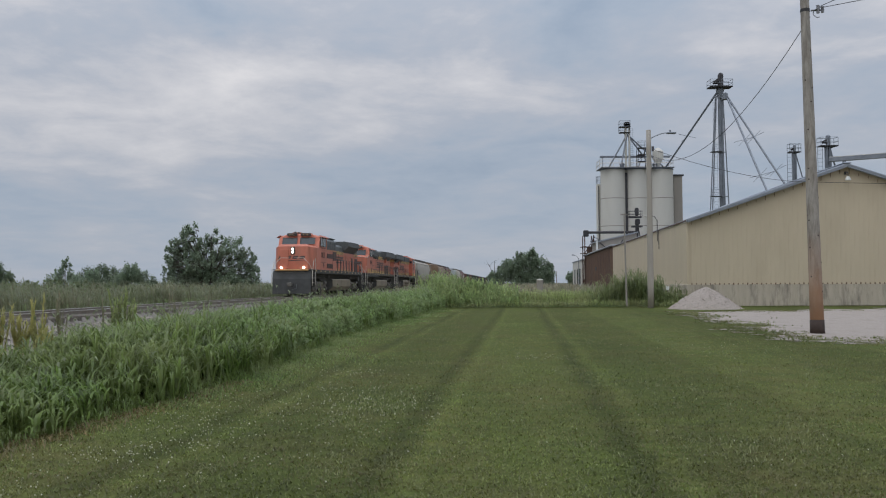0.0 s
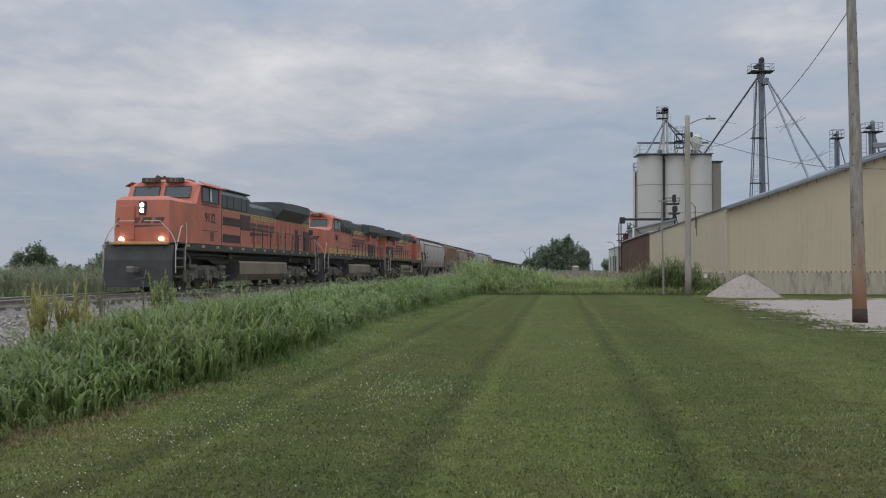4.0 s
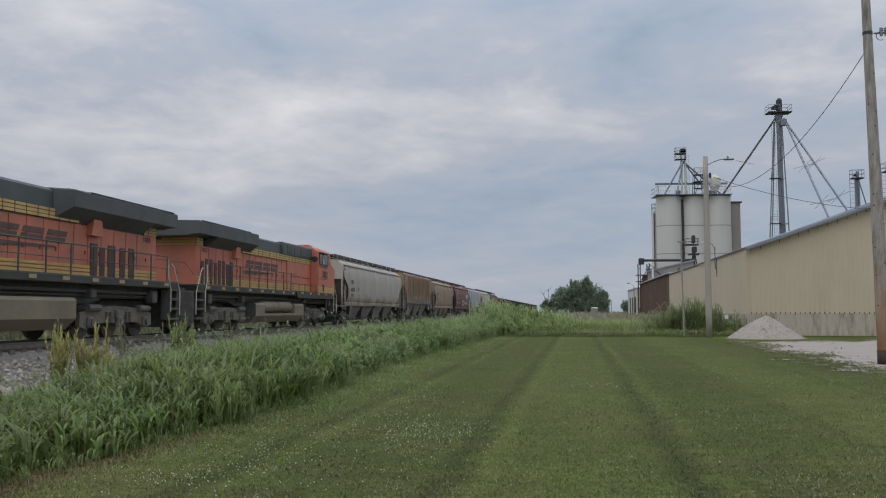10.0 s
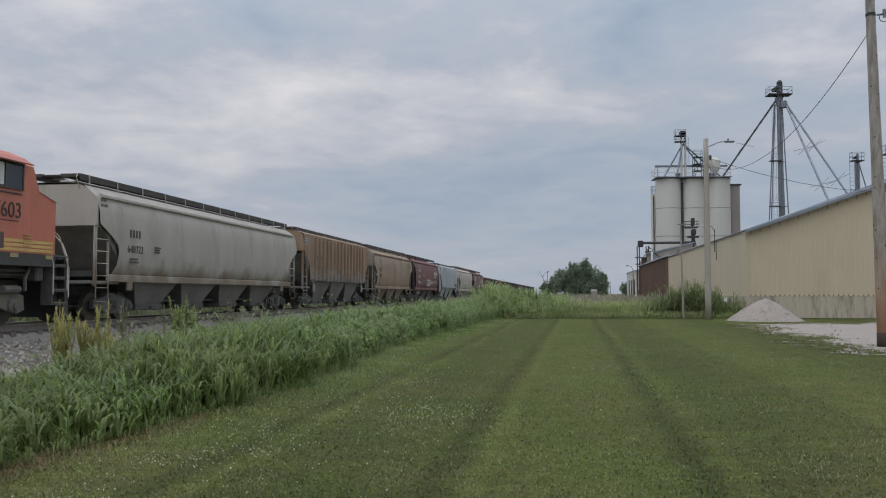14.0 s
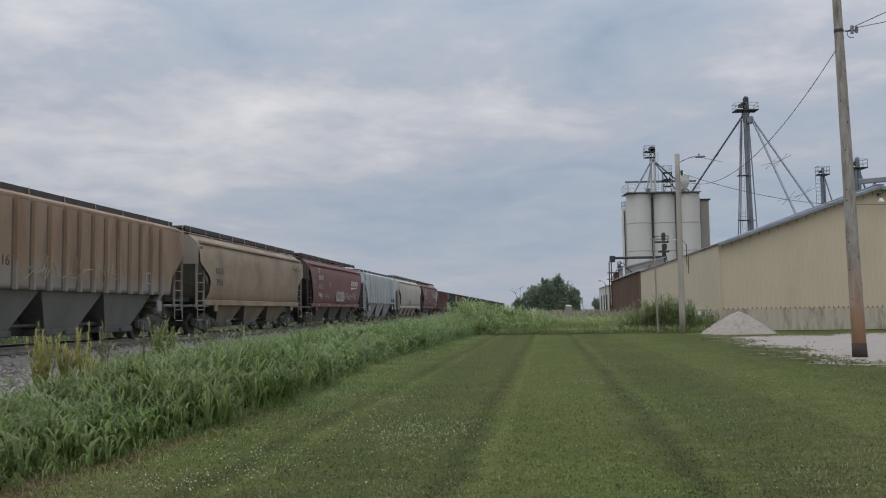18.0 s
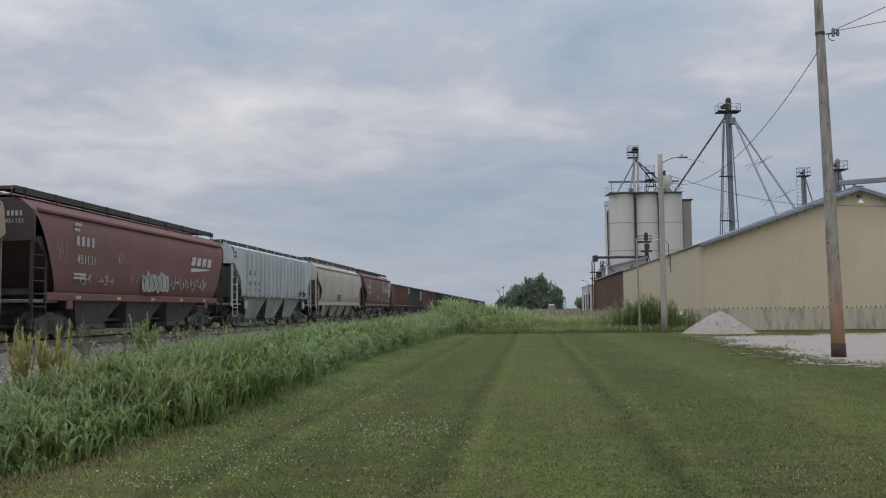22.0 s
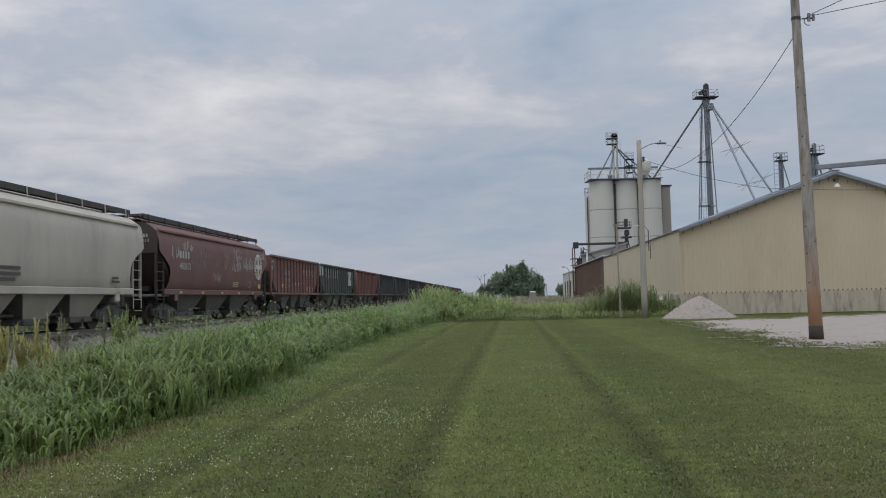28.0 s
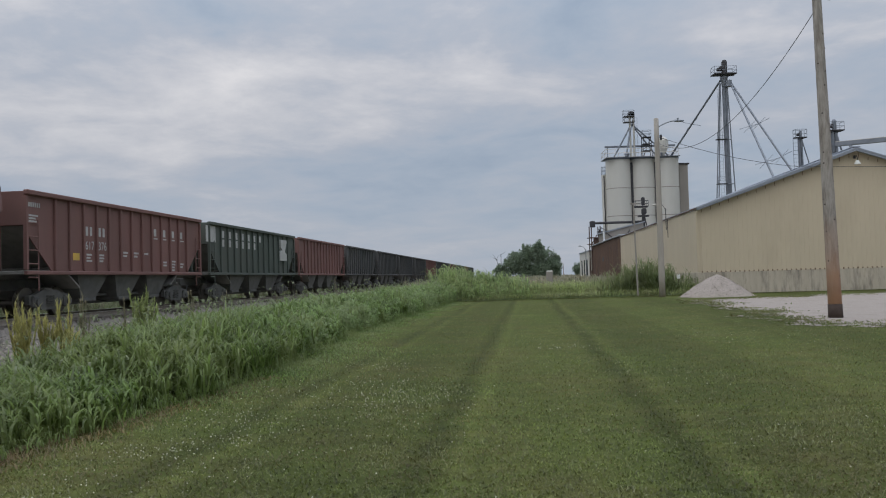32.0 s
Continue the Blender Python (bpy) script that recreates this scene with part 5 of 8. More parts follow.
def lawn_blades():
    n = 230000
    y = 4.2 + RNG.random(n) ** 1.9 * 44 - 2.6 * RNG.random(n) ** 3
    half = 0.60 * y + 1.0
    x = (RNG.random(n) * 2 - 1) * half
    ex = np.array([edge_x(v) for v in y])
    keep = (x > ex - 0.5) & ~((x > 10.5) & (y > 22))
    x, y = x[keep], y[keep]
    m = len(x)
    blades("lawn_grass", np.column_stack([x, y, np.array([0.03 * noise.noise((a * 0.12, b * 0.12, 0)) for a, b in zip(x, y)])]), RNG.uniform(0.025, 0.055, m), RNG.uniform(0.007, 0.014, m), RNG.uniform(0, 6.28, m), RNG.uniform(0.9, 2.3, m), M_LAWNBLADE, "short mown lawn grass", "grass", 2)
    # pale dry tufts left lying by the mower
    q = []
    while len(q) < 5000:
        v = 4.2 + RNG.random() ** 1.5 * 30
        w = (RNG.random() * 2 - 1) * (0.6 * v + 1)
        if w > edge_x(v) + 0.2 and not (w > 10.5 and v > 22) and noise.noise((w * 0.9, v * 0.55, 6)) + 0.5 * noise.noise((w * 3.0, v * 2.2, 2)) > 0.3:
            q.append((w, v, 0.03 * noise.noise((w * 0.12, v * 0.12, 0))))
    m = len(q)
    blades("dry_tufts", np.array(q), RNG.uniform(0.035, 0.075, m), RNG.uniform(0.005, 0.01, m), RNG.uniform(0, 6.28, m), RNG.uniform(0.8, 2.0, m), M_DRYTUFT, "pale dry tufts scattered over the mown lawn", "grass", 2)
    # clover blossoms
    V, F = [], []
    c = [(-2.6, 9.7, 0.6), (-2.2, 9.2, 0.7), (-1.1, 10.7, 0.7), (-1.4, 15.0, 0.8), (-2.9, 7.8, 0.7), (-2.0, 12.4, 0.9), (2.3, 18.0, 0.8), (-0.9, 10.4, 1.3), (-1.8, 10.5, 1.4), (6.0, 20.0, 2.5), (2.0, 12.0, 4.0), (-2.4, 8.2, 0.5), (-2.9, 6.2, 0.9), (-1.9, 6.6, 1.1), (-1.0, 8.4, 1.2), (-0.6, 11.0, 0.9), (-1.2, 12.6, 0.9), (3.5, 7.0, 2.6)]
    for _ in range(1100):
        q = c[RNG.integers(len(c))]
        px, py, r = q[0] + RNG.normal(0, q[2] * 0.5), q[1] + RNG.normal(0, q[2] * 0.6), RNG.uniform(0.004, 0.0085)
        if px < edge_x(py) + 0.1:
            continue
        k = len(V)
        z = RNG.uniform(0.055, 0.085)
        V += [(px + r, py, z), (px, py + r, z), (px - r, py, z), (px, py - r, z), (px, py, z + r), (px, py, z - r)]
        F += [(k + i, k + (i + 1) % 4, k + 4) for i in range(4)] + [(k + (i + 1) % 4, k + i, k + 5) for i in range(4)]
    tagged(new("clover_blossoms", mesh_of("clover_blossoms", V, F, M_BLOSSOM)), "small white clover blossoms in the lawn", "clover", kind="stuff")
    # tufts that creep over the border of the limestone lot and round the wooden pole
    q = []
    while len(q) < 3000:
        px, py = RNG.uniform(9, 26), RNG.uniform(21, 47)
        if abs(inside(px, py) - 0.1) < 1.0 * RNG.random() ** 1.5:
            q.append((px, py))
    q = np.array(q)
    lush("lot_edge_grass", q, RNG.uniform(0.04, 0.12, len(q)), M_LAWNBLADE, "tufts of grass along the border of the limestone yard", 6, 0.016)
    # bare trodden soil beside the tall grass
    ys = steps(2.5, 9.6, 60)
    V, F = [], []
    for i, v in enumerate(ys):
        w = (0.55 * min(1.0, (9.6 - v) / 3.0) + 0.1) * min(1.0, 0.1 + (v - 2.5) / 1.2)
        for k in range(5):
            px = edge_x(v) - 0.25 + w * k / 4 + (0.12 * noise.noise((v * 1.7, k * 0.8, 4)) if k else 0)
            V.append((px, v, 0.03 * noise.noise((px * 0.12, v * 0.12, 0)) + 0.012 - (0.02 if k == 4 else 0)))
    F = [(i * 5 + k, i * 5 + k + 1, i * 5 + k + 6, i * 5 + k + 5) for i in range(60) for k in range(4)]
    tagged(new("bare_soil", mesh_of("bare_soil", V, F, M_SOIL, True)), "strip of bare brown soil beside the tall grass", "soil", kind="structure")
    # thin dry clippings beside the tall grass
    n = 3500
    y = 4.0 + RNG.random(n) ** 1.3 * 10
    x = np.array([edge_x(v) for v in y]) + 0.02 + np.abs(RNG.normal(0, 0.25, n))
    blades("dry_clippings", np.column_stack([x, y, np.full(n, 0.01)]), RNG.uniform(0.04, 0.11, n), RNG.uniform(0.005, 0.01, n), RNG.uniform(0, 6.28, n), RNG.uniform(1.3, 1.7, n), M_CLIP, "thin dry clippings along the tall grass", "clippings", 2)
    # longer, greener growth beside the tall grass
    n = 16000
    y = 11 + RNG.random(n) * 42
    x = np.array([edge_x(v) for v in y]) + np.abs(RNG.normal(0, 0.65, n)) * (0.5 + np.array([noise.noise((v * 0.3, 1, 5)) for v in y]) + 0.3)
    blades("border_lawn", np.column_stack([x, y, np.zeros(n)]), RNG.uniform(0.06, 0.13, n), RNG.uniform(0.01, 0.018, n), RNG.uniform(0, 6.28, n), RNG.uniform(0.8, 2.2, n), M_REED, "longer green lawn grass beside the tall grass", "grass", 2)
    # fringe of unmown grass at the border
    y = RNG.uniform(3, 55, 1600)
    x = np.array([edge_x(v) for v in y]) + RNG.normal(-0.02, 0.1, 1600)
    lush("border_fringe", np.column_stack([x, y]), RNG.uniform(0.08, 0.3, 1600), M_REED, "uncut fringe of grass along the border", 6, 0.014)


lawn_blades()


def tree(name, x, y, h, lobes, material, label, leaves=4200, leaf=0.2, trunk=0.16, bare=False, base=0.0):
    """Tapered trunk, limbs to the lobes of the crown, and many small leaves in clumps."""
    t = thing(name, Matrix.Translation((x, y, base)), label, "tree")
    s = Shape()
    th = h * 0.38
    s.bar((0, 0, -0.1), (0.05 * h * 0.2, 0, th), trunk, trunk * 0.7, 9)
    tot = sum(l[3] ** 2 for l in lobes)
    V = []
    for lx, ly, lz, lr in lobes:
        s.bar((0.03, 0, th * RNG.uniform(0.5, 0.95)), (lx * 0.8, ly * 0.8, lz), trunk * 0.45, trunk * 0.12, 6)
        for _ in range(5):
            d = Vector(RNG.normal(0, 1, 3)).normalized() * lr * 0.8
            s.bar((lx * 0.6, ly * 0.6, lz - lr * 0.3), (lx + d.x, ly + d.y, lz + d.z), trunk * 0.15, trunk * 0.04, 5)
        if bare:
            continue
        n = int(leaves * lr ** 2 / tot)
        nc = max(6, n // 34)
        cs = RNG.normal(0, 1, (nc, 3))
        cs /= np.linalg.norm(cs, axis=1)[:, None]
        cs *= (lr * RNG.uniform(0.3, 1.1, nc) ** 0.6)[:, None]
        k = RNG.integers(nc, size=n)
        p = cs[k] + RNG.normal(0, lr * 0.14, (n, 3)) * np.array([1, 1, 1.5]) + np.array([lx, ly, lz])
        V.append(p)
    part("trunk", s, M_BARK, t)
    if bare:
        return t
    P = np.concatenate(V)
    P = P[P[:, 2] > 0.12 * h]
    n = len(P)
    e1 = RNG.normal(0, 1, (n, 3))
    e1 /= np.linalg.norm(e1, axis=1)[:, None]
    e2 = np.cross(e1, RNG.normal(0, 1, (n, 3)))
    e2 /= np.linalg.norm(e2, axis=1)[:, None]
    sz = (leaf * RNG.uniform(0.5, 1.2, n))[:, None]
    Q = np.stack([P - e1 * sz, P + e2 * sz * 0.55, P + e1 * sz, P - e2 * sz * 0.55], 1).reshape(-1, 3)
    me = bpy.data.meshes.new("crown")
    me.from_pydata(Q.tolist(), [], np.arange(n * 4).reshape(-1, 4).tolist())
    me.materials.append(material)
    cr = new("crown", me)
    cr.parent = t
    return t


# small white sign in the weeds
sign = thing("small_sign", Matrix.Translation((14.85, 56.2, 0)), "small white sign on a thin post in the weeds", "sign")
part("post", Shape().bar((0, 0, 0), (0, 0, 1.15), 0.02), M_BARK, sign)
part("panel", Shape().box((0, -0.03, 1.2), (0.2, 0.02, 0.26), bev=0.005), M_WHITE, sign)


# beyond the railway
def columns(spec):
    """Lobes of a crown made of upright columns: x, height and girth of each."""
    out = []
    for x, h, g in spec:
        z = 1.3
        while z < h - 0.5:
            f = z / h
            out.append((x + RNG.normal(0, 0.18), RNG.normal(0, 0.5), z, g * (1.05 - 0.38 * f ** 2) * RNG.uniform(0.8, 1.15)))
            z += g * 0.85
    return out


tree("cottonwood_tree", -26.0, 96.0, 8.2, columns([(-4.6, 6.2, 0.7), (-3.9, 7.5, 0.85), (-3.1, 8.3, 0.9), (-2.0, 8.4, 0.95), (-0.9, 7.3, 1.0), (0.4, 8.0, 0.95), (1.6, 7.2, 1.0), (2.8, 7.3, 0.95), (4.0, 6.6, 0.95), (5.0, 5.6, 0.8)]), M_LEAF2, "broad grey-green cottonwood tree beyond the railway", 34000, 0.125, 0.22)
tree("sapling_tree", -33.8, 77.0, 4.0, [(0, 0, 2.6, 0.7), (0.2, 0, 3.5, 0.45), (-0.8, 0, 1.9, 0.7), (0.9, 0, 2.0, 0.7), (-1.4, 0, 1.4, 0.6)], M_LEAF2, "slender sapling above the meadow grass", 3400, 0.1, 0.07)
tree("shrub_tree", -36.5, 92.0, 3.6, [(-1.6, 0, 2.2, 1.0), (0, 0, 2.5, 1.1), (1.5, 0, 2.3, 1.0), (2.6, 0, 1.9, 0.8)], M_LEAF, "dark green shrubs beyond the railway", 7500, 0.11, 0.1)
tree("shrub_tree", -31.8, 88.0, 3.9, [(-1.2, 0, 2.0, 0.9), (0, 0, 2.8, 0.9), (0.9, 0, 2.4, 0.8), (1.8, 0, 1.6, 0.8)], M_LEAF2, "grey-green shrubs beyond the railway", 6500, 0.11, 0.09)
tree("shrub_tree", -39.5, 76.0, 4.0, [(-1.5, 0, 2.0, 1.0), (-0.3, 0, 2.9, 0.9), (0.8, 0, 2.1, 0.8)], M_LEAF, "dark green shrubs beyond the railway", 6000, 0.11, 0.1)
tree("shrub_tree", -28.6, 70.0, 2.9, [(-0.9, 0, 1.6, 0.7), (0.2, 0, 2.1, 0.7), (1.0, 0, 1.5, 0.6)], M_LEAF2, "grey-green shrubs beyond the railway", 3400, 0.1, 0.08)
tree("shrub_tree", -20.5, 84.0, 2.7, [(-0.8, 0, 1.5, 0.7), (0.3, 0, 1.9, 0.7), (1.1, 0, 1.4, 0.6)], M_LEAF, "dark green shrubs beyond the railway", 3400, 0.1, 0.08)
# far trees at the end of the view
tree("far_tree", 16.9, 186.0, 9.0, [(-4.0, 0, 3.2, 1.8), (-2.6, 0, 4.6, 1.6), (-1.0, 0, 5.2, 1.7), (0.6, 0, 6.0, 1.7), (2.4, 0, 6.7, 1.5), (4.2, 0, 5.2, 1.7), (5.6, 0, 3.4, 1.7), (-6.1, 0, 2.8, 1.1), (-5.4, 0, 1.6, 1.5), (0, 0, 2.6, 2.2), (2.9, 0, 2.5, 2.3), (2.7, 0, 8.0, 0.95), (-2.6, 1.2, 6.0, 0.7), (6.3, 0, 5.0, 0.9), (-0.2, 0, 7.5, 0.8), (5.9, 0, 1.6, 1.4)], M_FARLEAF, "broad dark green broadleaf tree far off in the fields", 34000, 0.2, 0.3)
tree("conifer_tree", 23.5, 187.0, 3.3, [(0, 0, 0.7, 0.75), (0, 0, 1.4, 0.6), (0.05, 0, 2.1, 0.42), (0, 0, 2.8, 0.25)], M_FARLEAF, "small pointed evergreen beside the far tree", 1600, 0.16, 0.1)
far_pole = thing("far_utility_pole", Matrix.Translation((24.8, 186.0, 0)), "thin bare utility pole far off in the fields", "utility pole")
part("shaft", Shape().bar((0, 0, 0), (-0.1, 0, 4.1), 0.09, 0.06, 6), M_POLE, far_pole)
cabinet = thing("utility_cabinet", Matrix.Translation((7.72, 67.0, 0)), "pale weathered utility cabinet in the field grass", "utility cabinet")
part("housing", Shape().box((0, 0, 0.92), (0.50, 0.42, 1.84), bev=0.07), M_TANBIN, cabinet)
part("lid", Shape().box((0, 0, 1.83), (0.46, 0.38, 0.12), bev=0.05), M_BIN, cabinet, "pale rounded lid")
tree("bare_tree", 11.3, 187.5, 8.4, [(-1.4, 0, 5.6, 1.4), (0.2, 0, 6.6, 1.2), (1.4, 0, 5.4, 1.4), (-0.6, 0, 4.0, 1.3)], M_FARLEAF, "leafless grey tree beside the far tree", trunk=0.22, bare=True)
tree("far_tree", 30.6, 205.0, 4.6, [(0, 0, 2.6, 1.2), (0.9, 0, 3.1, 1.1), (1.8, 0, 2.3, 1.1)], M_FARLEAF, "small dark tree by the office", 4200, 0.2, 0.15)

# ---------------------------------------------------------------- the train
def car_paint(name, col, dirt, damt=0.6, dlow=0.45, dscale=0.5, streak=True):
    return mat(name, col, 0.65, var=0.12, scale=0.9, dirt=dirt, dscale=dscale, damt=damt, dlow=dlow, stretch=(1, 1, 0.3) if streak else (1, 1, 1), bump=0.002, spec=0.25)


C_GREY = car_paint("grey_car_paint", (0.44, 0.405, 0.35), (0.24, 0.205, 0.165), 0.65, 0.52, 0.7)
C_SEAMSHADE = car_paint("seam_dirt_and_shade", (0.15, 0.13, 0.11), (0.12, 0.1, 0.08), 0.7, 0.45, 1.5)
C_END = car_paint("dusty_end_paint", (0.30, 0.265, 0.22), (0.20, 0.17, 0.14), 0.6, 0.48)
C_GREYDK = car_paint("dark_grey_chute_paint", (0.20, 0.19, 0.175), (0.10, 0.095, 0.085), 0.6, 0.5)
C_TAN = car_paint("weathered_rusty_car_paint", (0.325, 0.222, 0.148), (0.215, 0.13, 0.085), 0.75, 0.46, 1.2)


grey_foot(C_GREY, (0.24, 0.19, 0.14), 1.62, 0.35)
grey_foot(C_TAN, (0.31, 0.29, 0.265), 1.95, 0.5)
C_TAUPE = car_paint("weathered_taupe_car_paint", (0.36, 0.275, 0.195), (0.22, 0.158, 0.116), 0.8, 0.44, 0.55, False)
C_OXIDE = car_paint("dark_oxide_red_car_paint", (0.215, 0.105, 0.095), (0.17, 0.105, 0.093), 0.6, 0.48)
# red cars' ends: grime plus the shade between cars, both in the colour
C_OXSHADE = car_paint("shaded_grimy_oxide_end_paint", (0.075, 0.054, 0.05), (0.095, 0.075, 0.068), 0.6, 0.48)
C_TAUPECH = car_paint("darker_taupe_chute_paint", (0.25, 0.2, 0.15), (0.13, 0.11, 0.09), 0.7, 0.48)
C_CREAMCH = car_paint("darker_cream_chute_paint", (0.36, 0.335, 0.285), (0.20, 0.18, 0.15), 0.65, 0.5)
C_PALE = car_paint("pale_blue_grey_car_paint", (0.50, 0.525, 0.52), (0.35, 0.35, 0.335), 0.5, 0.52)
C_PALECH = car_paint("darker_pale_chute_paint", (0.37, 0.385, 0.375), (0.20, 0.195, 0.18), 0.65, 0.48)
C_CREAM = car_paint("pale_cream_grey_car_paint", (0.50, 0.455, 0.385), (0.31, 0.28, 0.235), 0.55, 0.5)
C_ROSE = car_paint("faded_oxide_red_car_paint", (0.19, 0.102, 0.092), (0.205, 0.135, 0.12), 0.6, 0.5)
C_RED = car_paint("brown_red_open_car_paint", (0.205, 0.106, 0.093), (0.16, 0.096, 0.084), 0.6, 0.48)
C_BLACK = car_paint("black_open_car_paint", (0.075, 0.076, 0.074), (0.115, 0.103, 0.094), 0.5, 0.5)
C_BGREEN = car_paint("blackish_green_open_car_paint", (0.08, 0.094, 0.08), (0.125, 0.118, 0.10), 0.5, 0.5)
M_CARGEAR = mat("sooty_car_gear", (0.112, 0.11, 0.102), 0.85, var=0.3, scale=2.5, dirt=(0.13, 0.118, 0.1), dscale=1.2, damt=0.5)
M_RECESS = mat("sooty_inner_steel", (0.215, 0.205, 0.187), 0.85, var=0.3, scale=2)
M_RUNB = mat("dark_grated_walkway", (0.085, 0.075, 0.068), 0.7, 0.3, var=0.25, scale=3)
M_GRAF1 = mat("grey_green_spray_paint", (0.36, 0.37, 0.31), 0.7, var=0.3)
M_GRAF2 = mat("white_spray_paint", (0.48, 0.45, 0.44), 0.7, var=0.15)
M_GRAF4 = mat("faded_thin_spray_paint", (0.33, 0.255, 0.24), 0.7, var=0.3)
M_GRAF3 = mat("faded_tan_spray_paint", (0.40, 0.32, 0.22), 0.7, var=0.2)
M_EMBLEM = mat("chalky_white_emblem_paint", (0.58, 0.56, 0.52), 0.7, var=0.2, scale=3, dirt=(0.3, 0.22, 0.19), damt=0.6, dscale=2.5)
M_LABEL = mat("faded_white_stencil_paint", (0.46, 0.45, 0.43), 0.7, var=0.2)
M_BSTENCIL = mat("faded_brown_stencil_paint", (0.16, 0.12, 0.09), 0.7, var=0.25)
M_DSTENCIL = mat("dark_stencil_paint", (0.09, 0.085, 0.08), 0.7, var=0.2)



def lettering(name, words, size, m, parent, x, y, z, slant=0.0, side=-1):
    """Raised lettering in the built-in font on a car's side."""
    cu = bpy.data.curves.new(name, "FONT")
    cu.body, cu.size, cu.extrude, cu.shear, cu.align_x = words, size, 0.004, slant, "CENTER"
    ob = bpy.data.objects.new(name, cu)
    me = bpy.data.meshes.new_from_object(ob)
    bpy.data.objects.remove(ob)
    me.materials.clear()
    me.materials.append(m)
    o = new(name, me)
    o.parent = parent
    o.matrix_basis = Matrix.Translation((x, y, z)) @ Matrix.Rotation(math.pi / 2, 4, "X") if side < 0 else Matrix.Translation((x, y, z)) @ Matrix.Rotation(math.pi, 4, "Z") @ Matrix.Rotation(math.pi / 2, 4, "X")
    return o


def slab(s, pts, y, t=0.008):
    """A thin plate on the side: points (x, z), pushed out from y towards the lawn."""
    return s.prism(pts, "y", y - t, y)


def emblem(parent, x, y, z, w, h, m, fill=0.84, slit=True):
    """A plain emblem: four slanted blocks, slit or whole, over a wedge that runs out to the right."""
    wedge = [(x - 0.02 * w, z - h * 0.85), (x + 0.86 * w, z - h * 0.4), (x + 0.88 * w, z - h * 0.28), (x + 0.0 * w, z - h * 0.34)]
    e = part("emblem", slab(Shape(), wedge, y), m, parent)
    k, lean = w / 4, 0.45 * h
    for i in range(4):
        x0 = x + i * k
        for f0, f1 in ((0.0, 0.42), (0.56, 1.0)) if slit else ((0.0, 1.0),):
            part("emblem_block", slab(Shape(), [(x0 + f0 * lean, z + f0 * h), (x0 + fill * k + f0 * lean, z + f0 * h), (x0 + fill * k + f1 * lean, z + f1 * h), (x0 + f1 * lean, z + f1 * h)], y), m, e)
    return e


def bars_text(parent, x, y, z, w, n, h, m, rng, name="stencil"):
    """Unreadable writing as plain bars."""
    s = Shape()
    for i in range(n):
        ww = w * rng.uniform(0.6, 1.0)
        slab(s, [(x, z - i * h * 1.7), (x + ww, z - i * h * 1.7), (x + ww, z - i * h * 1.7 + h), (x, z - i * h * 1.7 + h)], y, 0.005)
    return part(name, s, m, parent)


def letter_blocks(parent, x, y, z, n, w, h, m):
    """A word that is not spelled out: one plain upright bar for each letter."""
    s = Shape()
    for i in range(n):
        slab(s, [(x + i * w, z), (x + (i + 0.55) * w, z), (x + (i + 0.55) * w, z + h), (x + i * w, z + h)], y, 0.005)
    return part("stencil", s, m, parent)


WHEELS = []


def wheel_shape(r, gauge=1.435):
    s = Shape()
    for sg in (-1, 1):
        y = sg * (gauge / 2 + 0.035)
        s.bar((0, y - 0.065, 0), (0, y + 0.065, 0), r, r, 24)
        s.bar((0, sg * (gauge / 2 - 0.03), 0), (0, sg * (gauge / 2 - 0.06), 0), r + 0.028, r + 0.02, 24)
        for k in range(3):      # bolts and casting marks on the web
            a = 2 * math.pi * k / 3
            s.bar((0.62 * r * math.cos(a), y + sg * 0.065, 0.62 * r * math.sin(a)), (0.62 * r * math.cos(a), y + sg * 0.08, 0.62 * r * math.sin(a)), 0.05, n=6)
        s.bar((0, y, 0), (0, y + sg * 0.11, 0), 0.12, 0.10, 12)
    s.bar((0, -0.7, 0), (0, 0.7, 0), 0.085, n=10)
    return s


WSHAPE = {}


def wheelset(parent, x, r, roll=True):
    if r not in WSHAPE:
        w = part("wheelset", wheel_shape(r), M_STEEL, parent)
        WSHAPE[r] = w
    else:
        w = share("wheelset", WSHAPE[r], parent, Matrix())
    w.matrix_basis = Matrix.Translation((x, 0, r))
    if roll:
        WHEELS.append((w, x, r))
    return w


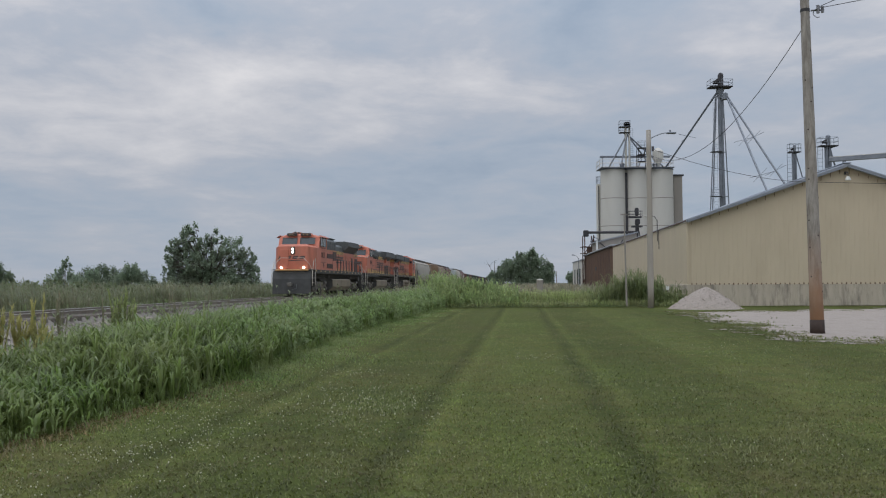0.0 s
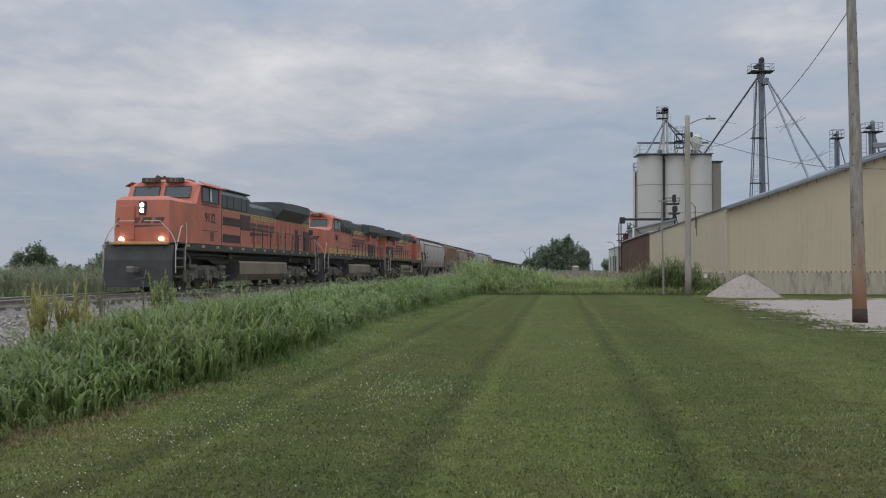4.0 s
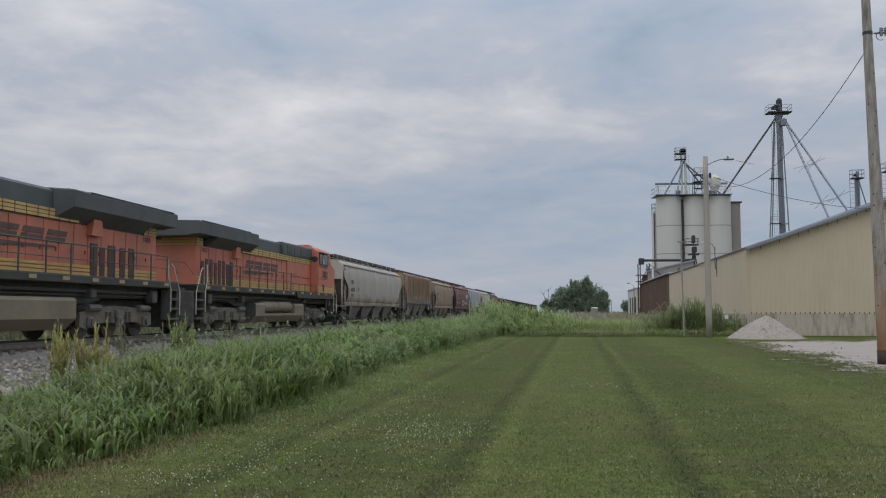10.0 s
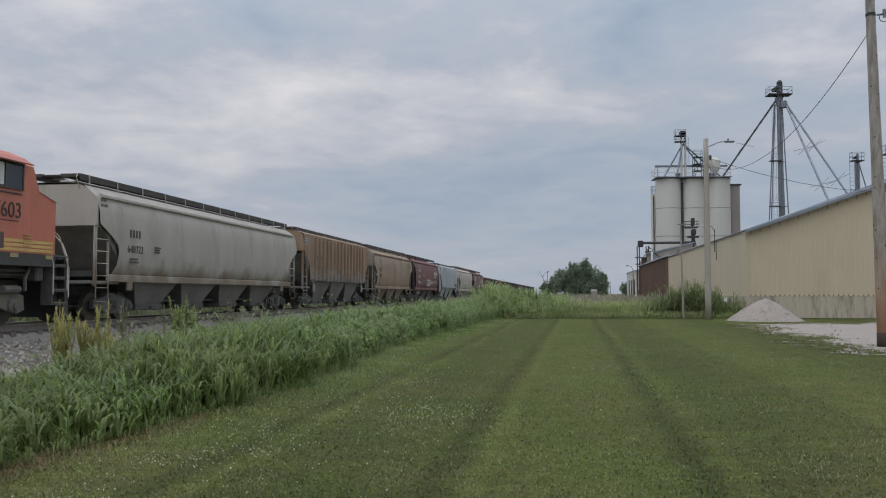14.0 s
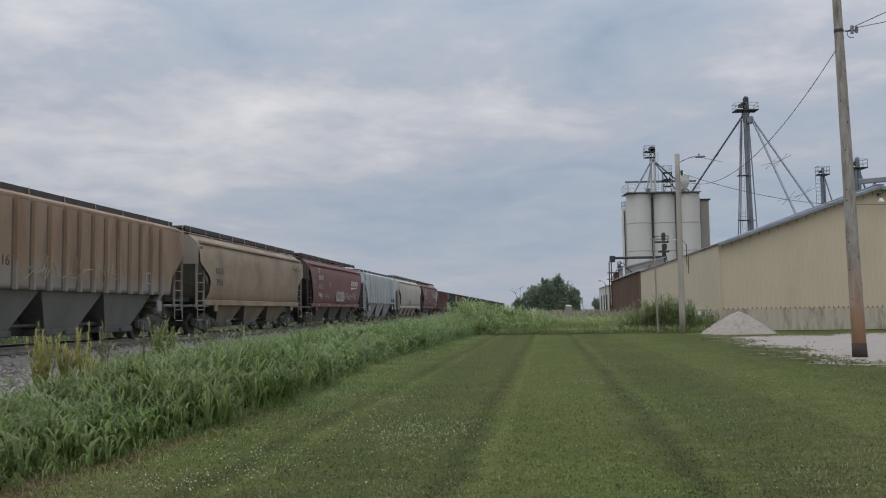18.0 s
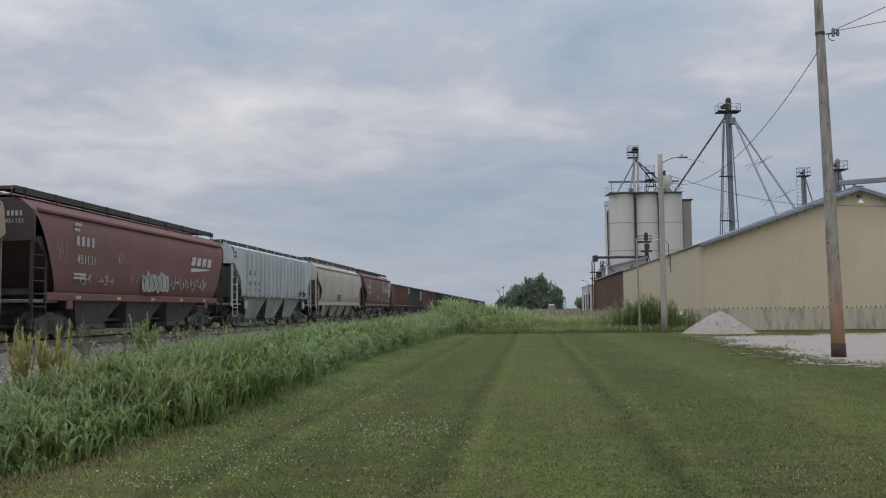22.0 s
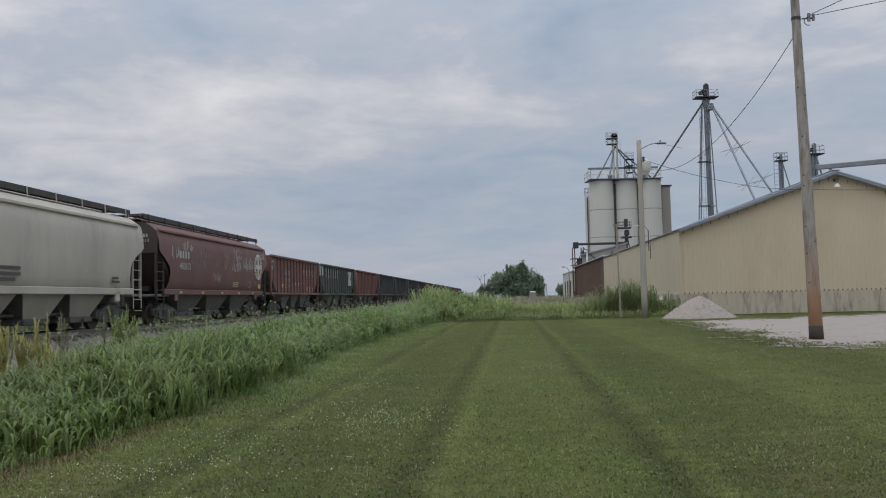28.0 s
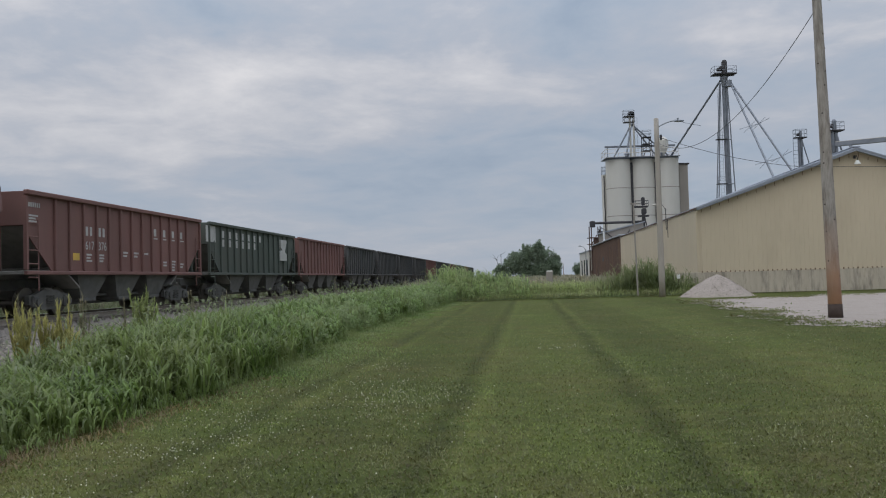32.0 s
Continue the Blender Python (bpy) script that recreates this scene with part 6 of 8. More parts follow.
def bogie(parent, cx, axles, r, big=False, roll=True):
    """Side frames with springs and bearing boxes, a bolster, and wheelsets."""
    x0, x1 = cx + axles[0], cx + axles[-1]
    for sg in (-1, 1):
        y = sg * (1.08 if big else 1.0)
        s = Shape()
        if big:
            prof = [(x0 - 0.55, 0.42), (x0 - 0.2, 0.32), (x0 + 0.5, 0.50), (x1 - 0.5, 0.50), (x1 + 0.2, 0.32), (x1 + 0.55, 0.42), (x1 + 0.5, 0.82), (x1 - 0.1, 0.95), (cx + 0.35, 1.05), (cx - 0.35, 1.05), (x0 + 0.1, 0.95), (x0 - 0.5, 0.82)]
        else:
            prof = [(x0 - 0.28, 0.40), (x0 + 0.2, 0.36), (cx - 0.45, 0.22), (cx + 0.45, 0.22), (x1 - 0.2, 0.36), (x1 + 0.28, 0.40), (x1 + 0.28, 0.66), (x1 - 0.25, 0.74), (cx + 0.4, 0.82), (cx - 0.4, 0.82), (x0 + 0.25, 0.74), (x0 - 0.28, 0.66)]
        s.prism(prof, "y", y - 0.07, y + 0.07)
        fr = part("side_frame", s, M_BOGIE if big else M_CARGEAR, parent, "cast steel bogie side frame")
        for a in axles:
            part("bearing_box", Shape().box((cx + a, y + sg * 0.10, r), (0.34, 0.16, 0.36), bev=0.05).bar((cx + a, y + sg * 0.16, r), (cx + a, y + sg * 0.24, r), 0.11, n=10), M_UNDER if big else M_CARGEAR, fr)
        b = Shape()
        for k in (-0.16, 0, 0.16) if not big else (-0.75, -0.5, 0.5, 0.75):
            for j in range(5):
                b.bar((cx + k, y + sg * 0.08, 0.34 + 0.07 * j + (0.2 if big else 0)), (cx + k, y + sg * 0.08, 0.37 + 0.07 * j + (0.2 if big else 0)), 0.075, n=8)
        tagged(part("springs", b, M_UNDER if big else M_CARGEAR, fr), kind="stuff")
        if big:
            part("brake_cylinder", Shape().bar((x0 - 0.2, y + sg * 0.12, 0.98), (x0 + 0.5, y + sg * 0.12, 0.98), 0.11, n=8), M_UNDER, fr)
            part("brake_cylinder", Shape().bar((x1 - 0.5, y + sg * 0.12, 0.98), (x1 + 0.2, y + sg * 0.12, 0.98), 0.11, n=8), M_UNDER, fr)
            part("damper", Shape().box((cx, y + sg * 0.1, 0.78), (0.5, 0.14, 0.3), bev=0.04), M_UNDER, fr)
    part("bolster", Shape().box((cx, 0, 0.72), (0.5, 2.1, 0.35), bev=0.05), M_UNDER, parent)
    for a in axles:
        wheelset(parent, cx + a, r, roll)


def coupler(parent, L):
    for x, sg in ((0, 1), (L, -1)):
        part("coupler", Shape().box((x + sg * 0.35, 0, 0.86), (0.7, 0.18, 0.22), bev=0.04).box((x + sg * 0.06, 0.02, 0.86), (0.24, 0.32, 0.28), bev=0.06), M_UNDER, parent)
        part("air_hose", Shape().path([(x + sg * 0.5, -0.4, 0.85), (x + sg * 0.3, -0.42, 0.55), (x + sg * 0.02, -0.2, 0.5)], 0.025), M_LBLACK, parent)


# ------------------------------------------------ locomotives
def front_text(name, words, size, m, parent, x, y, z):
    """Lettering that faces the front of the locomotive."""
    o = lettering(name, words, size, m, parent, 0, 0, 0)
    o.matrix_basis = Matrix(((0, 0, -1, x), (-1, 0, 0, y), (0, 1, 0, z), (0, 0, 0, 1)))
    return o


def plan_loft(rings):
    """Skin over plan outlines: each ring is a list of (x, y) for the near half with its height, mirrored across the centre line."""
    out = []
    for half in rings:
        out.append([(x, -y, z) for x, y, z in half] + [(x, y, z) for x, y, z in reversed(half)])
    return Shape().loft(out)


def loco(label, L, front, number, roll=True):
    """Six-axle freight locomotive with its cab towards x = 0. front: 'curved' for the leading type with a flared radiator, 'boxy' for the others."""
    lo = thing("locomotive", Matrix(), label, "locomotive", "locomotives of the train")
    emd = front == "curved"
    B = L - (1.25 if emd else 1.75)                    # rear end of the hood
    DK, hy = 1.95, 1.0                                 # deck height, half width of the hood
    CR = 5.3 if emd else 4.95                          # rear wall of the cab
    HB, HT = (3.40, 3.67) if emd else (3.57, 3.89)     # lower and upper border of the yellow band
    # frame and deck
    part("frame_sill", Shape().prism([(0.75, 1.30), (5.2, 1.30), (6.0, 1.12), (L - 6.0, 1.12), (L - 5.2, 1.30), (L - 0.75, 1.30), (L - 0.75, 1.80), (0.75, 1.80)], "y", -0.95, 0.95), M_GRIME, lo, "black underframe")
    part("traction_beam", Shape().box((L / 2, 0, 1.04), (L - 3.0, 0.9, 0.52), bev=0.05), M_GRIME, lo)
    if emd:
        part("deck_edge", Shape().box((L / 2 + 0.4, 0, 1.79), (L - 2.3, 3.06, 0.27), bev=0.02), M_DECK, lo, "dusty dark deck edge")
    else:
        part("deck_skirt", Shape().prism([(1.45, 1.62), (8.75, 1.60), (9.02, 1.98), (1.45, 1.98)], "y", -1.53, 1.53), M_DECK, lo, "deep dark side skirt under the cab")
        part("deck_edge", Shape().box((L / 2 + 4.1, 0, 1.82), (L - 10.0, 3.0, 0.22), bev=0.02), M_DECK, lo, "dusty dark deck edge")
    part("deck", Shape().box((L / 2, 0, DK - 0.02), (L - 1.6, 3.02, 0.05)), M_LBLACK, lo)
    for k, (y, z, r) in enumerate(((-1.15, 1.50, 0.05), (-1.05, 1.38, 0.035), (1.15, 1.50, 0.05), (1.05, 1.38, 0.035))):
        part("pipe", Shape().bar((2.0, y, z), (L - 2.0, y, z), r, n=6), M_GRIME, lo)
    # boxes and gear between the deck and the bogies
    for sg in (-1, 1):
        for x, w, h, z in ((1.9, 0.34, 0.42, 1.42), (7.0, 0.3, 0.26, 1.46), (16.2, 0.3, 0.3, 1.42), (L - 2.4, 0.34, 0.44, 1.38)):
            part("gear_box", Shape().box((x, sg * 1.22, z), (w, 0.3, h), bev=0.04), M_GRIME, lo)
        part("sand_hose", Shape().path([(2.2, sg * 1.25, 1.6), (2.5, sg * 1.32, 1.25), (2.45, sg * 1.3, 0.95)], 0.05, 6), M_UNDER, lo)
    ref = None
    xs = [1.75 + i * (L - 3.6) / 12 for i in range(13)]
    for sg in (-1, 1):
        for x in xs:
            zc = 1.84 if emd or x > 9 else 1.88
            if ref is None:
                ref = part("reflector", Shape().box((0, 0, 0), (0.34, 0.02, 0.11)), M_PALEREF, lo, "dusty yellow reflective strip")
                ref.matrix_basis = Matrix.Translation((x, sg * 1.54, zc))
            else:
                share("reflector", ref, lo, Matrix.Translation((x, sg * (1.54 if emd or x < 9 else 1.51), zc)))
    # nose and cab
    if emd:
        nz = 3.57
        nose = plan_loft([[(0.98, 1.12, DK), (1.12, 1.24, DK), (2.0, 1.54, DK), (2.9, 1.54, DK)], [(0.94, 1.12, 2.5), (1.10, 1.24, 2.5), (2.0, 1.54, 2.5), (2.9, 1.54, 2.5)],
                          [(1.02, 1.10, nz + 0.06), (1.18, 1.22, nz + 0.02), (2.02, 1.54, nz - 0.02), (2.9, 1.54, nz)], [(1.22, 0.95, nz + 0.22), (1.35, 1.05, nz + 0.18), (2.1, 1.36, nz + 0.08), (2.9, 1.50, nz + 0.06)]])
        cab = plan_loft([[(2.02, 1.2, DK), (2.03, 1.538, DK), (CR, 1.538, DK)], [(2.45, 1.2, 3.45), (2.5, 1.538, 3.45), (CR, 1.538, 3.45)], [(2.88, 1.28, 4.40), (3.02, 1.54, 4.40), (CR, 1.54, 4.40)],
                         [(2.92, 1.0, 4.55), (3.05, 1.18, 4.55), (CR, 1.18, 4.55)], [(3.05, 0.7, 4.65), (3.15, 0.78, 4.65), (CR, 0.78, 4.65)]])
        wz0, wz1, wx0, wx1 = 3.86, 4.33, 2.62, 2.83
        side = (3.14, 4.92, 3.74, 4.36)
    else:
        nz = 3.46
        nose = plan_loft([[(0.98, 0.62, DK), (1.05, 0.95, DK), (1.5, 1.54, DK), (2.6, 1.54, DK)], [(0.95, 0.62, 2.6), (1.03, 0.95, 2.6), (1.5, 1.54, 2.6), (2.6, 1.54, 2.6)],
                          [(1.02, 0.62, 3.60), (1.09, 0.95, 3.55), (1.5, 1.54, nz), (2.6, 1.54, 3.74)], [(1.4, 0.5, 3.66), (1.45, 0.8, 3.62), (1.75, 1.30, 3.54), (2.6, 1.42, 3.80)]])
        cab = plan_loft([[(1.9, 1.2, DK), (1.95, 1.538, DK), (CR, 1.538, DK)], [(2.14, 1.2, 3.5), (2.2, 1.538, 3.5), (CR, 1.538, 3.5)], [(2.42, 1.3, 4.30), (2.56, 1.54, 4.30), (CR, 1.54, 4.30)],
                         [(2.34, 1.05, 4.55), (2.5, 1.24, 4.55), (CR, 1.24, 4.55)], [(2.42, 0.75, 4.72), (2.6, 0.85, 4.72), (CR, 0.85, 4.72)]])
        wz0, wz1, wx0, wx1 = 3.70, 4.24, 2.195, 2.395
        side = (3.05, 4.76, 3.64, 4.28)
    part("nose", nose, M_ORANGE, lo, "orange wide nose")
    cb = part("cab", cab, M_ORANGE, lo, "orange crew cab")
    drop = 0.0 if emd else 0.09
    for sg in (-1, 1):
        pts = [(wx0, sg * 0.13, wz0), (wx0, sg * 1.22, wz0 - drop), (wx1, sg * 1.22, wz1), (wx1, sg * 0.13, wz1)]
        q = [(x - 0.03, y, z) for x, y, z in pts] + [(x + 0.06, y, z) for x, y, z in pts]
        w = part("windscreen", Shape().add(q, [(3, 2, 1, 0), (4, 5, 6, 7), (0, 1, 5, 4), (1, 2, 6, 5), (2, 3, 7, 6), (3, 0, 4, 7)]), M_GLASS, cb, "dark windscreen pane")
        s = Shape()
        for a, b in zip(pts, pts[1:] + pts[:1]):
            s.bar((a[0] - 0.03, a[1], a[2]), (b[0] - 0.03, b[1], b[2]), 0.03, n=5)
        part("rubber_seal", s, M_LBLACK, w)
        part("wiper", Shape().bar((wx0 + 0.12, sg * 0.7, wz0 + 0.35), (wx1 - 0.06, sg * 0.5, wz1 - 0.02), 0.012, n=4), M_LBLACK, w)
        nb = part("number_board", Shape().box((2.78 if emd else 2.36, sg * 0.52, 4.58 if emd else 4.53), (0.2, 0.76, 0.22), bev=0.03), M_NUMBER, cb, "black number board over the windscreen")
        front_text("road_number", number, 0.2, M_PALEREF, nb, 2.672 if emd else 2.252, sg * 0.52, 4.51 if emd else 4.46)
    if emd:
        part("quarter_window", Shape().add([(2.03, -1.42, 3.40), (2.35, -1.50, 3.40), (2.5, -1.46, 3.66), (2.32, -1.2, 3.66), (2.05, -1.35, 3.30), (2.4, -1.42, 3.30), (2.56, -1.38, 3.66), (2.4, -1.15, 3.66)], [(3, 2, 1, 0), (4, 5, 6, 7), (0, 1, 5, 4), (1, 2, 6, 5), (2, 3, 7, 6), (3, 0, 4, 7)]), M_GLASS, cb, "low corner window pane")
    else:
        for sg in (-1, 1):
            part("nose_trim", Shape().path([(1.0, 0.0, 3.62), (1.01, sg * 0.62, 3.60), (1.08, sg * 0.95, 3.55), (1.49, sg * 1.55, nz), (2.3, sg * 1.55, 3.68)], 0.022, 5), M_RAILING, lo, "pale trim line round the nose top")
        part("nose_window", Shape().box((0.965, -0.45, 3.28), (0.05, 0.36, 0.34), bev=0.015), M_GLASS, lo)
    part("nose_door", Shape().box((0.93, 0.62, 2.72), (0.05, 0.62, 1.35), bev=0.015), M_ORANGE, lo)
    a, b, z0, z1 = side
    for sg in (-1, 1):
        w = part("side_window", Shape().box(((a + b) / 2, sg * 1.545, (z0 + z1) / 2), (b - a, 0.03, z1 - z0), bev=0.01), M_GLASS, cb, "dark sliding cab window")
        for x in (a - 0.02, a + (b - a) * 0.42, a + (b - a) * 0.62, b + 0.02):
            part("window_bar", Shape().box((x, sg * 1.562, (z0 + z1) / 2), (0.045, 0.03, z1 - z0)), M_STEEL, w)
        for z in (z0 - 0.02, z1 + 0.02):
            part("window_bar", Shape().box(((a + b) / 2, sg * 1.562, z), (b - a + 0.08, 0.03, 0.045)), M_STEEL, w)
        part("curtain", Shape().box((a + (b - a) * 0.52, sg * 1.563, (z0 + z1) / 2), (0.22, 0.012, z1 - z0 - 0.06)), M_WHITE, w, "pale blind behind the pane")
        part("sunshade", Shape().box(((a + b) / 2 + 0.05, sg * 1.62, z1 + 0.10), (b - a + 0.45, 0.34, 0.03), rx=sg * -0.5), M_ROSE_SHADE, cb, "faded pink sunshade")
        part("side_rail", Shape().box(((a + b) / 2, sg * 1.552, z0 - 0.14), (b - a, 0.03, 0.03)), M_LOGO_DARK, cb)
        part("panel_line", Shape().box((4.0, sg * 1.546, 2.52 if emd else 2.78), (1.7, 0.012, 0.025)), M_LOGO_DARK, cb)
        lettering("road_number", number, 0.58, M_NUMBER, cb, 4.03 if emd else 3.62, sg * 1.552, 2.88 if emd else 2.86, side=sg)
        s = Shape()
        for k in range(5):
            s.box((4.25 if emd else 2.75, sg * 1.55, 2.14 + k * 0.075), (0.36, 0.02, 0.035))
        part("vent_louvre", s, M_LOGO_DARK if emd else M_FADEY, cb)
        if not emd:
            part("side_vent", Shape().box((3.93, sg * 1.548, 2.25), (0.34, 0.03, 0.42), bev=0.01), M_GRILLE, cb, "dark square vent")
        # rear wall of the cab
        part("rear_door", Shape().box((CR + 0.012, sg * 1.27, 2.75), (0.03, 0.42, 1.5), bev=0.01), M_ORANGE, cb)
        part("rear_window", Shape().bar((CR, sg * 1.31, 3.92), (CR + 0.03, sg * 1.31, 3.92), 0.18, n=12), M_GLASS, cb, "small round-cornered rear window")
    part("roof_vent", Shape().box((3.7, 0.3, 4.71 if emd else 4.77), (0.9, 0.7, 0.14), bev=0.04), M_ORANGE_DULL, cb)
    part("antenna_plate", Shape().box((4.4, -0.3, 4.72 if emd else 4.78), (0.7, 0.55, 0.10), bev=0.03), M_ORANGE_DULL, cb)
    part("horn", Shape().bar((3.0, 0.35, 4.74 if emd else 4.80), (3.5, 0.35, 4.74 if emd else 4.80), 0.09, 0.04, 8).bar((3.1, 0.1, 4.74 if emd else 4.80), (3.5, 0.1, 4.74 if emd else 4.80), 0.07, 0.03, 8), M_STEEL, cb)
    # lamps
    hz = (3.42, 3.20) if emd else (3.42, 3.18)
    part("lamp_housing", Shape().box((1.02, 0, (hz[0] + hz[1]) / 2), (0.22, 0.30, 0.56), bev=0.04), M_NUMBER if emd else M_LBLACK, lo)
    for z in hz:
        part("headlamp", Shape().bar((0.88, 0, z), (0.93, 0, z), 0.085, n=14), M_LAMP_ON if emd else M_WHITE, lo, "lit twin headlamp" if emd else "unlit headlamp")
    for y in (-0.82, 0.82) if emd else (-0.95, 0.95):
        dz = 2.08 if emd else 2.22
        part("ditch_lamp", Shape().bar((0.80, y, dz), (1.0, y, dz), 0.075, n=14), M_LAMP_ON if emd else M_GLASS, lo, "lit ditch lamp" if emd else "unlit ditch lamp")
    # hood
    def body(x0, x1, yh, za, zb, m, nm, ch=0.12, lab=""):
        p = [(-yh, za), (yh, za), (yh, zb - ch), (yh - ch, zb), (-yh + ch, zb), (-yh, zb - ch)]
        return part(nm, Shape().prism(p, "x", x0, x1), m, lo, lab)
    body(9.15, B, hy, DK, HB, M_ORANGE, "long_hood", 0.01, "orange engine hood with doors")
    if emd:
        body(CR, 9.1, 1.50, DK, 3.57, M_ORANGE, "equipment_cabinet", 0.02, "orange electrical cabinet")
        body(CR + 0.02, 9.15, 1.46, 3.575, 4.50, M_LGREEN, "inertial_filter_box", 0.24, "dark green upper cabinet")
        part("box_lip", Shape().box((7.4, 0, 4.52), (4.3, 2.7, 0.08), bev=0.03), M_LBLACK, lo)
        for k, (x, w) in enumerate(((5.78, 0.5), (6.45, 0.62), (7.35, 0.78), (8.25, 0.55), (8.8, 0.3))):
            for sg in (-1, 1):
                part("filter_panel", Shape().box((x, sg * 1.47, 3.94), (w, 0.05, 0.60), bev=0.02), M_GREYPANEL if k in (0, 3) else M_LBLACK, lo)
        rings = [[(x, -hy * c, z) for c, z in ((1, HT), (1, 4.02), (0.86, 4.18), (0.55, 4.28))] + [(x, hy * c, z) for c, z in ((0.55, 4.28), (0.86, 4.18), (1, 4.02), (1, HT))] for x in (9.15, 14.6)]
        part("engine_hood_top", Shape().loft(rings), M_LGREEN, lo, "dark green rounded hood top")
        body(19.7, B, hy, HT, 4.32, M_LGREEN, "rear_hood_top", 0.06)
        body(14.5, 19.74, hy, HB - 0.005, 3.70, M_ORANGE, "hood_upper_side", 0.01)
        bands = ((9.15, 14.55), (19.72, B))
        ra, rb_, low0, zb0, zt = 14.3, 19.72, 3.62, 4.17, 4.56
    else:
        body(CR, 9.2, 1.06, DK, HB, M_ORANGE, "equipment_cabinet", 0.01, "orange electrical cabinet")
        body(CR, 10.1, 1.13, HT + 0.01, 4.54, M_LGREEN, "upper_cabinet", 0.05, "black-green upper cabinet")
        for i in range(4):
            for sg in (-1, 1):
                part("filter_panel", Shape().box((5.55 + i * 1.16, sg * 1.135, 4.2), (0.82, 0.04, 0.46), bev=0.02), M_GREYPANEL if i == 2 else M_LBLACK, lo)
        body(10.1, 14.9, 0.99, HT, 4.48, M_LGREEN, "engine_hood_top", 0.08, "black-green hood top")
        bands = ((5.0, 15.7), (19.95, B))
        ra, rb_, low0, zb0, zt = 14.4, B + 0.75, 3.56, 3.98, 4.50
    def rr(x, yt, zq, lo_=None):
        z_in = lo_ or low0
        half = [(hy, z_in), (hy + 0.02, z_in + 0.04), (yt, zq), (yt, zt - 0.04), (yt - 0.04, zt), (0.5, zt + 0.02)]
        return [(x, -u, w) for u, w in half] + [(x, u, w) for u, w in reversed(half)]
    part("radiator", Shape().loft([rr(ra, hy + 0.05, zb0), rr(ra + (0.12 if emd else 0.35), 1.5, zb0), rr(rb_ - (0.02 if emd else 1.8), 1.5, zb0)] + ([rr(rb_, 1.48, zb0)] if emd else [rr(rb_ - 1.75, 1.5, zb0, 3.91), rr(rb_, 1.48, zb0, 3.91)])), M_LBLACK, lo, "black overhanging radiator housing")
    for sg in (-1, 1):
        part("radiator_ledge", Shape().box(((ra + rb_) / 2 + 0.5, sg * 1.43, zt + 0.01), (rb_ - ra - 1.6, 0.12, 0.035)), M_GREYPANEL, lo, "pale worn top edge of the radiator")
    for k in range(3):
        part("roof_fan", Shape().bar((ra + 1.6 + k * 1.45, 0, zt), (ra + 1.6 + k * 1.45, 0, zt + 0.1), 0.62, 0.58, 16), M_LBLACK, lo)
    part("roof_grating", Shape().box((ra + 2.0, -0.7, zt + 0.05), (2.6, 0.75, 0.05)), M_GREYPANEL, lo)
    part("exhaust", Shape().box((12.8, 0, 4.38 if emd else 4.48), (0.9, 0.5, 0.2), bev=0.04), M_LBLACK, lo)
    hx = 9.35 if emd else 10.3
    part("roof_horn", Shape().bar((hx - 0.35, -0.75, 4.55), (hx + 0.3, -0.75, 4.52), 0.05, 0.1, 8).bar((hx - 0.35, -0.55, 4.55), (hx + 0.15, -0.55, 4.54), 0.04, 0.08, 8), M_LBLACK, lo)
    # stripes, doors, grilles on both sides
    for sg in (-1, 1):
        for a, b in bands:
            yy = hy if a > 9 or emd else 1.06
            part("band_backing", Shape().box(((a + b) / 2, sg * (yy - 0.02), (HB + HT) / 2), (b - a, 0.05, HT - HB)), M_LGREEN, lo)
            for f, zh in ((0.17, 0.24), (0.50, 0.27), (0.84, 0.22)):
                part("yellow_band", Shape().box(((a + b) / 2, sg * (yy + 0.012), HB + f * (HT - HB)), (b - a, 0.016, zh * (HT - HB))), M_YELLOW, lo)
            gx0, bits = a + 0.3, Shape()
            while gx0 < b - 0.1:
                bits.box((gx0, sg * (yy + 0.02), (HB + HT) / 2), (0.03, 0.012, HT - HB))
                gx0 += 0.52
            tagged(part("band_seams", bits, M_LOGO_DARK, lo), kind="stuff")
        if not emd:
            part("white_patch", Shape().box((12.6, sg * (hy + 0.03), 3.78), (0.5, 0.012, 0.17)).box((11.9, sg * (hy + 0.03), 3.78), (0.4, 0.012, 0.15)), M_LABEL_PALE, lo, "faded white stencil on the band")
        for x0, x1, yy in ((9.2, B, hy + 0.03),) + (() if emd else ((CR, 9.2, 1.075), (1.62, CR, 1.545))):
            for zc, zh in ((2.01, 0.07), (2.10, 0.06)) if emd else ((2.035, 0.085), (2.15, 0.085), (2.265, 0.085)):
                part("yellow_stripe", Shape().box(((x0 + x1) / 2, sg * yy, zc), (x1 - x0, 0.014, zh)), M_FADEY if emd else M_YELLOW, lo)
        x = 9.3
        while x < B - 0.8:
            part("hood_door", Shape().box((x + 0.36, sg * (hy + 0.012), (2.16 + HB) / 2 + 0.02), (0.70, 0.022, HB - 2.28), bev=0.006), M_ORANGE, lo)
            part("latch", Shape().box((x + 0.62, sg * (hy + 0.03), 2.7), (0.05, 0.03, 0.12)), M_LOGO_DARK, lo)
            x += 0.78
        gs = ((18.13, 18.75, 1.98, 3.22), (19.85, 21.15, 1.98, 3.20)) if emd else ((16.45, 16.85, 2.0, 3.03), (17.0, 17.3, 2.0, 2.9), (17.5, 17.95, 2.0, 3.03), (18.25, 18.6, 2.0, 3.0), (18.85, 19.2, 2.0, 3.03)) if sg < 0 else tuple((16.75 + k * 0.45, 17.01 + k * 0.45, 2.0, 2.95 if k % 3 == 1 else 3.06) for k in range(8))
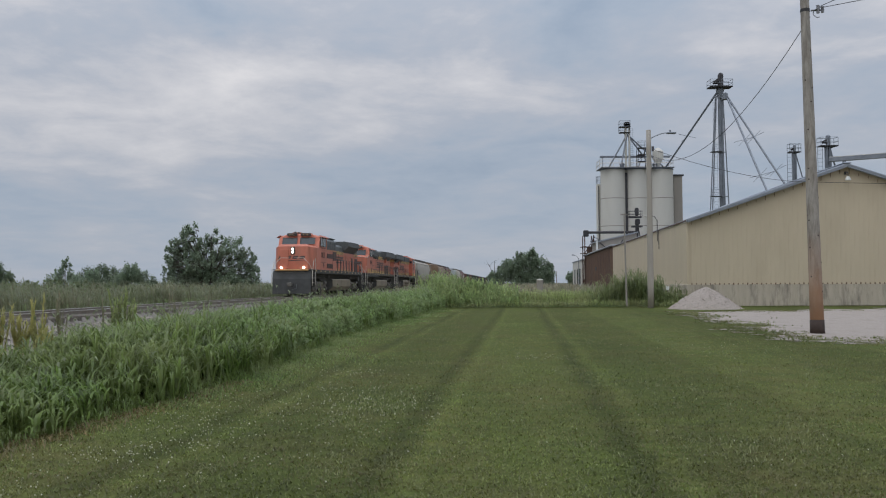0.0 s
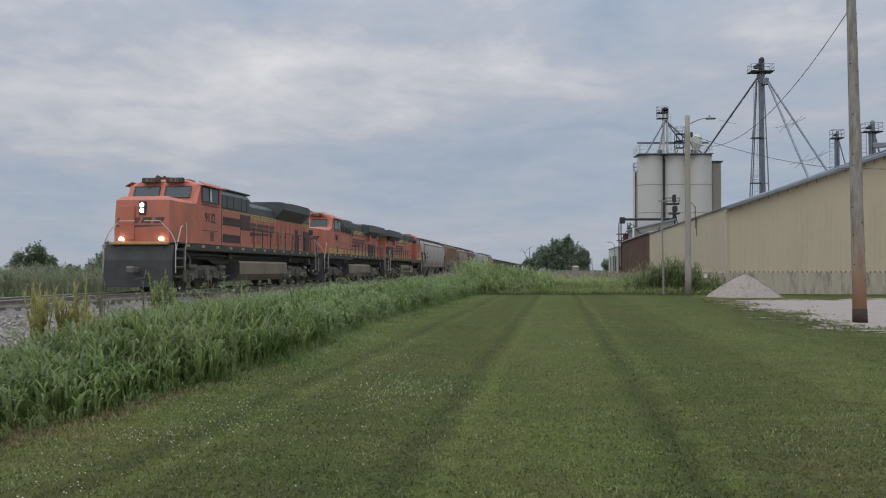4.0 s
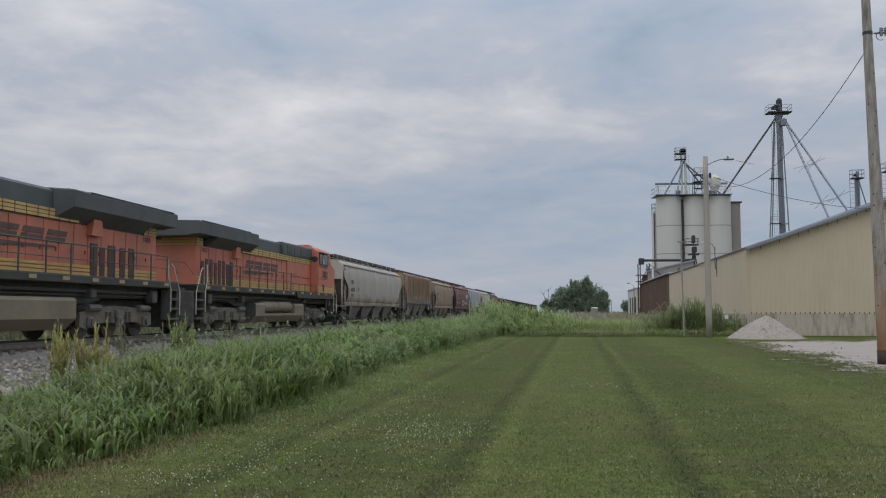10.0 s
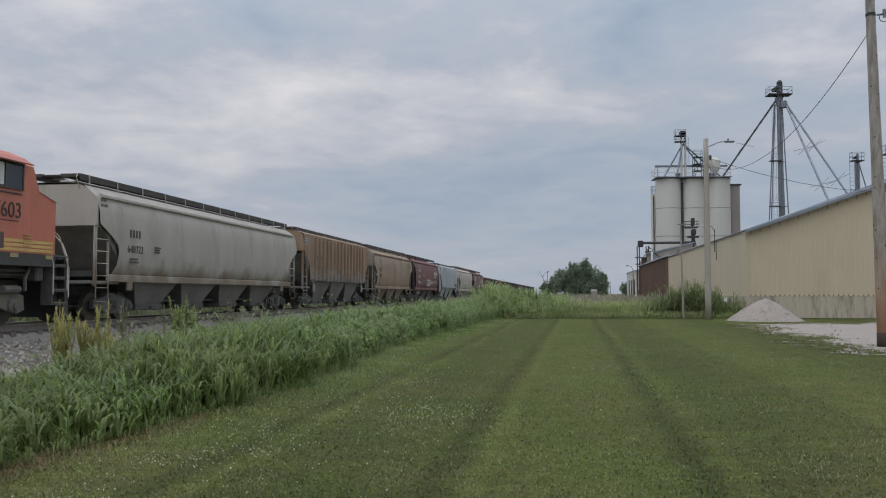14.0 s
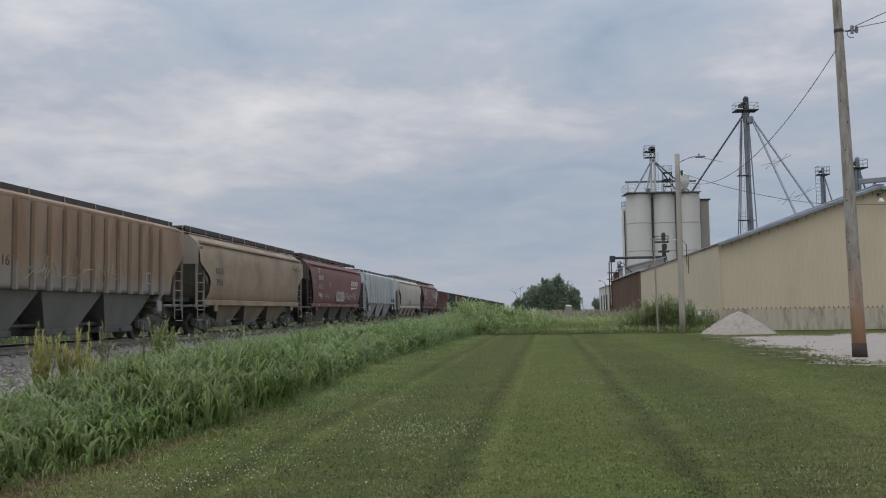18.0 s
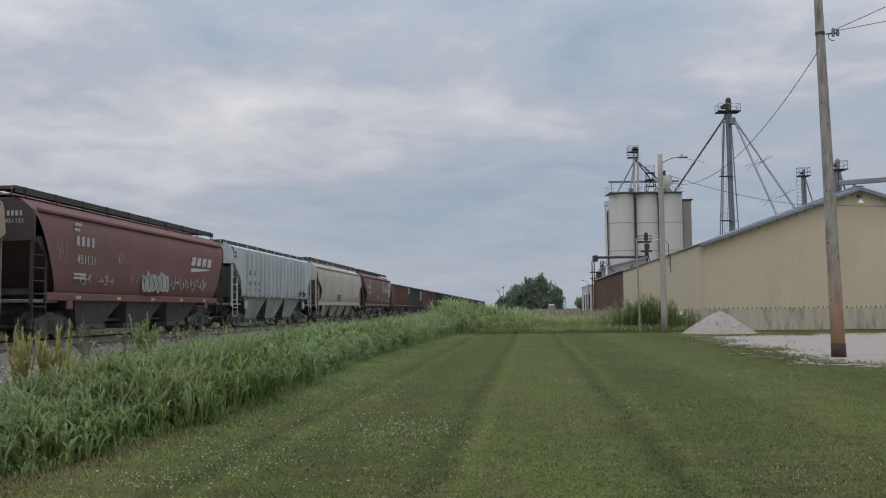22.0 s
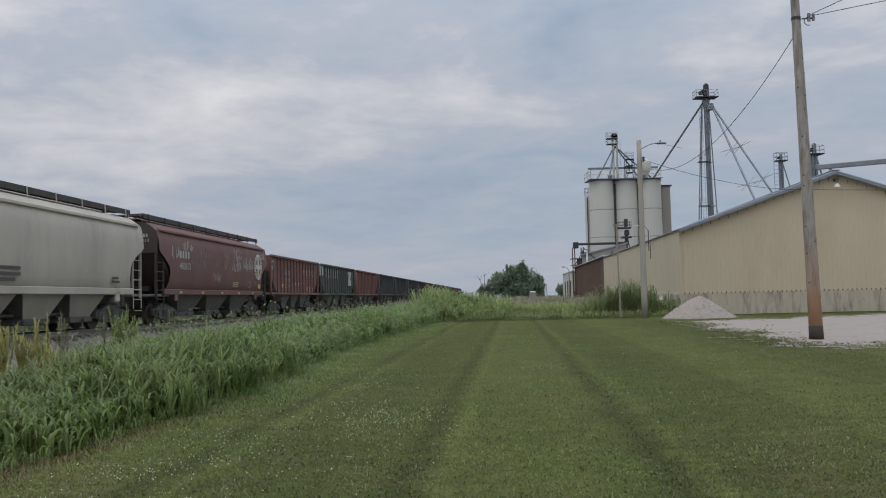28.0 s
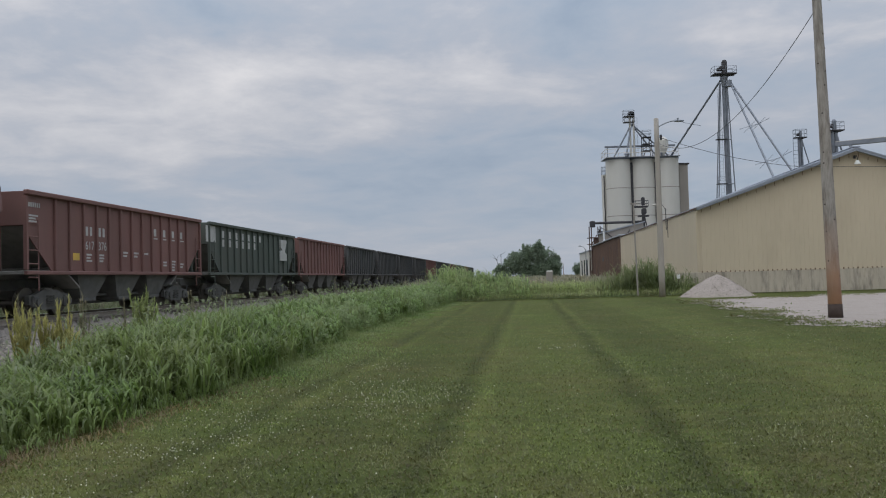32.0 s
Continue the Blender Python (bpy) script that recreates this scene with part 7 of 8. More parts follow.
        for g0, g1, z0, z1 in gs:
            gr = part("grille", Shape().box(((g0 + g1) / 2, sg * (hy + 0.035), (z0 + z1) / 2), (g1 - g0, 0.03, z1 - z0)), M_GRILLE, lo)
            s = Shape()
            for k in range(10):
                s.box(((g0 + g1) / 2, sg * (hy + 0.055), z0 + (k + 0.5) * (z1 - z0) / 10), (g1 - g0 - 0.04, 0.02, 0.03))
            part("louvres", s, M_GRILLE, gr)
        if emd:
            for a, b, z0, z1 in ((5.58, 7.72, 2.88, 3.24), (5.58, 7.72, 2.10, 2.46), (7.84, 9.06, 2.76, 3.46)):
                g = part("grille", Shape().box(((a + b) / 2, sg * 1.51, (z0 + z1) / 2), (b - a, 0.03, z1 - z0)), M_GRILLE, lo)
                s = Shape()
                for k in range(6):
                    s.box(((a + b) / 2, sg * 1.53, z0 + (k + 0.5) * (z1 - z0) / 6), (b - a - 0.06, 0.02, 0.025))
                part("louvres", s, M_GRILLE, g)
            for x in (5.42, 7.78):
                part("panel_seam", Shape().box((x, sg * 1.505, 2.75), (0.03, 0.014, 1.55)), M_LOGO_DARK, lo)
            part("cabinet_stripe", Shape().box((7.2, sg * 1.505, 3.53), (3.7, 0.014, 0.05)), M_FADEY, lo)
        else:
            for a, b, z in ((5.2, 6.6, 2.78), (6.9, 8.6, 2.80)):
                part("panel_line", Shape().box(((a + b) / 2, sg * 1.075, z), (b - a, 0.02, 0.035)), M_LOGO_DARK, lo)
            # black sheet paints the shade beneath the overhanging radiator
            part("radiator_mesh", Shape().box((17.9, sg * 1.12, 3.72), (3.0, 0.03, 0.42), rx=sg * -0.9), M_NUMBER, lo, "black panel for the shade under the radiator")
            part("radiator_fairing", Shape().prism([(16.2, 3.25), (16.9, 3.25), (16.75, 3.85), (16.35, 3.85)], "y", min(sg * 0.98, sg * 1.22), max(sg * 0.98, sg * 1.22)), M_ORANGE, lo)
            lettering("end_number", number, 0.3, M_LOGO_DARK, lo, B - 0.75, sg * (hy + 0.028), 3.32, side=sg)
            if sg < 0:
                part("roof_pipe", Shape().path([(5.0, sg * 1.46, 4.02), (9.7, sg * 1.46, 3.98), (10.0, sg * 1.3, 3.9), (10.5, sg * 1.08, 3.35)], 0.03), M_LBLACK, lo)
            for k in (5.1, 6.9, 8.1, 9.2) if sg < 0 else ():
                part("pipe_hanger", Shape().bar((k, sg * 1.46, 4.0), (k, sg * 1.12, 4.2), 0.022, n=5).box((k, sg * 1.2, 3.74), (0.12, 0.3, 0.34), bev=0.03).bar((k, sg * 1.3, 3.85), (k, sg * 1.46, 4.0), 0.02, n=5), M_LBLACK, lo)
            part("low_rail", Shape().bar((5.1, sg * 1.46, 2.36), (9.5, sg * 1.46, 2.36), 0.018, n=5), M_LBLACK, lo)
            for k in range(5):
                part("handrail_post", Shape().bar((5.2 + k * 1.05, sg * 1.46, DK), (5.2 + k * 1.05, sg * 1.46, 2.36), 0.016, n=5), M_LBLACK, lo)
        # handrails: posts and rails along the walkway
        px = [9.78 + i * (B - 9.78) / 9 for i in range(10)]
        for x in px:
            part("handrail_post", Shape().bar((x, sg * 1.47, DK), (x, sg * 1.47, 2.86), 0.028, n=6), M_LBLACK, lo)
        for x0, x1 in ((px[0], px[3]), (px[4], px[9])) if emd else ((px[0] - 0.9, px[9]),):
            part("handrail", Shape().bar((x0, sg * 1.47, 2.86), (x1, sg * 1.47, 2.86), 0.024, n=6), M_LBLACK, lo)
        if not emd:
            part("lower_rail", Shape().bar((px[0], sg * 1.47, 2.42), (px[-1], sg * 1.47, 2.42), 0.015, n=6), M_LBLACK, lo)
        # stepwells with grab irons at both ends
        for x0, dx in ((0.78, 1), (L - 0.78, -1)):
            st = part("stepwell", Shape().box((x0 + dx * 0.35, sg * 1.32, 0.95), (0.75, 0.34, 0.06)).box((x0 + dx * 0.35, sg * 1.32, 0.58), (0.75, 0.34, 0.06)).box((x0 + dx * 0.35, sg * 1.32, 1.30), (0.75, 0.34, 0.06)).box((x0 + dx * 0.35, sg * 1.32, 1.65), (0.75, 0.34, 0.06)).box((x0 + dx * 0.72, sg * 1.32, 1.12), (0.05, 0.34, 1.15)).box((x0 + dx * 0.35, sg * 1.16, 1.12), (0.75, 0.03, 1.15)), M_GRIME, lo)
            for zs in (0.62, 0.99, 1.34, 1.69):
                part("step_edge", Shape().box((x0 + dx * 0.35, sg * 1.5, zs), (0.66, 0.02, 0.03)), M_BOGIE, st, "worn step edge")
            part("grab_iron", Shape().path([(x0 - dx * 0.06, sg * 1.5, 0.75), (x0 - dx * 0.06, sg * 1.5, 1.6), (x0 + dx * 0.42, sg * 1.48, 2.5), (x0 + dx * 0.62, sg * 1.46, 2.62)], 0.019), M_RAILING, st, "pale grab iron")
            part("grab_iron", Shape().path([(x0 + dx * 0.74, sg * 1.53, 0.85), (x0 + dx * 0.74, sg * 1.53, 1.65), (x0 + dx * 0.92, sg * 1.52, 2.1), (x0 + dx * 0.92, sg * 1.5, 2.75)], 0.019), M_RAILING, st, "pale grab iron")
        part("end_handrail", Shape().path([(0.72, sg * 0.2, 2.78), (0.72, sg * 0.85, 2.78), (0.74, sg * 1.3, 2.3), (0.76, sg * 1.48, 1.9), (0.76, sg * 1.48, 0.95)], 0.019), M_RAILING, lo, "pale front handrail")
        part("end_handrail", Shape().path([(L - 0.72, sg * 0.35, DK), (L - 0.72, sg * 0.35, 2.85), (L - 0.72, sg * 1.0, 2.8), (L - 0.72, sg * 1.4, 2.3)], 0.022), M_LBLACK, lo)
        if sg < 0:
            emblem(lo, 10.35 if emd else 10.6, -hy - 0.037, 2.86 if emd else 2.90, 3.95 if emd else 4.6, 0.36, M_LOGO_DARK)
        else:
            o = emblem(lo, 0, 0, 0, 3.95 if emd else 4.6, 0.36, M_LOGO_DARK)
            o.matrix_basis = Matrix.Translation((14.3 if emd else 15.2, hy + 0.037, 2.86 if emd else 2.92)) @ Matrix.Rotation(math.pi, 4, "Z")
    # emblem across the nose, bent round its corners
    plan = [(0.0, 0.95), (1.12, 0.96), (1.24, 1.11), (1.54, 2.0)] if emd else [(0.0, 0.955), (0.62, 0.96), (0.95, 1.04), (1.54, 1.5)]

    def skin(y):
        for (u, p), (v, q) in zip(plan[:-1], plan[1:]):
            if abs(y) <= v:
                return p + (q - p) * (abs(y) - u) / (v - u)
        return plan[-1][1]
    s = Shape()
    box_faces = [(3, 2, 1, 0), (4, 5, 6, 7), (0, 1, 5, 4), (1, 2, 6, 5), (2, 3, 7, 6), (3, 0, 4, 7)]
    y1 = 1.08 if emd else 1.25
    step = 2 * y1 / 4.2
    for i in range(4):
        for d0, d1 in ((0.0, 0.36), (0.36, 0.72)):
            ys = [y1 - (i + d0) * step, y1 - (i + d1) * step, y1 - (i + d1 + 0.18) * step, y1 - (i + d0 + 0.18) * step]
            zs = [v - 0.15 if emd else v for v in (2.86, 2.86, 3.08, 3.08)]
            s.add([(skin(y) - k, y, z) for k in (0.015, -0.05) for y, z in zip(ys, zs)], box_faces)
    for i in range(6):
        zw = 2.49 if emd else 2.64
        ya, yb = y1 - i * y1 / 3.2, y1 - (i + 1) * y1 / 3.2
        s.add([(skin(y) - k, y, z) for k in (0.015, -0.05) for y, z in ((ya, zw + 0.02 * i), (yb, zw + 0.02 + 0.02 * i), (yb, zw + 0.14), (ya, zw + 0.14))], box_faces)
    part("nose_emblem", s, M_LOGO_DARK, lo, "dark emblem on the nose")
    # hood end with wrapped bands
    he = part("hood_end", Shape().prism([(-hy + 0.01, DK), (hy - 0.01, DK), (hy - 0.01, 4.2), (-hy + 0.01, 4.2)], "x", B - 0.02, B + 0.03), M_ORANGE, lo, "orange rear end of the hood")
    for f, zh in ((0.17, 0.24), (0.50, 0.27), (0.84, 0.22)):
        part("yellow_band", Shape().box((B + 0.035, 0, HB + f * (HT - HB)), (0.014, 2 * hy - 0.1, zh * (HT - HB))), M_YELLOW, he)
    part("end_cap", Shape().box((B + 0.035, 0, HT + 0.22), (0.014, 2 * hy - 0.06, 0.38)), M_LGREEN, he)
    part("end_lamp", Shape().box((B + 0.06, -0.62, HT + 0.02), (0.08, 0.24, 0.2), bev=0.03), M_STEEL, he)
    # fuel tank
    tk = [(-1.50, 0.66), (-1.15, 0.34), (1.15, 0.34), (1.50, 0.66), (1.50, 1.18), (1.42, 1.28), (-1.42, 1.28), (-1.50, 1.18)]
    ta, tb = (7.76, 15.1) if emd else (7.6, 15.0)
    if emd:
        ft_ = part("fuel_tank", Shape().prism(tk, "x", ta, tb), M_TANK, lo, "dusty tan fuel tank")
        part("tank_seam", Shape().prism([(u * 1.008, w) for u, w in tk], "x", (ta + tb) / 2 - 0.03, (ta + tb) / 2 + 0.03), M_TANK, ft_)
    else:
        notch = [(-1.50, 0.66), (-1.15, 0.34), (1.15, 0.34), (1.50, 0.66), (1.50, 0.78), (0.86, 0.80), (0.86, 1.28), (-1.42, 1.28), (-1.50, 1.18)]
        ft_ = part("fuel_tank", Shape().prism(tk, "x", ta, 9.2).prism(notch, "x", 9.2, 13.75).prism(tk, "x", 13.75, tb), M_TANK, lo, "dusty tan fuel tank with a notch for the air reservoirs")
        for x0, x1 in ((9.35, 11.5), (11.65, 13.65)):
            part("air_reservoir", Shape().bar((x0, 1.2, 1.1), (x0 + 0.12, 1.2, 1.1), 0.2, 0.27, 14).bar((x0 + 0.12, 1.2, 1.1), (x1 - 0.12, 1.2, 1.1), 0.27, 0.27, 14).bar((x1 - 0.12, 1.2, 1.1), (x1, 1.2, 1.1), 0.27, 0.2, 14), M_TANK, ft_, "dusty cylindrical air reservoir", smooth=False)
        part("tank_seam", Shape().box((11.3, -1.5, 0.92), (0.05, 0.02, 0.5)), M_UNDER, ft_)
    # thin dark plates put shade and grime on the tank's end faces
    for x0, x1 in ((ta - 0.012, ta), (tb, tb + 0.012)):
        part("tank_end", Shape().prism([(u * 0.985, 0.81 + (w - 0.81) * 0.97) for u, w in tk], "x", x0, x1), M_GRIME, ft_, "dark plate for the shaded, grimy tank end")
    # pilots
    part("pilot", Shape().prism([(0.72, 0.18), (0.55, 0.20), (0.62, 1.25), (0.80, 1.85)], "y", -1.4, 1.4), M_PILOT, lo, "black pilot plough")
    part("anticlimber", Shape().box((0.78, 0, 1.9), (0.36, 2.4, 0.12), bev=0.03), M_FADEY if emd else M_LBLACK, lo, "worn yellow front walkway edge" if emd else "black front walkway edge")
    part("rear_pilot", Shape().box((L - 0.72, 0, 0.98), (0.1, 2.8, 1.4), bev=0.03), M_GRIME, lo)
    coupler(lo, L)
    bogie(lo, 4.55, (-1.75, 0, 1.75), 0.53, True, roll)
    bogie(lo, L - 4.55, (-1.75, 0, 1.75), 0.53, True, roll)
    return lo


M_GRIME = mat("black_grimy_gear", (0.105, 0.10, 0.09), 0.8, var=0.3, scale=3.0, dirt=(0.10, 0.09, 0.08), dscale=1.2, damt=0.5)
M_GREYPANEL = mat("dusty_grey_green_panel", (0.095, 0.103, 0.10), 0.55, var=0.2, scale=1.5, dirt=(0.09, 0.09, 0.085), damt=0.5)
M_LABEL_PALE = mat("faded_white_band_paint", (0.46, 0.42, 0.34), 0.65, var=0.25, scale=3)
M_PALEREF = mat("dusty_pale_reflector", (0.42, 0.30, 0.17), 0.6, var=0.2)
M_FADEY = mat("faded_yellow_stripe", (0.55, 0.33, 0.13), 0.6, var=0.15, scale=1.5, dirt=(0.36, 0.13, 0.08), damt=0.75, dlow=0.45)
M_GRILLE = mat("brown_black_grille", (0.125, 0.082, 0.075), 0.7, var=0.2, scale=2)
M_PILOT = mat("black_pilot_paint", (0.06, 0.06, 0.058), 0.7, var=0.3, scale=2)
M_ROSE_SHADE = mat("faded_pink_sunshade_paint", (0.45, 0.16, 0.12), 0.6, var=0.15)
M_ORANGE_DULL = mat("dull_orange_roof_paint", (0.33, 0.085, 0.045), 0.6, var=0.2)


# ------------------------------------------------ hopper cars
def covered_hopper(label, L, m, ribs=0, roll=True, chute=None, straight=False, ends=None, low=0.0, seam=None):
    """Covered hopper. ribs: 0 for smooth bulging sides, or the number of posts on a side."""
    c = thing("covered_hopper", Matrix(), label, "hopper car", "hopper cars of the train")
    chute = chute or m
    ends = ends or m
    up, lip = (-0.085, 0.08) if ribs else (-0.07, -0.16)   # heights of the walkway and of the eaves
    up, lip = up + low, lip + low
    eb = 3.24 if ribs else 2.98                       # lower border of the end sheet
    E = 0.72                                          # end of the roof behind the coupler
    z0, z1 = 1.62 if ribs else 1.42, 4.12
    # bulging body: cross-sections along the car; the ends lean in towards the bottom
    if ribs:
        sec = [(1.50, z0), (1.53, 1.75), (1.53, 2.5), (1.53, 3.3), (1.53, 4.06 + low), (1.50, z1 + lip), (1.15, 4.36 + low), (0.5, 4.46 + low)]
    else:
        sec = [(1.40, z0), (1.48, 1.55), (1.54, 1.8), (1.585, 2.2), (1.595, 2.45), (1.60, 2.7), (1.60, 2.92), (1.60, 3.05), (1.575, 3.4), (1.53, 3.66), (1.45, 4.0 + lip), (1.36, 4.12 + lip), (1.22, 4.27 + lip), (1.0, 4.42 + lip), (0.5, 4.51 + lip)]
    def ring(x_of):
        left = [(x_of(z), -y, z) for y, z in sec]
        right = [(x_of(z), y, z) for y, z in reversed(sec)]
        return left + right
    def xa(z):          # where the slope sheet meets the side
        if straight:
            return E + 0.06 + 1.15 * max(0.0, min(1.0, (3.95 - z) / 2.4))
        if ribs:
            return E + 0.06 + 1.05 * max(0.0, min(1.0, (3.3 - z) / 0.8)) + 0.2 * max(0.0, min(1.0, (2.5 - z) / 0.9))
        k = [(1.0, 0.95), (1.45, 0.95), (1.7, 1.15), (2.05, 1.3), (2.45, 1.15), (2.7, 0.75), (2.92, 0.28), (3.05, 0.06), (5.0, 0.06)]
        for (p, u), (q, w) in zip(k[:-1], k[1:]):
            if z <= q:
                return E + u + (w - u) * (z - p) / (q - p)
        return E
    rings = [ring(xa), ring(lambda z: max(xa(z), 3.0)), ring(lambda z: min(L - xa(z), L - 3.0)), ring(lambda z: L - xa(z))]
    part("body", Shape().loft(rings, cap=False), m, c, smooth=True)
    # roof lip
    for sg in (-1, 1):
        part("roof_lip", Shape().prism([(sg * 1.44, 4.02 + lip), (sg * 1.53, 4.05 + lip), (sg * 1.52, 4.13 + lip), (sg * 1.40, 4.17 + lip)], "x", E + 0.3, L - E - 0.3), m, c)
        if not ribs:
            part("side_sill", Shape().box((L / 2, sg * 1.45, 1.36), (L - 2 * E - 1.6, 0.12, 0.24), bev=0.02), m, c)
        # side posts
        if ribs:
            for i in range(ribs):
                x = 2.9 + i * (L - 5.8) / (ribs - 1)
                part("side_post", Shape().prism([(x - 0.07, -0.0), (x + 0.07, -0.0), (x + 0.05, -0.10), (x - 0.05, -0.10)], "z", 1.60, 4.02 + lip).moved(Matrix.Translation((0, sg * 1.525, 0)) @ Matrix.Diagonal((1, -sg, 1, 1)) @ Matrix.Diagonal((1, -1, 1, 1)) if sg > 0 else Matrix.Translation((0, -1.525, 0))), m, c)
    if ribs:
        # flat strips paint the dirt and shade along both sides of each post
        seams = Shape()
        for i in range(ribs):
            x = 2.9 + i * (L - 5.8) / (ribs - 1)
            for k in (-0.115, 0.115):
                seams.box((x + k, -1.5315, 2.86 + low / 2), (0.07, 0.006, 2.38 + low)).box((x + k, 1.5315, 2.86 + low / 2), (0.07, 0.006, 2.38 + low))
        tagged(part("panel_seams", seams, seam or C_SEAMSHADE, c, "strips for dirt and shade beside the side posts"), kind="stuff")
    # end sheets: bright upper end panel, dark slope below, posts and ladders
    for x0, dx in ((E, 1), (L - E, -1)):
        part("end_sheet", Shape().prism([(-1.52, eb), (1.52, eb), (1.52, 3.66), (1.46, 4.06 + lip), (1.2, 4.25 + lip * 0.8), (0.9, 4.43 + min(0, lip)), (-0.9, 4.43 + min(0, lip)), (-1.2, 4.25 + lip * 0.8), (-1.46, 4.06 + lip), (-1.52, 3.66)], "x", x0, x0 + dx * 0.10), ends, c)
        part("slope_sheet", Shape().add([(x0 + dx * 0.12, -1.5, 3.1), (x0 + dx * 0.12, 1.5, 3.1), (x0 + dx * 2.1, 1.46, 1.35), (x0 + dx * 2.1, -1.46, 1.35), (x0 + dx * 0.5, -1.5, 3.15), (x0 + dx * 0.5, 1.5, 3.15), (x0 + dx * 2.4, 1.46, 1.35), (x0 + dx * 2.4, -1.46, 1.35)], [(0, 1, 2, 3), (7, 6, 5, 4), (0, 3, 7, 4), (2, 1, 5, 6)]), C_OXSHADE if ends is C_OXSHADE else M_RECESS, c, "dark slope sheet")
        part("end_platform", Shape().box((x0 + dx * 0.75, 0, 1.22), (1.7, 2.8, 0.10), bev=0.02), M_RECESS, c)
        part("centre_sill", Shape().box((x0 + dx * 1.0, 0, 0.98), (2.6, 0.4, 0.35), bev=0.03), M_CARGEAR, c)
        for sg in (-1, 1):
            part("jacking_pad", Shape().box((x0 + dx * 2.15, sg * 1.46, 1.18), (0.34, 0.10, 0.42), bev=0.03), m, c)
        for sg in (-1, 1):
            part("corner_post", Shape().box((x0 + dx * 0.06, sg * 1.42, 2.35), (0.07, 0.07, 2.5), bev=0.01).box((x0 + dx * 0.78, sg * 1.44, 2.05), (0.05, 0.06, 1.7), bev=0.01), ends, c)
            ld = Shape()
            for k in range(6):
                ld.bar((x0 + dx * 0.06, sg * 1.48, 1.05 + k * 0.38), (x0 + dx * 0.78, sg * 1.48, 1.05 + k * 0.38), 0.018, n=5)
            ld.bar((x0 + dx * 0.06, sg * 1.48, 0.7), (x0 + dx * 0.06, sg * 1.48, 3.3), 0.02, n=5).bar((x0 + dx * 0.78, sg * 1.48, 0.7), (x0 + dx * 0.78, sg * 1.48, 2.9), 0.02, n=5)
            ld.bar((x0 + dx * 0.06, sg * 1.48, 0.62), (x0 + dx * 0.7, sg * 1.48, 0.62), 0.018, n=5)
            part("ladder", ld, ends, c)
        part("brake_wheel", Shape().bar((x0 - dx * 0.12, 0.5, 2.6), (x0 - dx * 0.06, 0.5, 2.6), 0.28, n=16), M_CARGEAR, c) if dx < 0 else None
    # running board with its posts
    rb = part("running_board", Shape().box((L / 2, -0.64, 4.62 + up), (L - 1.3, 0.66, 0.10)).box((L / 2, -0.97, 4.57 + up), (L - 1.3, 0.03, 0.20)).box((L / 2, 0.64, 4.62 + up), (L - 1.3, 0.66, 0.10)).box((0.95, 0, 4.62 + up), (0.55, 1.9, 0.05)).box((L - 0.95, 0, 4.62 + up), (0.55, 1.9, 0.05)), M_RUNB, c, "dark grated running board")
    n = int(L / 1.75)
    bk = None
    for i in range(n):
        x = 1.1 + i * (L - 2.2) / (n - 1)
        if bk is None:
            bk = part("board_bracket", Shape().bar((0, -1.03, 4.30 + lip), (0, -1.0, 4.68 + up), 0.022, n=5), C_END if m is C_TAN else C_OXSHADE if ends is C_OXSHADE else m, rb)
            bk.matrix_basis = Matrix.Translation((x, 0, 0))
        else:
            share("board_bracket", bk, rb, Matrix.Translation((x, 0, 0)))
        share("board_bracket", bk, rb, Matrix.Translation((x, 0, 0)) @ Matrix.Rotation(math.pi, 4, "Z"))
    part("end_grab", Shape().path([(0.75, -0.9, 4.25 + lip), (0.55, -0.9, 4.55 + up), (0.62, -0.9, 4.66 + up), (1.5, -0.9, 4.66 + up)], 0.02), m, rb)
    part("end_grab", Shape().path([(L - 0.75, -0.9, 4.25 + lip), (L - 0.55, -0.9, 4.55 + up), (L - 0.62, -0.9, 4.66 + up), (L - 1.5, -0.9, 4.66 + up)], 0.02), m, rb)
    part("roof_hatch", Shape().box((L / 2, 0, 4.53 + up), (L - 3.0, 0.55, 0.10), bev=0.03), m, c, "long trough hatch cover")
    # discharge hoppers
    nh = 3 if L < 17.9 else 4
    a, b = 3.3, L - 3.3
    w = (b - a) / nh
    for i in range(nh):
        x0, x1 = a + i * w + 0.06, a + (i + 1) * w - 0.06
        xc = (x0 + x1) / 2
        top = [(x0, -1.36, z0 - 0.02), (x1, -1.36, z0 - 0.02), (x1, 1.36, z0 - 0.02), (x0, 1.36, z0 - 0.02)]
        mid = [(x0 + w * 0.24, -0.95, 0.48), (x1 - w * 0.24, -0.95, 0.48), (x1 - w * 0.24, 0.95, 0.48), (x0 + w * 0.24, 0.95, 0.48)]
        h = part("discharge_hopper", Shape().loft([mid, top]), M_CARGEAR, c, "dark sloped discharge chute")
        for sg in (-1, 1):
            part("hopper_side", Shape().add([(x0, sg * 1.37, z0 - 0.02), (x1, sg * 1.37, z0 - 0.02), (x1 - w * 0.24, sg * 0.97, 0.46), (x0 + w * 0.24, sg * 0.97, 0.46), (x0, sg * 1.34, z0 - 0.02), (x1, sg * 1.34, z0 - 0.02), (x1 - w * 0.24, sg * 0.94, 0.46), (x0 + w * 0.24, sg * 0.94, 0.46)], [(0, 1, 2, 3), (7, 6, 5, 4), (0, 3, 7, 4), (1, 5, 6, 2), (3, 2, 6, 7)]), chute, h)
        part("outlet_gate", Shape().box((xc, 0, 0.38), (w * 0.54, 2.1, 0.2), bev=0.03).bar((xc, -1.15, 0.38), (xc, 1.15, 0.38), 0.05), M_CARGEAR, h)
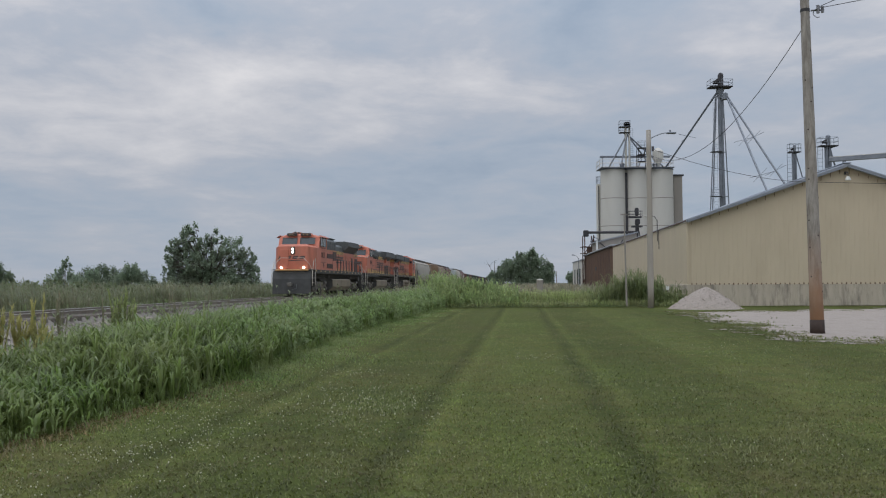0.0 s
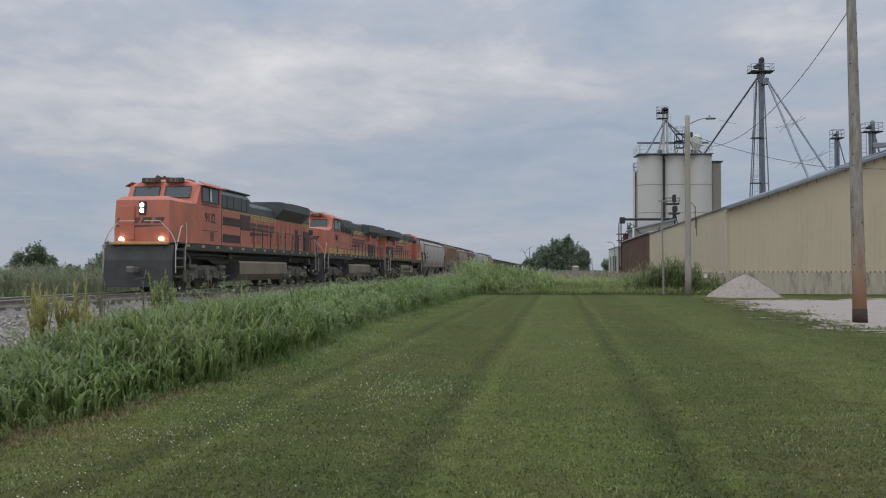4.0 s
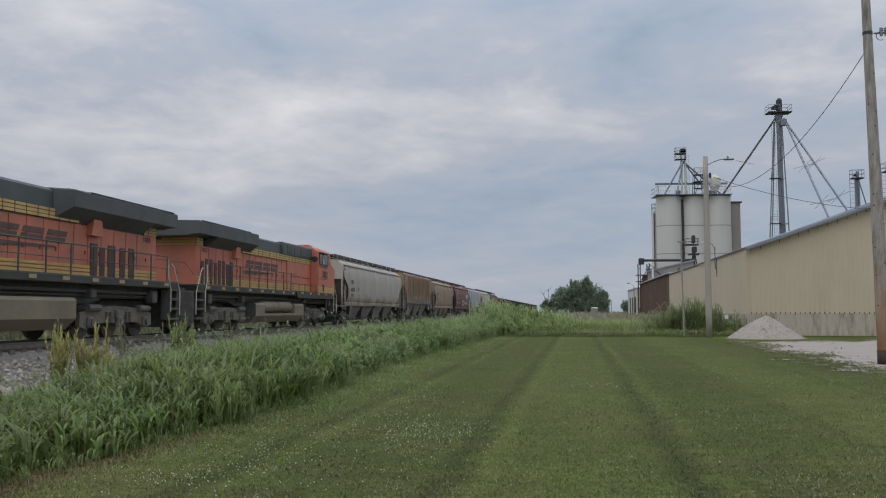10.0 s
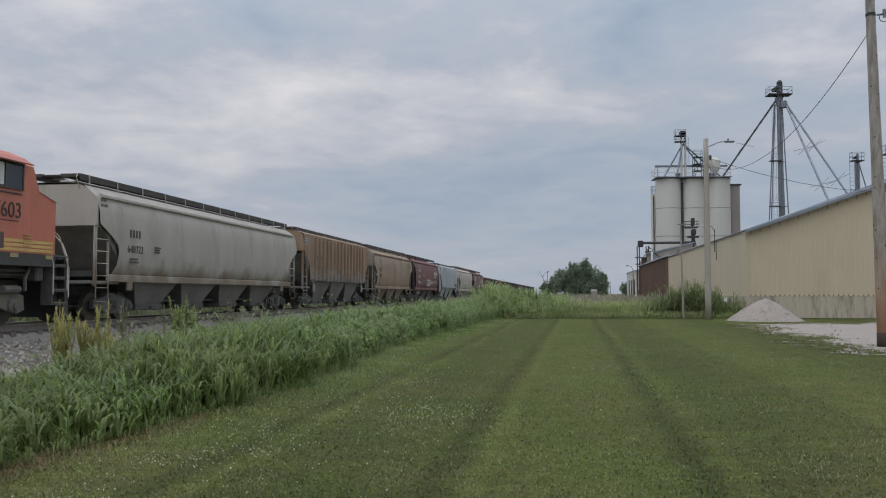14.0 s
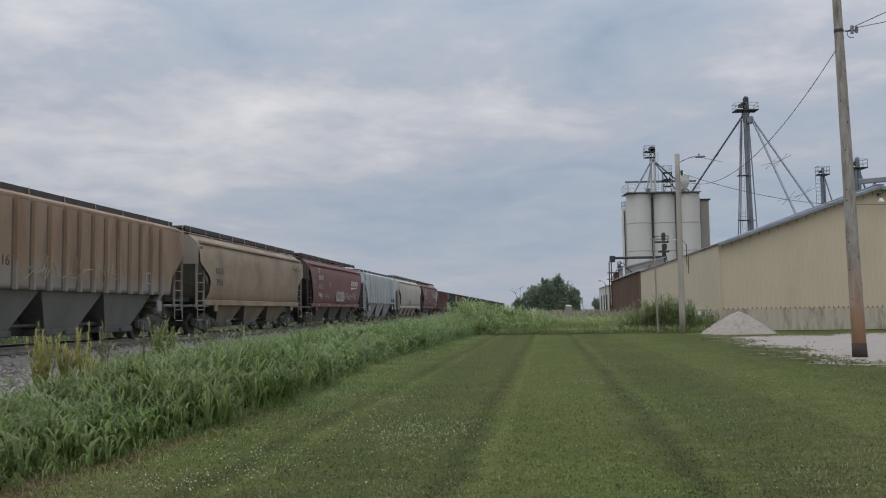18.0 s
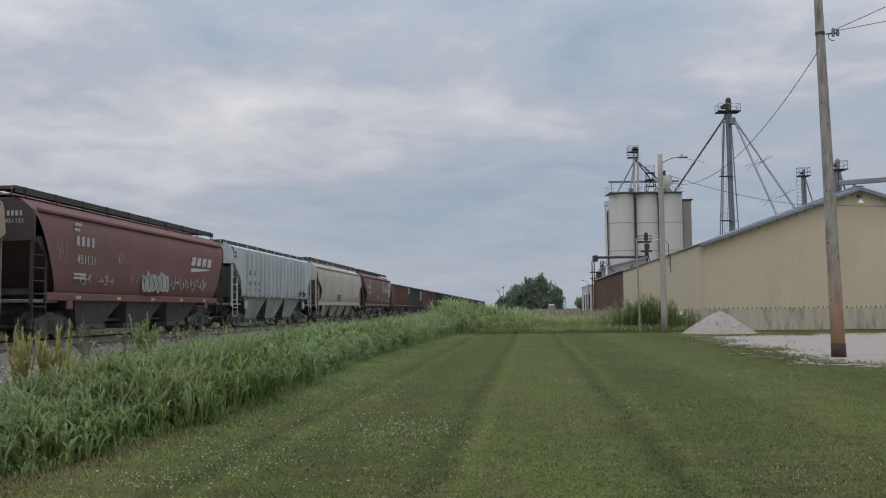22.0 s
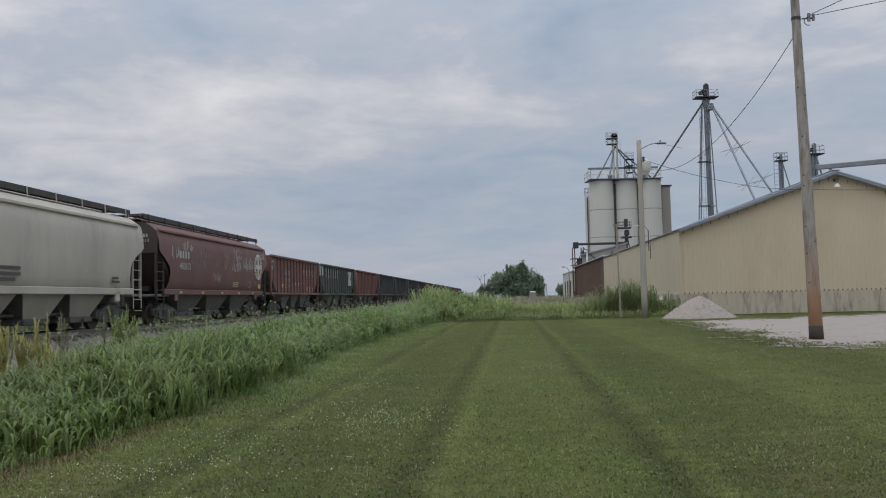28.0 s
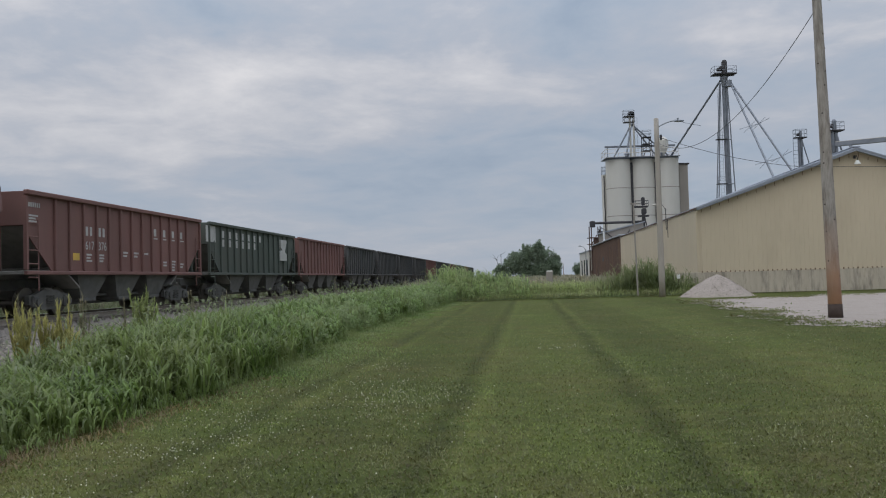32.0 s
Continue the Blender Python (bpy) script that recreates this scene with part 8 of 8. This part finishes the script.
    part("brake_rigging", Shape().box((L / 2, 0, 0.75), (L - 5.2, 0.5, 0.9), bev=0.04).bar((3.4, -0.7, 0.6), (L - 3.4, -0.7, 0.6), 0.05), M_CARGEAR, c)
    part("brake_reservoir", Shape().bar((2.4, -0.5, 1.45), (2.4, 0.6, 1.45), 0.2, n=10), M_CARGEAR, c)
    coupler(c, L)
    bogie(c, 2.55, (-0.89, 0.89), 0.46, False, roll)
    bogie(c, L - 2.55, (-0.89, 0.89), 0.46, False, roll)
    return c


def open_hopper(label, L, m, roll=True, ribs=13, top=3.72):
    c = thing("open_hopper", Matrix(), label, "hopper car", "open hopper cars of the train")
    E = 0.55
    z0 = 1.36
    for sg in (-1, 1):
        # side sheet with a sloped cut at each end
        pr = [(E + 0.05, 2.55), (E + 0.05, top), (L - E - 0.05, top), (L - E - 0.05, 2.55), (L - E - 1.5, z0), (E + 1.5, z0)]
        part("side_sheet", Shape().prism(pr, "y", sg * 1.40 - 0.02, sg * 1.40 + 0.02), m, c)
        part("top_chord", Shape().box((L / 2, sg * 1.47, top - 0.03), (L - 2 * E, 0.16, 0.14), bev=0.02), m, c)
        part("side_sill", Shape().box((L / 2, sg * 1.45, z0 - 0.02), (L - 2 * E, 0.13, 0.12), bev=0.02), m, c)
        for i in range(ribs):
            x = E + 1.6 + i * (L - 2 * E - 3.2) / (ribs - 1)
            part("side_post", Shape().box((x, sg * 1.455, (z0 + top) / 2), (0.09, 0.1, top - z0 - 0.1), bev=0.02), m, c)
        for x0, dx in ((E, 1), (L - E, -1)):
            part("corner_post", Shape().box((x0 + dx * 0.05, sg * 1.44, 2.5), (0.11, 0.12, 2.15), bev=0.01), m, c)
            ld = Shape()
            for k in range(5):
                ld.bar((x0 + dx * 0.08, sg * 1.48, 1.2 + k * 0.4), (x0 + dx * 0.62, sg * 1.48, 1.2 + k * 0.4), 0.018, n=5)
            ld.bar((x0 + dx * 0.62, sg * 1.48, 0.8), (x0 + dx * 0.62, sg * 1.48, 2.9), 0.02, n=5)
            part("ladder", ld, m, c)
    for x0, dx in ((E, 1), (L - E, -1)):
        part("end_sheet", Shape().box((x0 + dx * 0.08, 0, (2.72 + top) / 2), (0.10, 2.8, top - 2.72), bev=0.01), m, c)
        part("slope_sheet", Shape().add([(x0 + dx * 0.1, -1.38, 2.75), (x0 + dx * 0.1, 1.38, 2.75), (x0 + dx * 3.2, 1.38, 0.9), (x0 + dx * 3.2, -1.38, 0.9), (x0 + dx * 0.1, -1.38, 2.69), (x0 + dx * 0.1, 1.38, 2.69), (x0 + dx * 3.2, 1.38, 0.84), (x0 + dx * 3.2, -1.38, 0.84)], [(0, 1, 2, 3), (7, 6, 5, 4), (0, 3, 7, 4), (2, 1, 5, 6)]), M_RECESS, c, "dark slope sheet")
        part("end_platform", Shape().box((x0 + dx * 0.8, 0, 1.35), (1.6, 2.8, 0.12), bev=0.02), M_RECESS, c)
        part("centre_sill", Shape().box((x0 + dx * 1.1, 0, 1.0), (2.8, 0.4, 0.35), bev=0.03), M_CARGEAR, c)
        part("end_post", Shape().box((x0 + dx * 0.05, -0.6, 2.0), (0.1, 0.1, 1.4)).box((x0 + dx * 0.05, 0.6, 2.0), (0.1, 0.1, 1.4)), m, c)
    part("floor", Shape().box((L / 2, 0, 1.5), (L - 5.0, 2.76, 0.06)), M_RECESS, c)
    part("brake_rigging", Shape().box((L / 2, 0, 0.75), (L - 5.2, 0.5, 0.9), bev=0.04).bar((3.4, -0.7, 0.6), (L - 3.4, -0.7, 0.6), 0.05), M_CARGEAR, c)
    nh = 3
    a, b = 3.5, L - 3.5
    w = (b - a) / nh
    for i in range(nh):
        x0, x1 = a + i * w + 0.15, a + (i + 1) * w - 0.15
        h = part("discharge_hopper", Shape().loft([[(x0 + w * 0.25, -1.1, 0.5), (x1 - w * 0.25, -1.1, 0.5), (x1 - w * 0.25, 1.1, 0.5), (x0 + w * 0.25, 1.1, 0.5)], [(x0, -1.34, 1.46), (x1, -1.34, 1.46), (x1, 1.34, 1.46), (x0, 1.34, 1.46)]]), M_CARGEAR, c)
        part("outlet_door", Shape().box(((x0 + x1) / 2, 0, 0.46), (w * 0.36, 2.3, 0.12), bev=0.02), M_CARGEAR, h)
    coupler(c, L)
    bogie(c, 2.5, (-0.89, 0.89), 0.46, False, roll)
    bogie(c, L - 2.5, (-0.89, 0.89), 0.46, False, roll)
    return c


def scribble(parent, x, z, w, h, n, rng, y=-1.60, r=0.011, paint=None):
    """Unreadable sprayed scribbles as coiling lines."""
    for i in range(max(1, n // 3)):
        m = max(1, n // 3)
        u0, ww, ph = x + w * i / m, w / m * rng.uniform(0.6, 0.95), rng.uniform(0, 6)
        pts = []
        for k in range(26):
            f = k / 25
            a = ph + f * rng.uniform(0.85, 1.15) * 19
            amp = h * (0.35 + 0.25 * math.sin(f * 9 + ph))
            pts.append((u0 + ww * f + 0.16 * ww * math.cos(a), y - 0.012, z + h * 0.5 + amp * math.sin(a) + 0.1 * h * f))
        part("graffiti_line", Shape().path(pts, r, 4), paint or M_GRAF2, parent)


def tag(parent, x, z, w, h, n, rng, paint, r=0.012):
    """An unreadable sprayed tag: jagged strokes side by side that follow the bulging side."""
    skin = ((1.55, 1.48), (1.8, 1.54), (2.2, 1.585), (2.7, 1.60), (3.05, 1.60), (3.4, 1.575), (3.66, 1.53), (3.84, 1.45))
    for i in range(n):
        x0, cw = x + w * i / n, w / n
        tall = h * rng.uniform(0.65, 1.0)
        for _ in range(rng.choice((1, 2))):
            pts = []
            for k in range(rng.choice((3, 4, 5))):
                zz = z + (tall if k % 2 else 0.0) + rng.uniform(-0.15, 0.25) * h
                zz = min(3.8, max(1.6, zz))
                pts.append((x0 + cw * rng.uniform(-0.1, 1.0), -float(np.interp(zz, *zip(*skin))) - 0.006, zz))
            part("graffiti_stroke", Shape().path(pts, r, 4), paint, parent)


LENGTHS = [22.5, 22.6, 22.3] + [21.2, 17.4, 17.5, 17.5, 17.5, 18.0, 17.8] + [14.8, 16.2, 15.6] + [15.65] * 13
CARS, TURNED = [], set()


def build_train():
    rng = random.Random(11)
    one = loco("orange and black freight locomotive with lit headlamps leading the train", LENGTHS[0], "curved", "9132")
    two = loco("orange and black freight locomotive with a boxy radiator and unlit lamps", LENGTHS[1], "boxy", "7484")
    three = loco("orange and black freight locomotive coupled cab to the rear", LENGTHS[2], "boxy", "7603")
    CARS.extend((one, two, three))
    TURNED.add(2)
    # grey smooth car
    c1 = covered_hopper("dirty light grey covered hopper car with smooth bulging sides", LENGTHS[3], C_GREY, chute=C_GREYDK)
    letter_blocks(c1, 2.6, -1.608, 2.72, 4, 0.2, 0.26, M_DSTENCIL)
    letter_blocks(c1, 0.9, -1.53, 3.75, 4, 0.09, 0.12, M_DSTENCIL)
    letter_blocks(c1, 0.9, -1.54, 3.55, 6, 0.07, 0.12, M_DSTENCIL)
    lettering("road_number", "648322", 0.36, M_DSTENCIL, c1, 3.0, -1.607, 2.22)
    bars_text(c1, 2.6, -1.62, 1.98, 0.7, 2, 0.06, M_DSTENCIL, rng)
    bars_text(c1, 4.3, -1.62, 2.45, 0.5, 3, 0.05, M_DSTENCIL, rng)
    c2 = covered_hopper("rust-streaked tan covered hopper car with side posts", LENGTHS[4], C_TAN, 15, chute=C_GREYDK)
    scribble(c2, 5.5, 1.8, 6.0, 0.75, 9, rng, -1.60, 0.011, M_GRAF3)
    for i, w in enumerate(("35", "24", "16")):
        xx = 2.9 + (i + 0.5) * (LENGTHS[4] - 5.8) / 14
        lettering("road_number", w, 0.4, M_DSTENCIL, c2, xx, -1.535, 2.25)
        if i < 2:
            letter_blocks(c2, xx - 0.2, -1.535, 2.82, 2, 0.2, 0.26, M_DSTENCIL)
            bars_text(c2, xx - 0.2, -1.535, 1.95, 0.34, 2, 0.05, M_DSTENCIL, rng)
    pl = part("placard", slab(Shape(), [(0.85, 3.62), (1.4, 3.62), (1.4, 3.98), (0.85, 3.98)], -1.535, 0.01), M_LABEL, c2, "white reporting placard")
    letter_blocks(pl, 0.92, -1.546, 3.83, 4, 0.11, 0.1, M_DSTENCIL)
    letter_blocks(pl, 0.9, -1.546, 3.67, 6, 0.08, 0.1, M_DSTENCIL)
    part("placard", Shape().path([(13.3, -1.545, 2.0), (13.66, -1.545, 2.0), (13.66, -1.545, 2.38), (13.3, -1.545, 2.38), (13.3, -1.545, 2.0)], 0.024, 4), M_LABEL, c2, "white square outline")
    c3 = covered_hopper("weathered taupe covered hopper car with smooth bulging sides", LENGTHS[5], C_TAUPE, chute=C_TAUPECH, ends=C_END)
    letter_blocks(c3, 2.55, -1.61, 2.62, 4, 0.24, 0.27, M_BSTENCIL)
    letter_blocks(c3, 0.85, -1.535, 3.62, 4, 0.1, 0.12, M_BSTENCIL)
    letter_blocks(c3, 0.85, -1.55, 3.4, 4, 0.1, 0.12, M_BSTENCIL)
    lettering("road_number", "3931", 0.42, M_BSTENCIL, c3, 3.0, -1.607, 2.12)
    scribble(c3, LENGTHS[5] - 2.8, 3.25, 1.3, 0.4, 6, rng, -1.62, 0.02, M_GRAF3)
    c4 = covered_hopper("dark oxide red covered hopper car with a white emblem and graffiti", LENGTHS[6], C_OXIDE, chute=M_CARGEAR, straight=True, ends=C_OXSHADE)
    emblem(c4, 12.5, -1.62, 2.84, 2.5, 0.36, M_EMBLEM, 0.66, False)
    letter_blocks(c4, 3.0, -1.608, 3.0, 4, 0.32, 0.3, M_LABEL)
    lettering("road_number", "451131", 0.42, M_LABEL, c4, 3.65, -1.613, 2.42)
    bars_text(c4, 2.85, -1.6, 2.05, 0.9, 2, 0.07, M_LABEL, rng)
    bars_text(c4, 2.9, -1.59, 3.62, 0.5, 2, 0.1, M_LABEL, rng)
    for i in range(6):
        x, w, hgt = 8.0 + i * 0.40, 0.40, rng.uniform(0.36, 0.5)
        z = 1.98 + rng.uniform(-0.05, 0.05)
        pts = []
        for k in range(16):
            a = 2 * math.pi * k / 16
            q = max(abs(math.cos(a)), abs(math.sin(a))) ** 0.7
            pts.append((x + 0.5 * w * math.cos(a) / q * rng.uniform(0.85, 1.1), z + hgt * 0.85 * math.sin(a) / q * rng.uniform(0.8, 1.1)))
        part("graffiti_shape", slab(Shape(), pts, -1.592 - 0.002 * i, 0.006), M_GRAF1, c4, "grey-green sprayed shape")
        part("graffiti_outline", Shape().path([(u, -1.608, z_) for u, z_ in pts] + [(pts[0][0], -1.608, pts[0][1])], 0.012, 4), M_GRAF2, c4, "white sprayed outline")
        part("graffiti_stroke", Shape().path([(x - 0.1, -1.608, z + 0.2), (x + 0.05, -1.608, z - 0.05), (x - 0.06, -1.608, z - 0.25)], 0.016, 4), C_OXIDE, c4)
    scribble(c4, 10.3, 1.75, 4.2, 0.5, 12, rng)
    scribble(c4, 3.2, 1.75, 2.6, 0.35, 6, rng)
    for x, z, w, h, n in ((1.75, 2.75, 0.8, 0.45, 5), (1.95, 2.45, 0.5, 0.4, 3), (14.0, 1.85, 1.6, 0.3, 5), (6.8, 1.95, 1.1, 0.35, 4)):
        tag(c4, x, z, w, h, n, rng, M_GRAF4, 0.009)
    part("placard", Shape().path([(5.94, -1.612, 2.61), (6.18, -1.612, 2.61), (6.18, -1.612, 2.9), (5.94, -1.612, 2.9), (5.94, -1.612, 2.61)], 0.014, 4), M_LABEL, c4, "white square outline")
    for k in range(4):
        part("stencil", Shape().box((0.712, -0.72 - k * 0.13, 3.79), (0.008, 0.075, 0.15)), M_LABEL, c4)
    front_text("road_number", "451131", 0.2, M_LABEL, c4, 0.712, -0.92, 3.5)
    c5 = covered_hopper("pale blue-grey covered hopper car with side posts", LENGTHS[7], C_PALE, 16, chute=C_PALECH, low=-0.16, seam=C_PALECH)
    scribble(c5, LENGTHS[7] - 4.6, 1.72, 1.7, 0.42, 6, random.Random(3), -1.64, 0.016, M_DSTENCIL)
    letter_blocks(c5, 0.8, -1.53, 3.72, 4, 0.1, 0.12, M_DSTENCIL)
    letter_blocks(c5, 0.8, -1.53, 3.52, 6, 0.08, 0.12, M_DSTENCIL)
    for i, w in enumerate(("46", "36", "94")):
        xx = 3.35 + i * (LENGTHS[7] - 5.8) / 15
        lettering("road_number", w, 0.36, M_DSTENCIL, c5, xx, -1.535, 2.2)
        letter_blocks(c5, xx - 0.18, -1.535, 2.75, 2 if i < 2 else 1, 0.19, 0.24, M_DSTENCIL)
        bars_text(c5, xx - 0.2, -1.535, 1.98, 0.35, 2, 0.06, M_DSTENCIL, rng)
    bars_text(c5, 13.0, -1.54, 1.75, 0.7, 2, 0.12, M_DSTENCIL, rng)
    c6 = covered_hopper("pale cream-grey covered hopper car with smooth bulging sides", LENGTHS[8], C_CREAM, chute=C_CREAMCH)
    bars_text(c6, 7.4, -1.58, 1.95, 1.2, 3, 0.10, M_DSTENCIL, rng)
    bars_text(c6, 14.5, -1.58, 1.8, 0.6, 2, 0.08, M_DSTENCIL, rng)
    c7 = covered_hopper("faded oxide red covered hopper car with a round white emblem", LENGTHS[9], C_ROSE, chute=M_CARGEAR, ends=C_OXSHADE)
    letter_blocks(c7, 3.0, -1.608, 2.85, 4, 0.32, 0.32, M_LABEL)
    lettering("road_number", "450613", 0.44, M_LABEL, c7, 3.65, -1.606, 2.36)
    ring = Shape()
    for k in range(28):
        a0, a1 = 2 * math.pi * k / 28, 2 * math.pi * (k + 1) / 28
        slab(ring, [(15.1 + r * math.cos(a), 2.85 + r * math.sin(a)) for a, r in ((a0, 0.50), (a1, 0.50), (a1, 0.74), (a0, 0.74))], -1.605, 0.012)
    slab(ring, [(14.65, 2.72), (15.55, 2.72), (15.55, 2.98), (14.65, 2.98)], -1.605, 0.012)
    slab(ring, [(14.97, 2.4), (15.23, 2.4), (15.23, 3.3), (14.97, 3.3)], -1.605, 0.014)
    part("emblem", ring, M_EMBLEM, c7, "round white emblem")
    for x, z, w, h, n in ((10.6, 3.1, 1.5, 0.65, 6), (10.6, 2.5, 1.3, 0.5, 5), (12.2, 2.6, 1.9, 0.6, 7), (15.6, 3.3, 0.95, 0.32, 5), (2.1, 2.85, 0.9, 0.45, 3), (3.5, 3.2, 1.2, 0.45, 5), (7.4, 1.9, 1.2, 0.45, 5)):
        tag(c7, x, z, w, h, n, rng, M_GRAF2, 0.010)
    for x, z, w, h, n in ((7.7, 2.55, 3.0, 0.6, 9), (4.3, 2.5, 2.0, 0.4, 7), (5.4, 3.0, 1.6, 0.4, 4), (9.0, 3.1, 1.3, 0.4, 4), (14.3, 1.85, 0.6, 0.3, 3)):
        tag(c7, x, z, w, h, n, rng, M_GRAF4, 0.009)
    for k in range(24):
        if k % 12 in (0, 11):
            continue
        a = 2 * math.pi * k / 24
        slot = Shape().box((0, 0, 0), (0.06, 0.012, 0.13)).moved(Matrix.Translation((15.1 + 0.62 * math.sin(a), -1.618, 2.85 + 0.62 * math.cos(a))) @ Matrix.Rotation(a, 4, "Y"))
        part("emblem_mark", slot, C_ROSE, c7)
    part("placard", Shape().path([(13.25, -1.535, 1.68), (13.7, -1.535, 1.68), (13.7, -1.55, 1.99), (13.25, -1.55, 1.99), (13.25, -1.535, 1.68)], 0.018, 4), M_LABEL, c7, "white square outline")
    bars_text(c7, 10.55, -1.55, 1.86, 1.4, 3, 0.06, M_GRAF3, rng)
    for k in range(4):
        part("stencil", Shape().box((0.712, -0.72 - k * 0.12, 3.69), (0.008, 0.07, 0.14)), M_LABEL, c7)
    front_text("road_number", "450613", 0.19, M_LABEL, c7, 0.712, -0.9, 3.42)
    scribble(c5, 9.6, 1.6, 1.4, 0.6, 4, rng, -1.535)
    CARS.extend((c1, c2, c3, c4, c5, c6, c7))
    o1 = open_hopper("brown-red open hopper car with ribbed sides and white numbers", LENGTHS[10], C_RED)
    pitch = (LENGTHS[10] - 4.3) / 12
    mid = [2.15 + pitch * (i + 0.5) for i in range(12)]
    lettering("road_number", "617", 0.4, M_LABEL, o1, mid[2], -1.43, 2.12)
    lettering("road_number", "376", 0.4, M_LABEL, o1, mid[3], -1.43, 2.12)
    for k in (2, 3):
        letter_blocks(o1, mid[k] - 0.25, -1.425, 2.58, 2, 0.27, 0.3, M_LABEL)
        bars_text(o1, mid[k] - 0.22, -1.425, 1.92, 0.42, 3, 0.06, M_LABEL, rng)
    for k in (8, 9, 10, 11):
        letter_blocks(o1, mid[k] - 0.17, -1.425, 2.80, 1, 0.4, 0.28, M_LABEL)
        bars_text(o1, mid[k] - 0.2, -1.425, 2.68, 0.42, 1, 0.05, M_LABEL, rng)
    for k, z, n in ((5, 2.05, 2), (6, 2.05, 2), (7, 2.05, 1), (9, 1.75, 2), (10, 1.8, 4), (11, 1.7, 2)):
        bars_text(o1, mid[k] - 0.2, -1.425, z, 0.38, n, 0.07, M_LABEL, rng)
    part("yellow_patch", slab(Shape(), [(mid[1] - 0.2, 1.75), (mid[1] + 0.2, 1.75), (mid[1] + 0.2, 1.98), (mid[1] - 0.2, 1.98)], -1.42, 0.008), M_SIGNYEL, o1, "yellow square marking")
    letter_blocks(o1, 0.75, -1.43, 3.28, 6, 0.11, 0.13, M_LABEL)
    bars_text(o1, 0.75, -1.43, 3.0, 0.6, 3, 0.05, M_LABEL, rng)
    for car, L in ((c4, LENGTHS[6]), (c7, LENGTHS[9])):
        for k, x in enumerate((3.2, 6.0, 8.8, 11.6, 14.2)):
            part("reflector", slab(Shape(), [(x, 1.30), (x + 0.3, 1.30), (x + 0.3, 1.40), (x, 1.40)], -1.51, 0.006), M_SIGNYEL if k % 2 else M_LABEL, car)
    part("yellow_patch", slab(Shape(), [(15.2, 1.62), (15.6, 1.62), (15.6, 1.86), (15.2, 1.86)], -1.55, 0.012), M_SIGNYEL, c7, "yellow square marking")
    o2 = open_hopper("blackish green open hopper car with white lettering and a white emblem", LENGTHS[11], C_BGREEN)
    pitch2 = (LENGTHS[11] - 4.3) / 12
    for z, row in ((3.08, (0, 1, 2, 3, 4, 5, 6)), (2.66, (0, 1, 2, 3, 4, 5))):
        for i in row:
            letter_blocks(o2, 2.15 + pitch2 * (i + 0.28), -1.425, z, 1, 0.5, 0.34, M_LABEL)
    e = Shape()
    slab(e, [(12.1, 2.15), (13.6, 2.15), (13.6, 2.55), (13.15, 2.7), (13.6, 3.2), (13.6, 3.4), (12.3, 3.4), (12.3, 2.95), (12.6, 2.8), (12.1, 2.6)], -1.41, 0.13)
    part("emblem", e, M_LABEL, o2, "white angular emblem")
    e = Shape().box((0.9, -1.42, 3.2), (1.2, 0.03, 0.75))
    part("white_patch", e, M_LABEL, o2, "peeling white corner panel")
    o3 = open_hopper("brown-red open hopper car with ribbed sides", LENGTHS[12], C_RED)
    CARS.extend((o1, o2, o3))
    black = open_hopper("black open hopper car with ribbed sides", 15.65, C_BLACK, roll=False)
    brown = None
    CARS.append(black)
    for i in range(12):
        if i in (3, 6, 9):
            if brown is None:
                brown = open_hopper("dull brown-red open hopper car far back in the train", 15.65, C_RED, roll=False)
                CARS.append(brown)
            else:
                CARS.append(copy_thing(brown, Matrix()))
        else:
            CARS.append(copy_thing(black, Matrix()))


build_train()


# ---------------------------------------------------------------- what moves: the train rolls past on the rails
TRAVEL = [(0, 60.3), (3, 38.6), (7, 8.8), (13, -36.1), (19, -79.2), (23, -107.5), (28, -142.8), (32, -171.2)]


def travelled(t):
    for (t0, s0), (t1, s1) in zip(TRAVEL[:-1], TRAVEL[1:]):
        if t <= t1:
            return s0 + (s1 - s0) * (t - t0) / (t1 - t0)
    return TRAVEL[-1][1]


def motions():
    start = 0.0
    for i, (c, L) in enumerate(zip(CARS, LENGTHS)):
        turn = Matrix.Translation((L, 0, 0)) @ Matrix.Rotation(math.pi, 4, "Z") if i in TURNED else Matrix()
        walk(c, [(t, TRK @ Matrix.Translation((s + start, TRACK_LAT, 0)) @ turn) for t, s in TRAVEL])
        start += L
    beat = 1 / 15
    for w, x, r in WHEELS:
        back = w.parent in (CARS[2],)
        rows = []
        for k in range(481):
            t = k * beat
            a = (travelled(t) - TRAVEL[0][1]) / r * (-1 if back else 1)
            rows.append((t, Matrix.Translation((x, 0, r)) @ Matrix.Rotation(a, 4, "Y")))
        walk(w, rows)


motions()
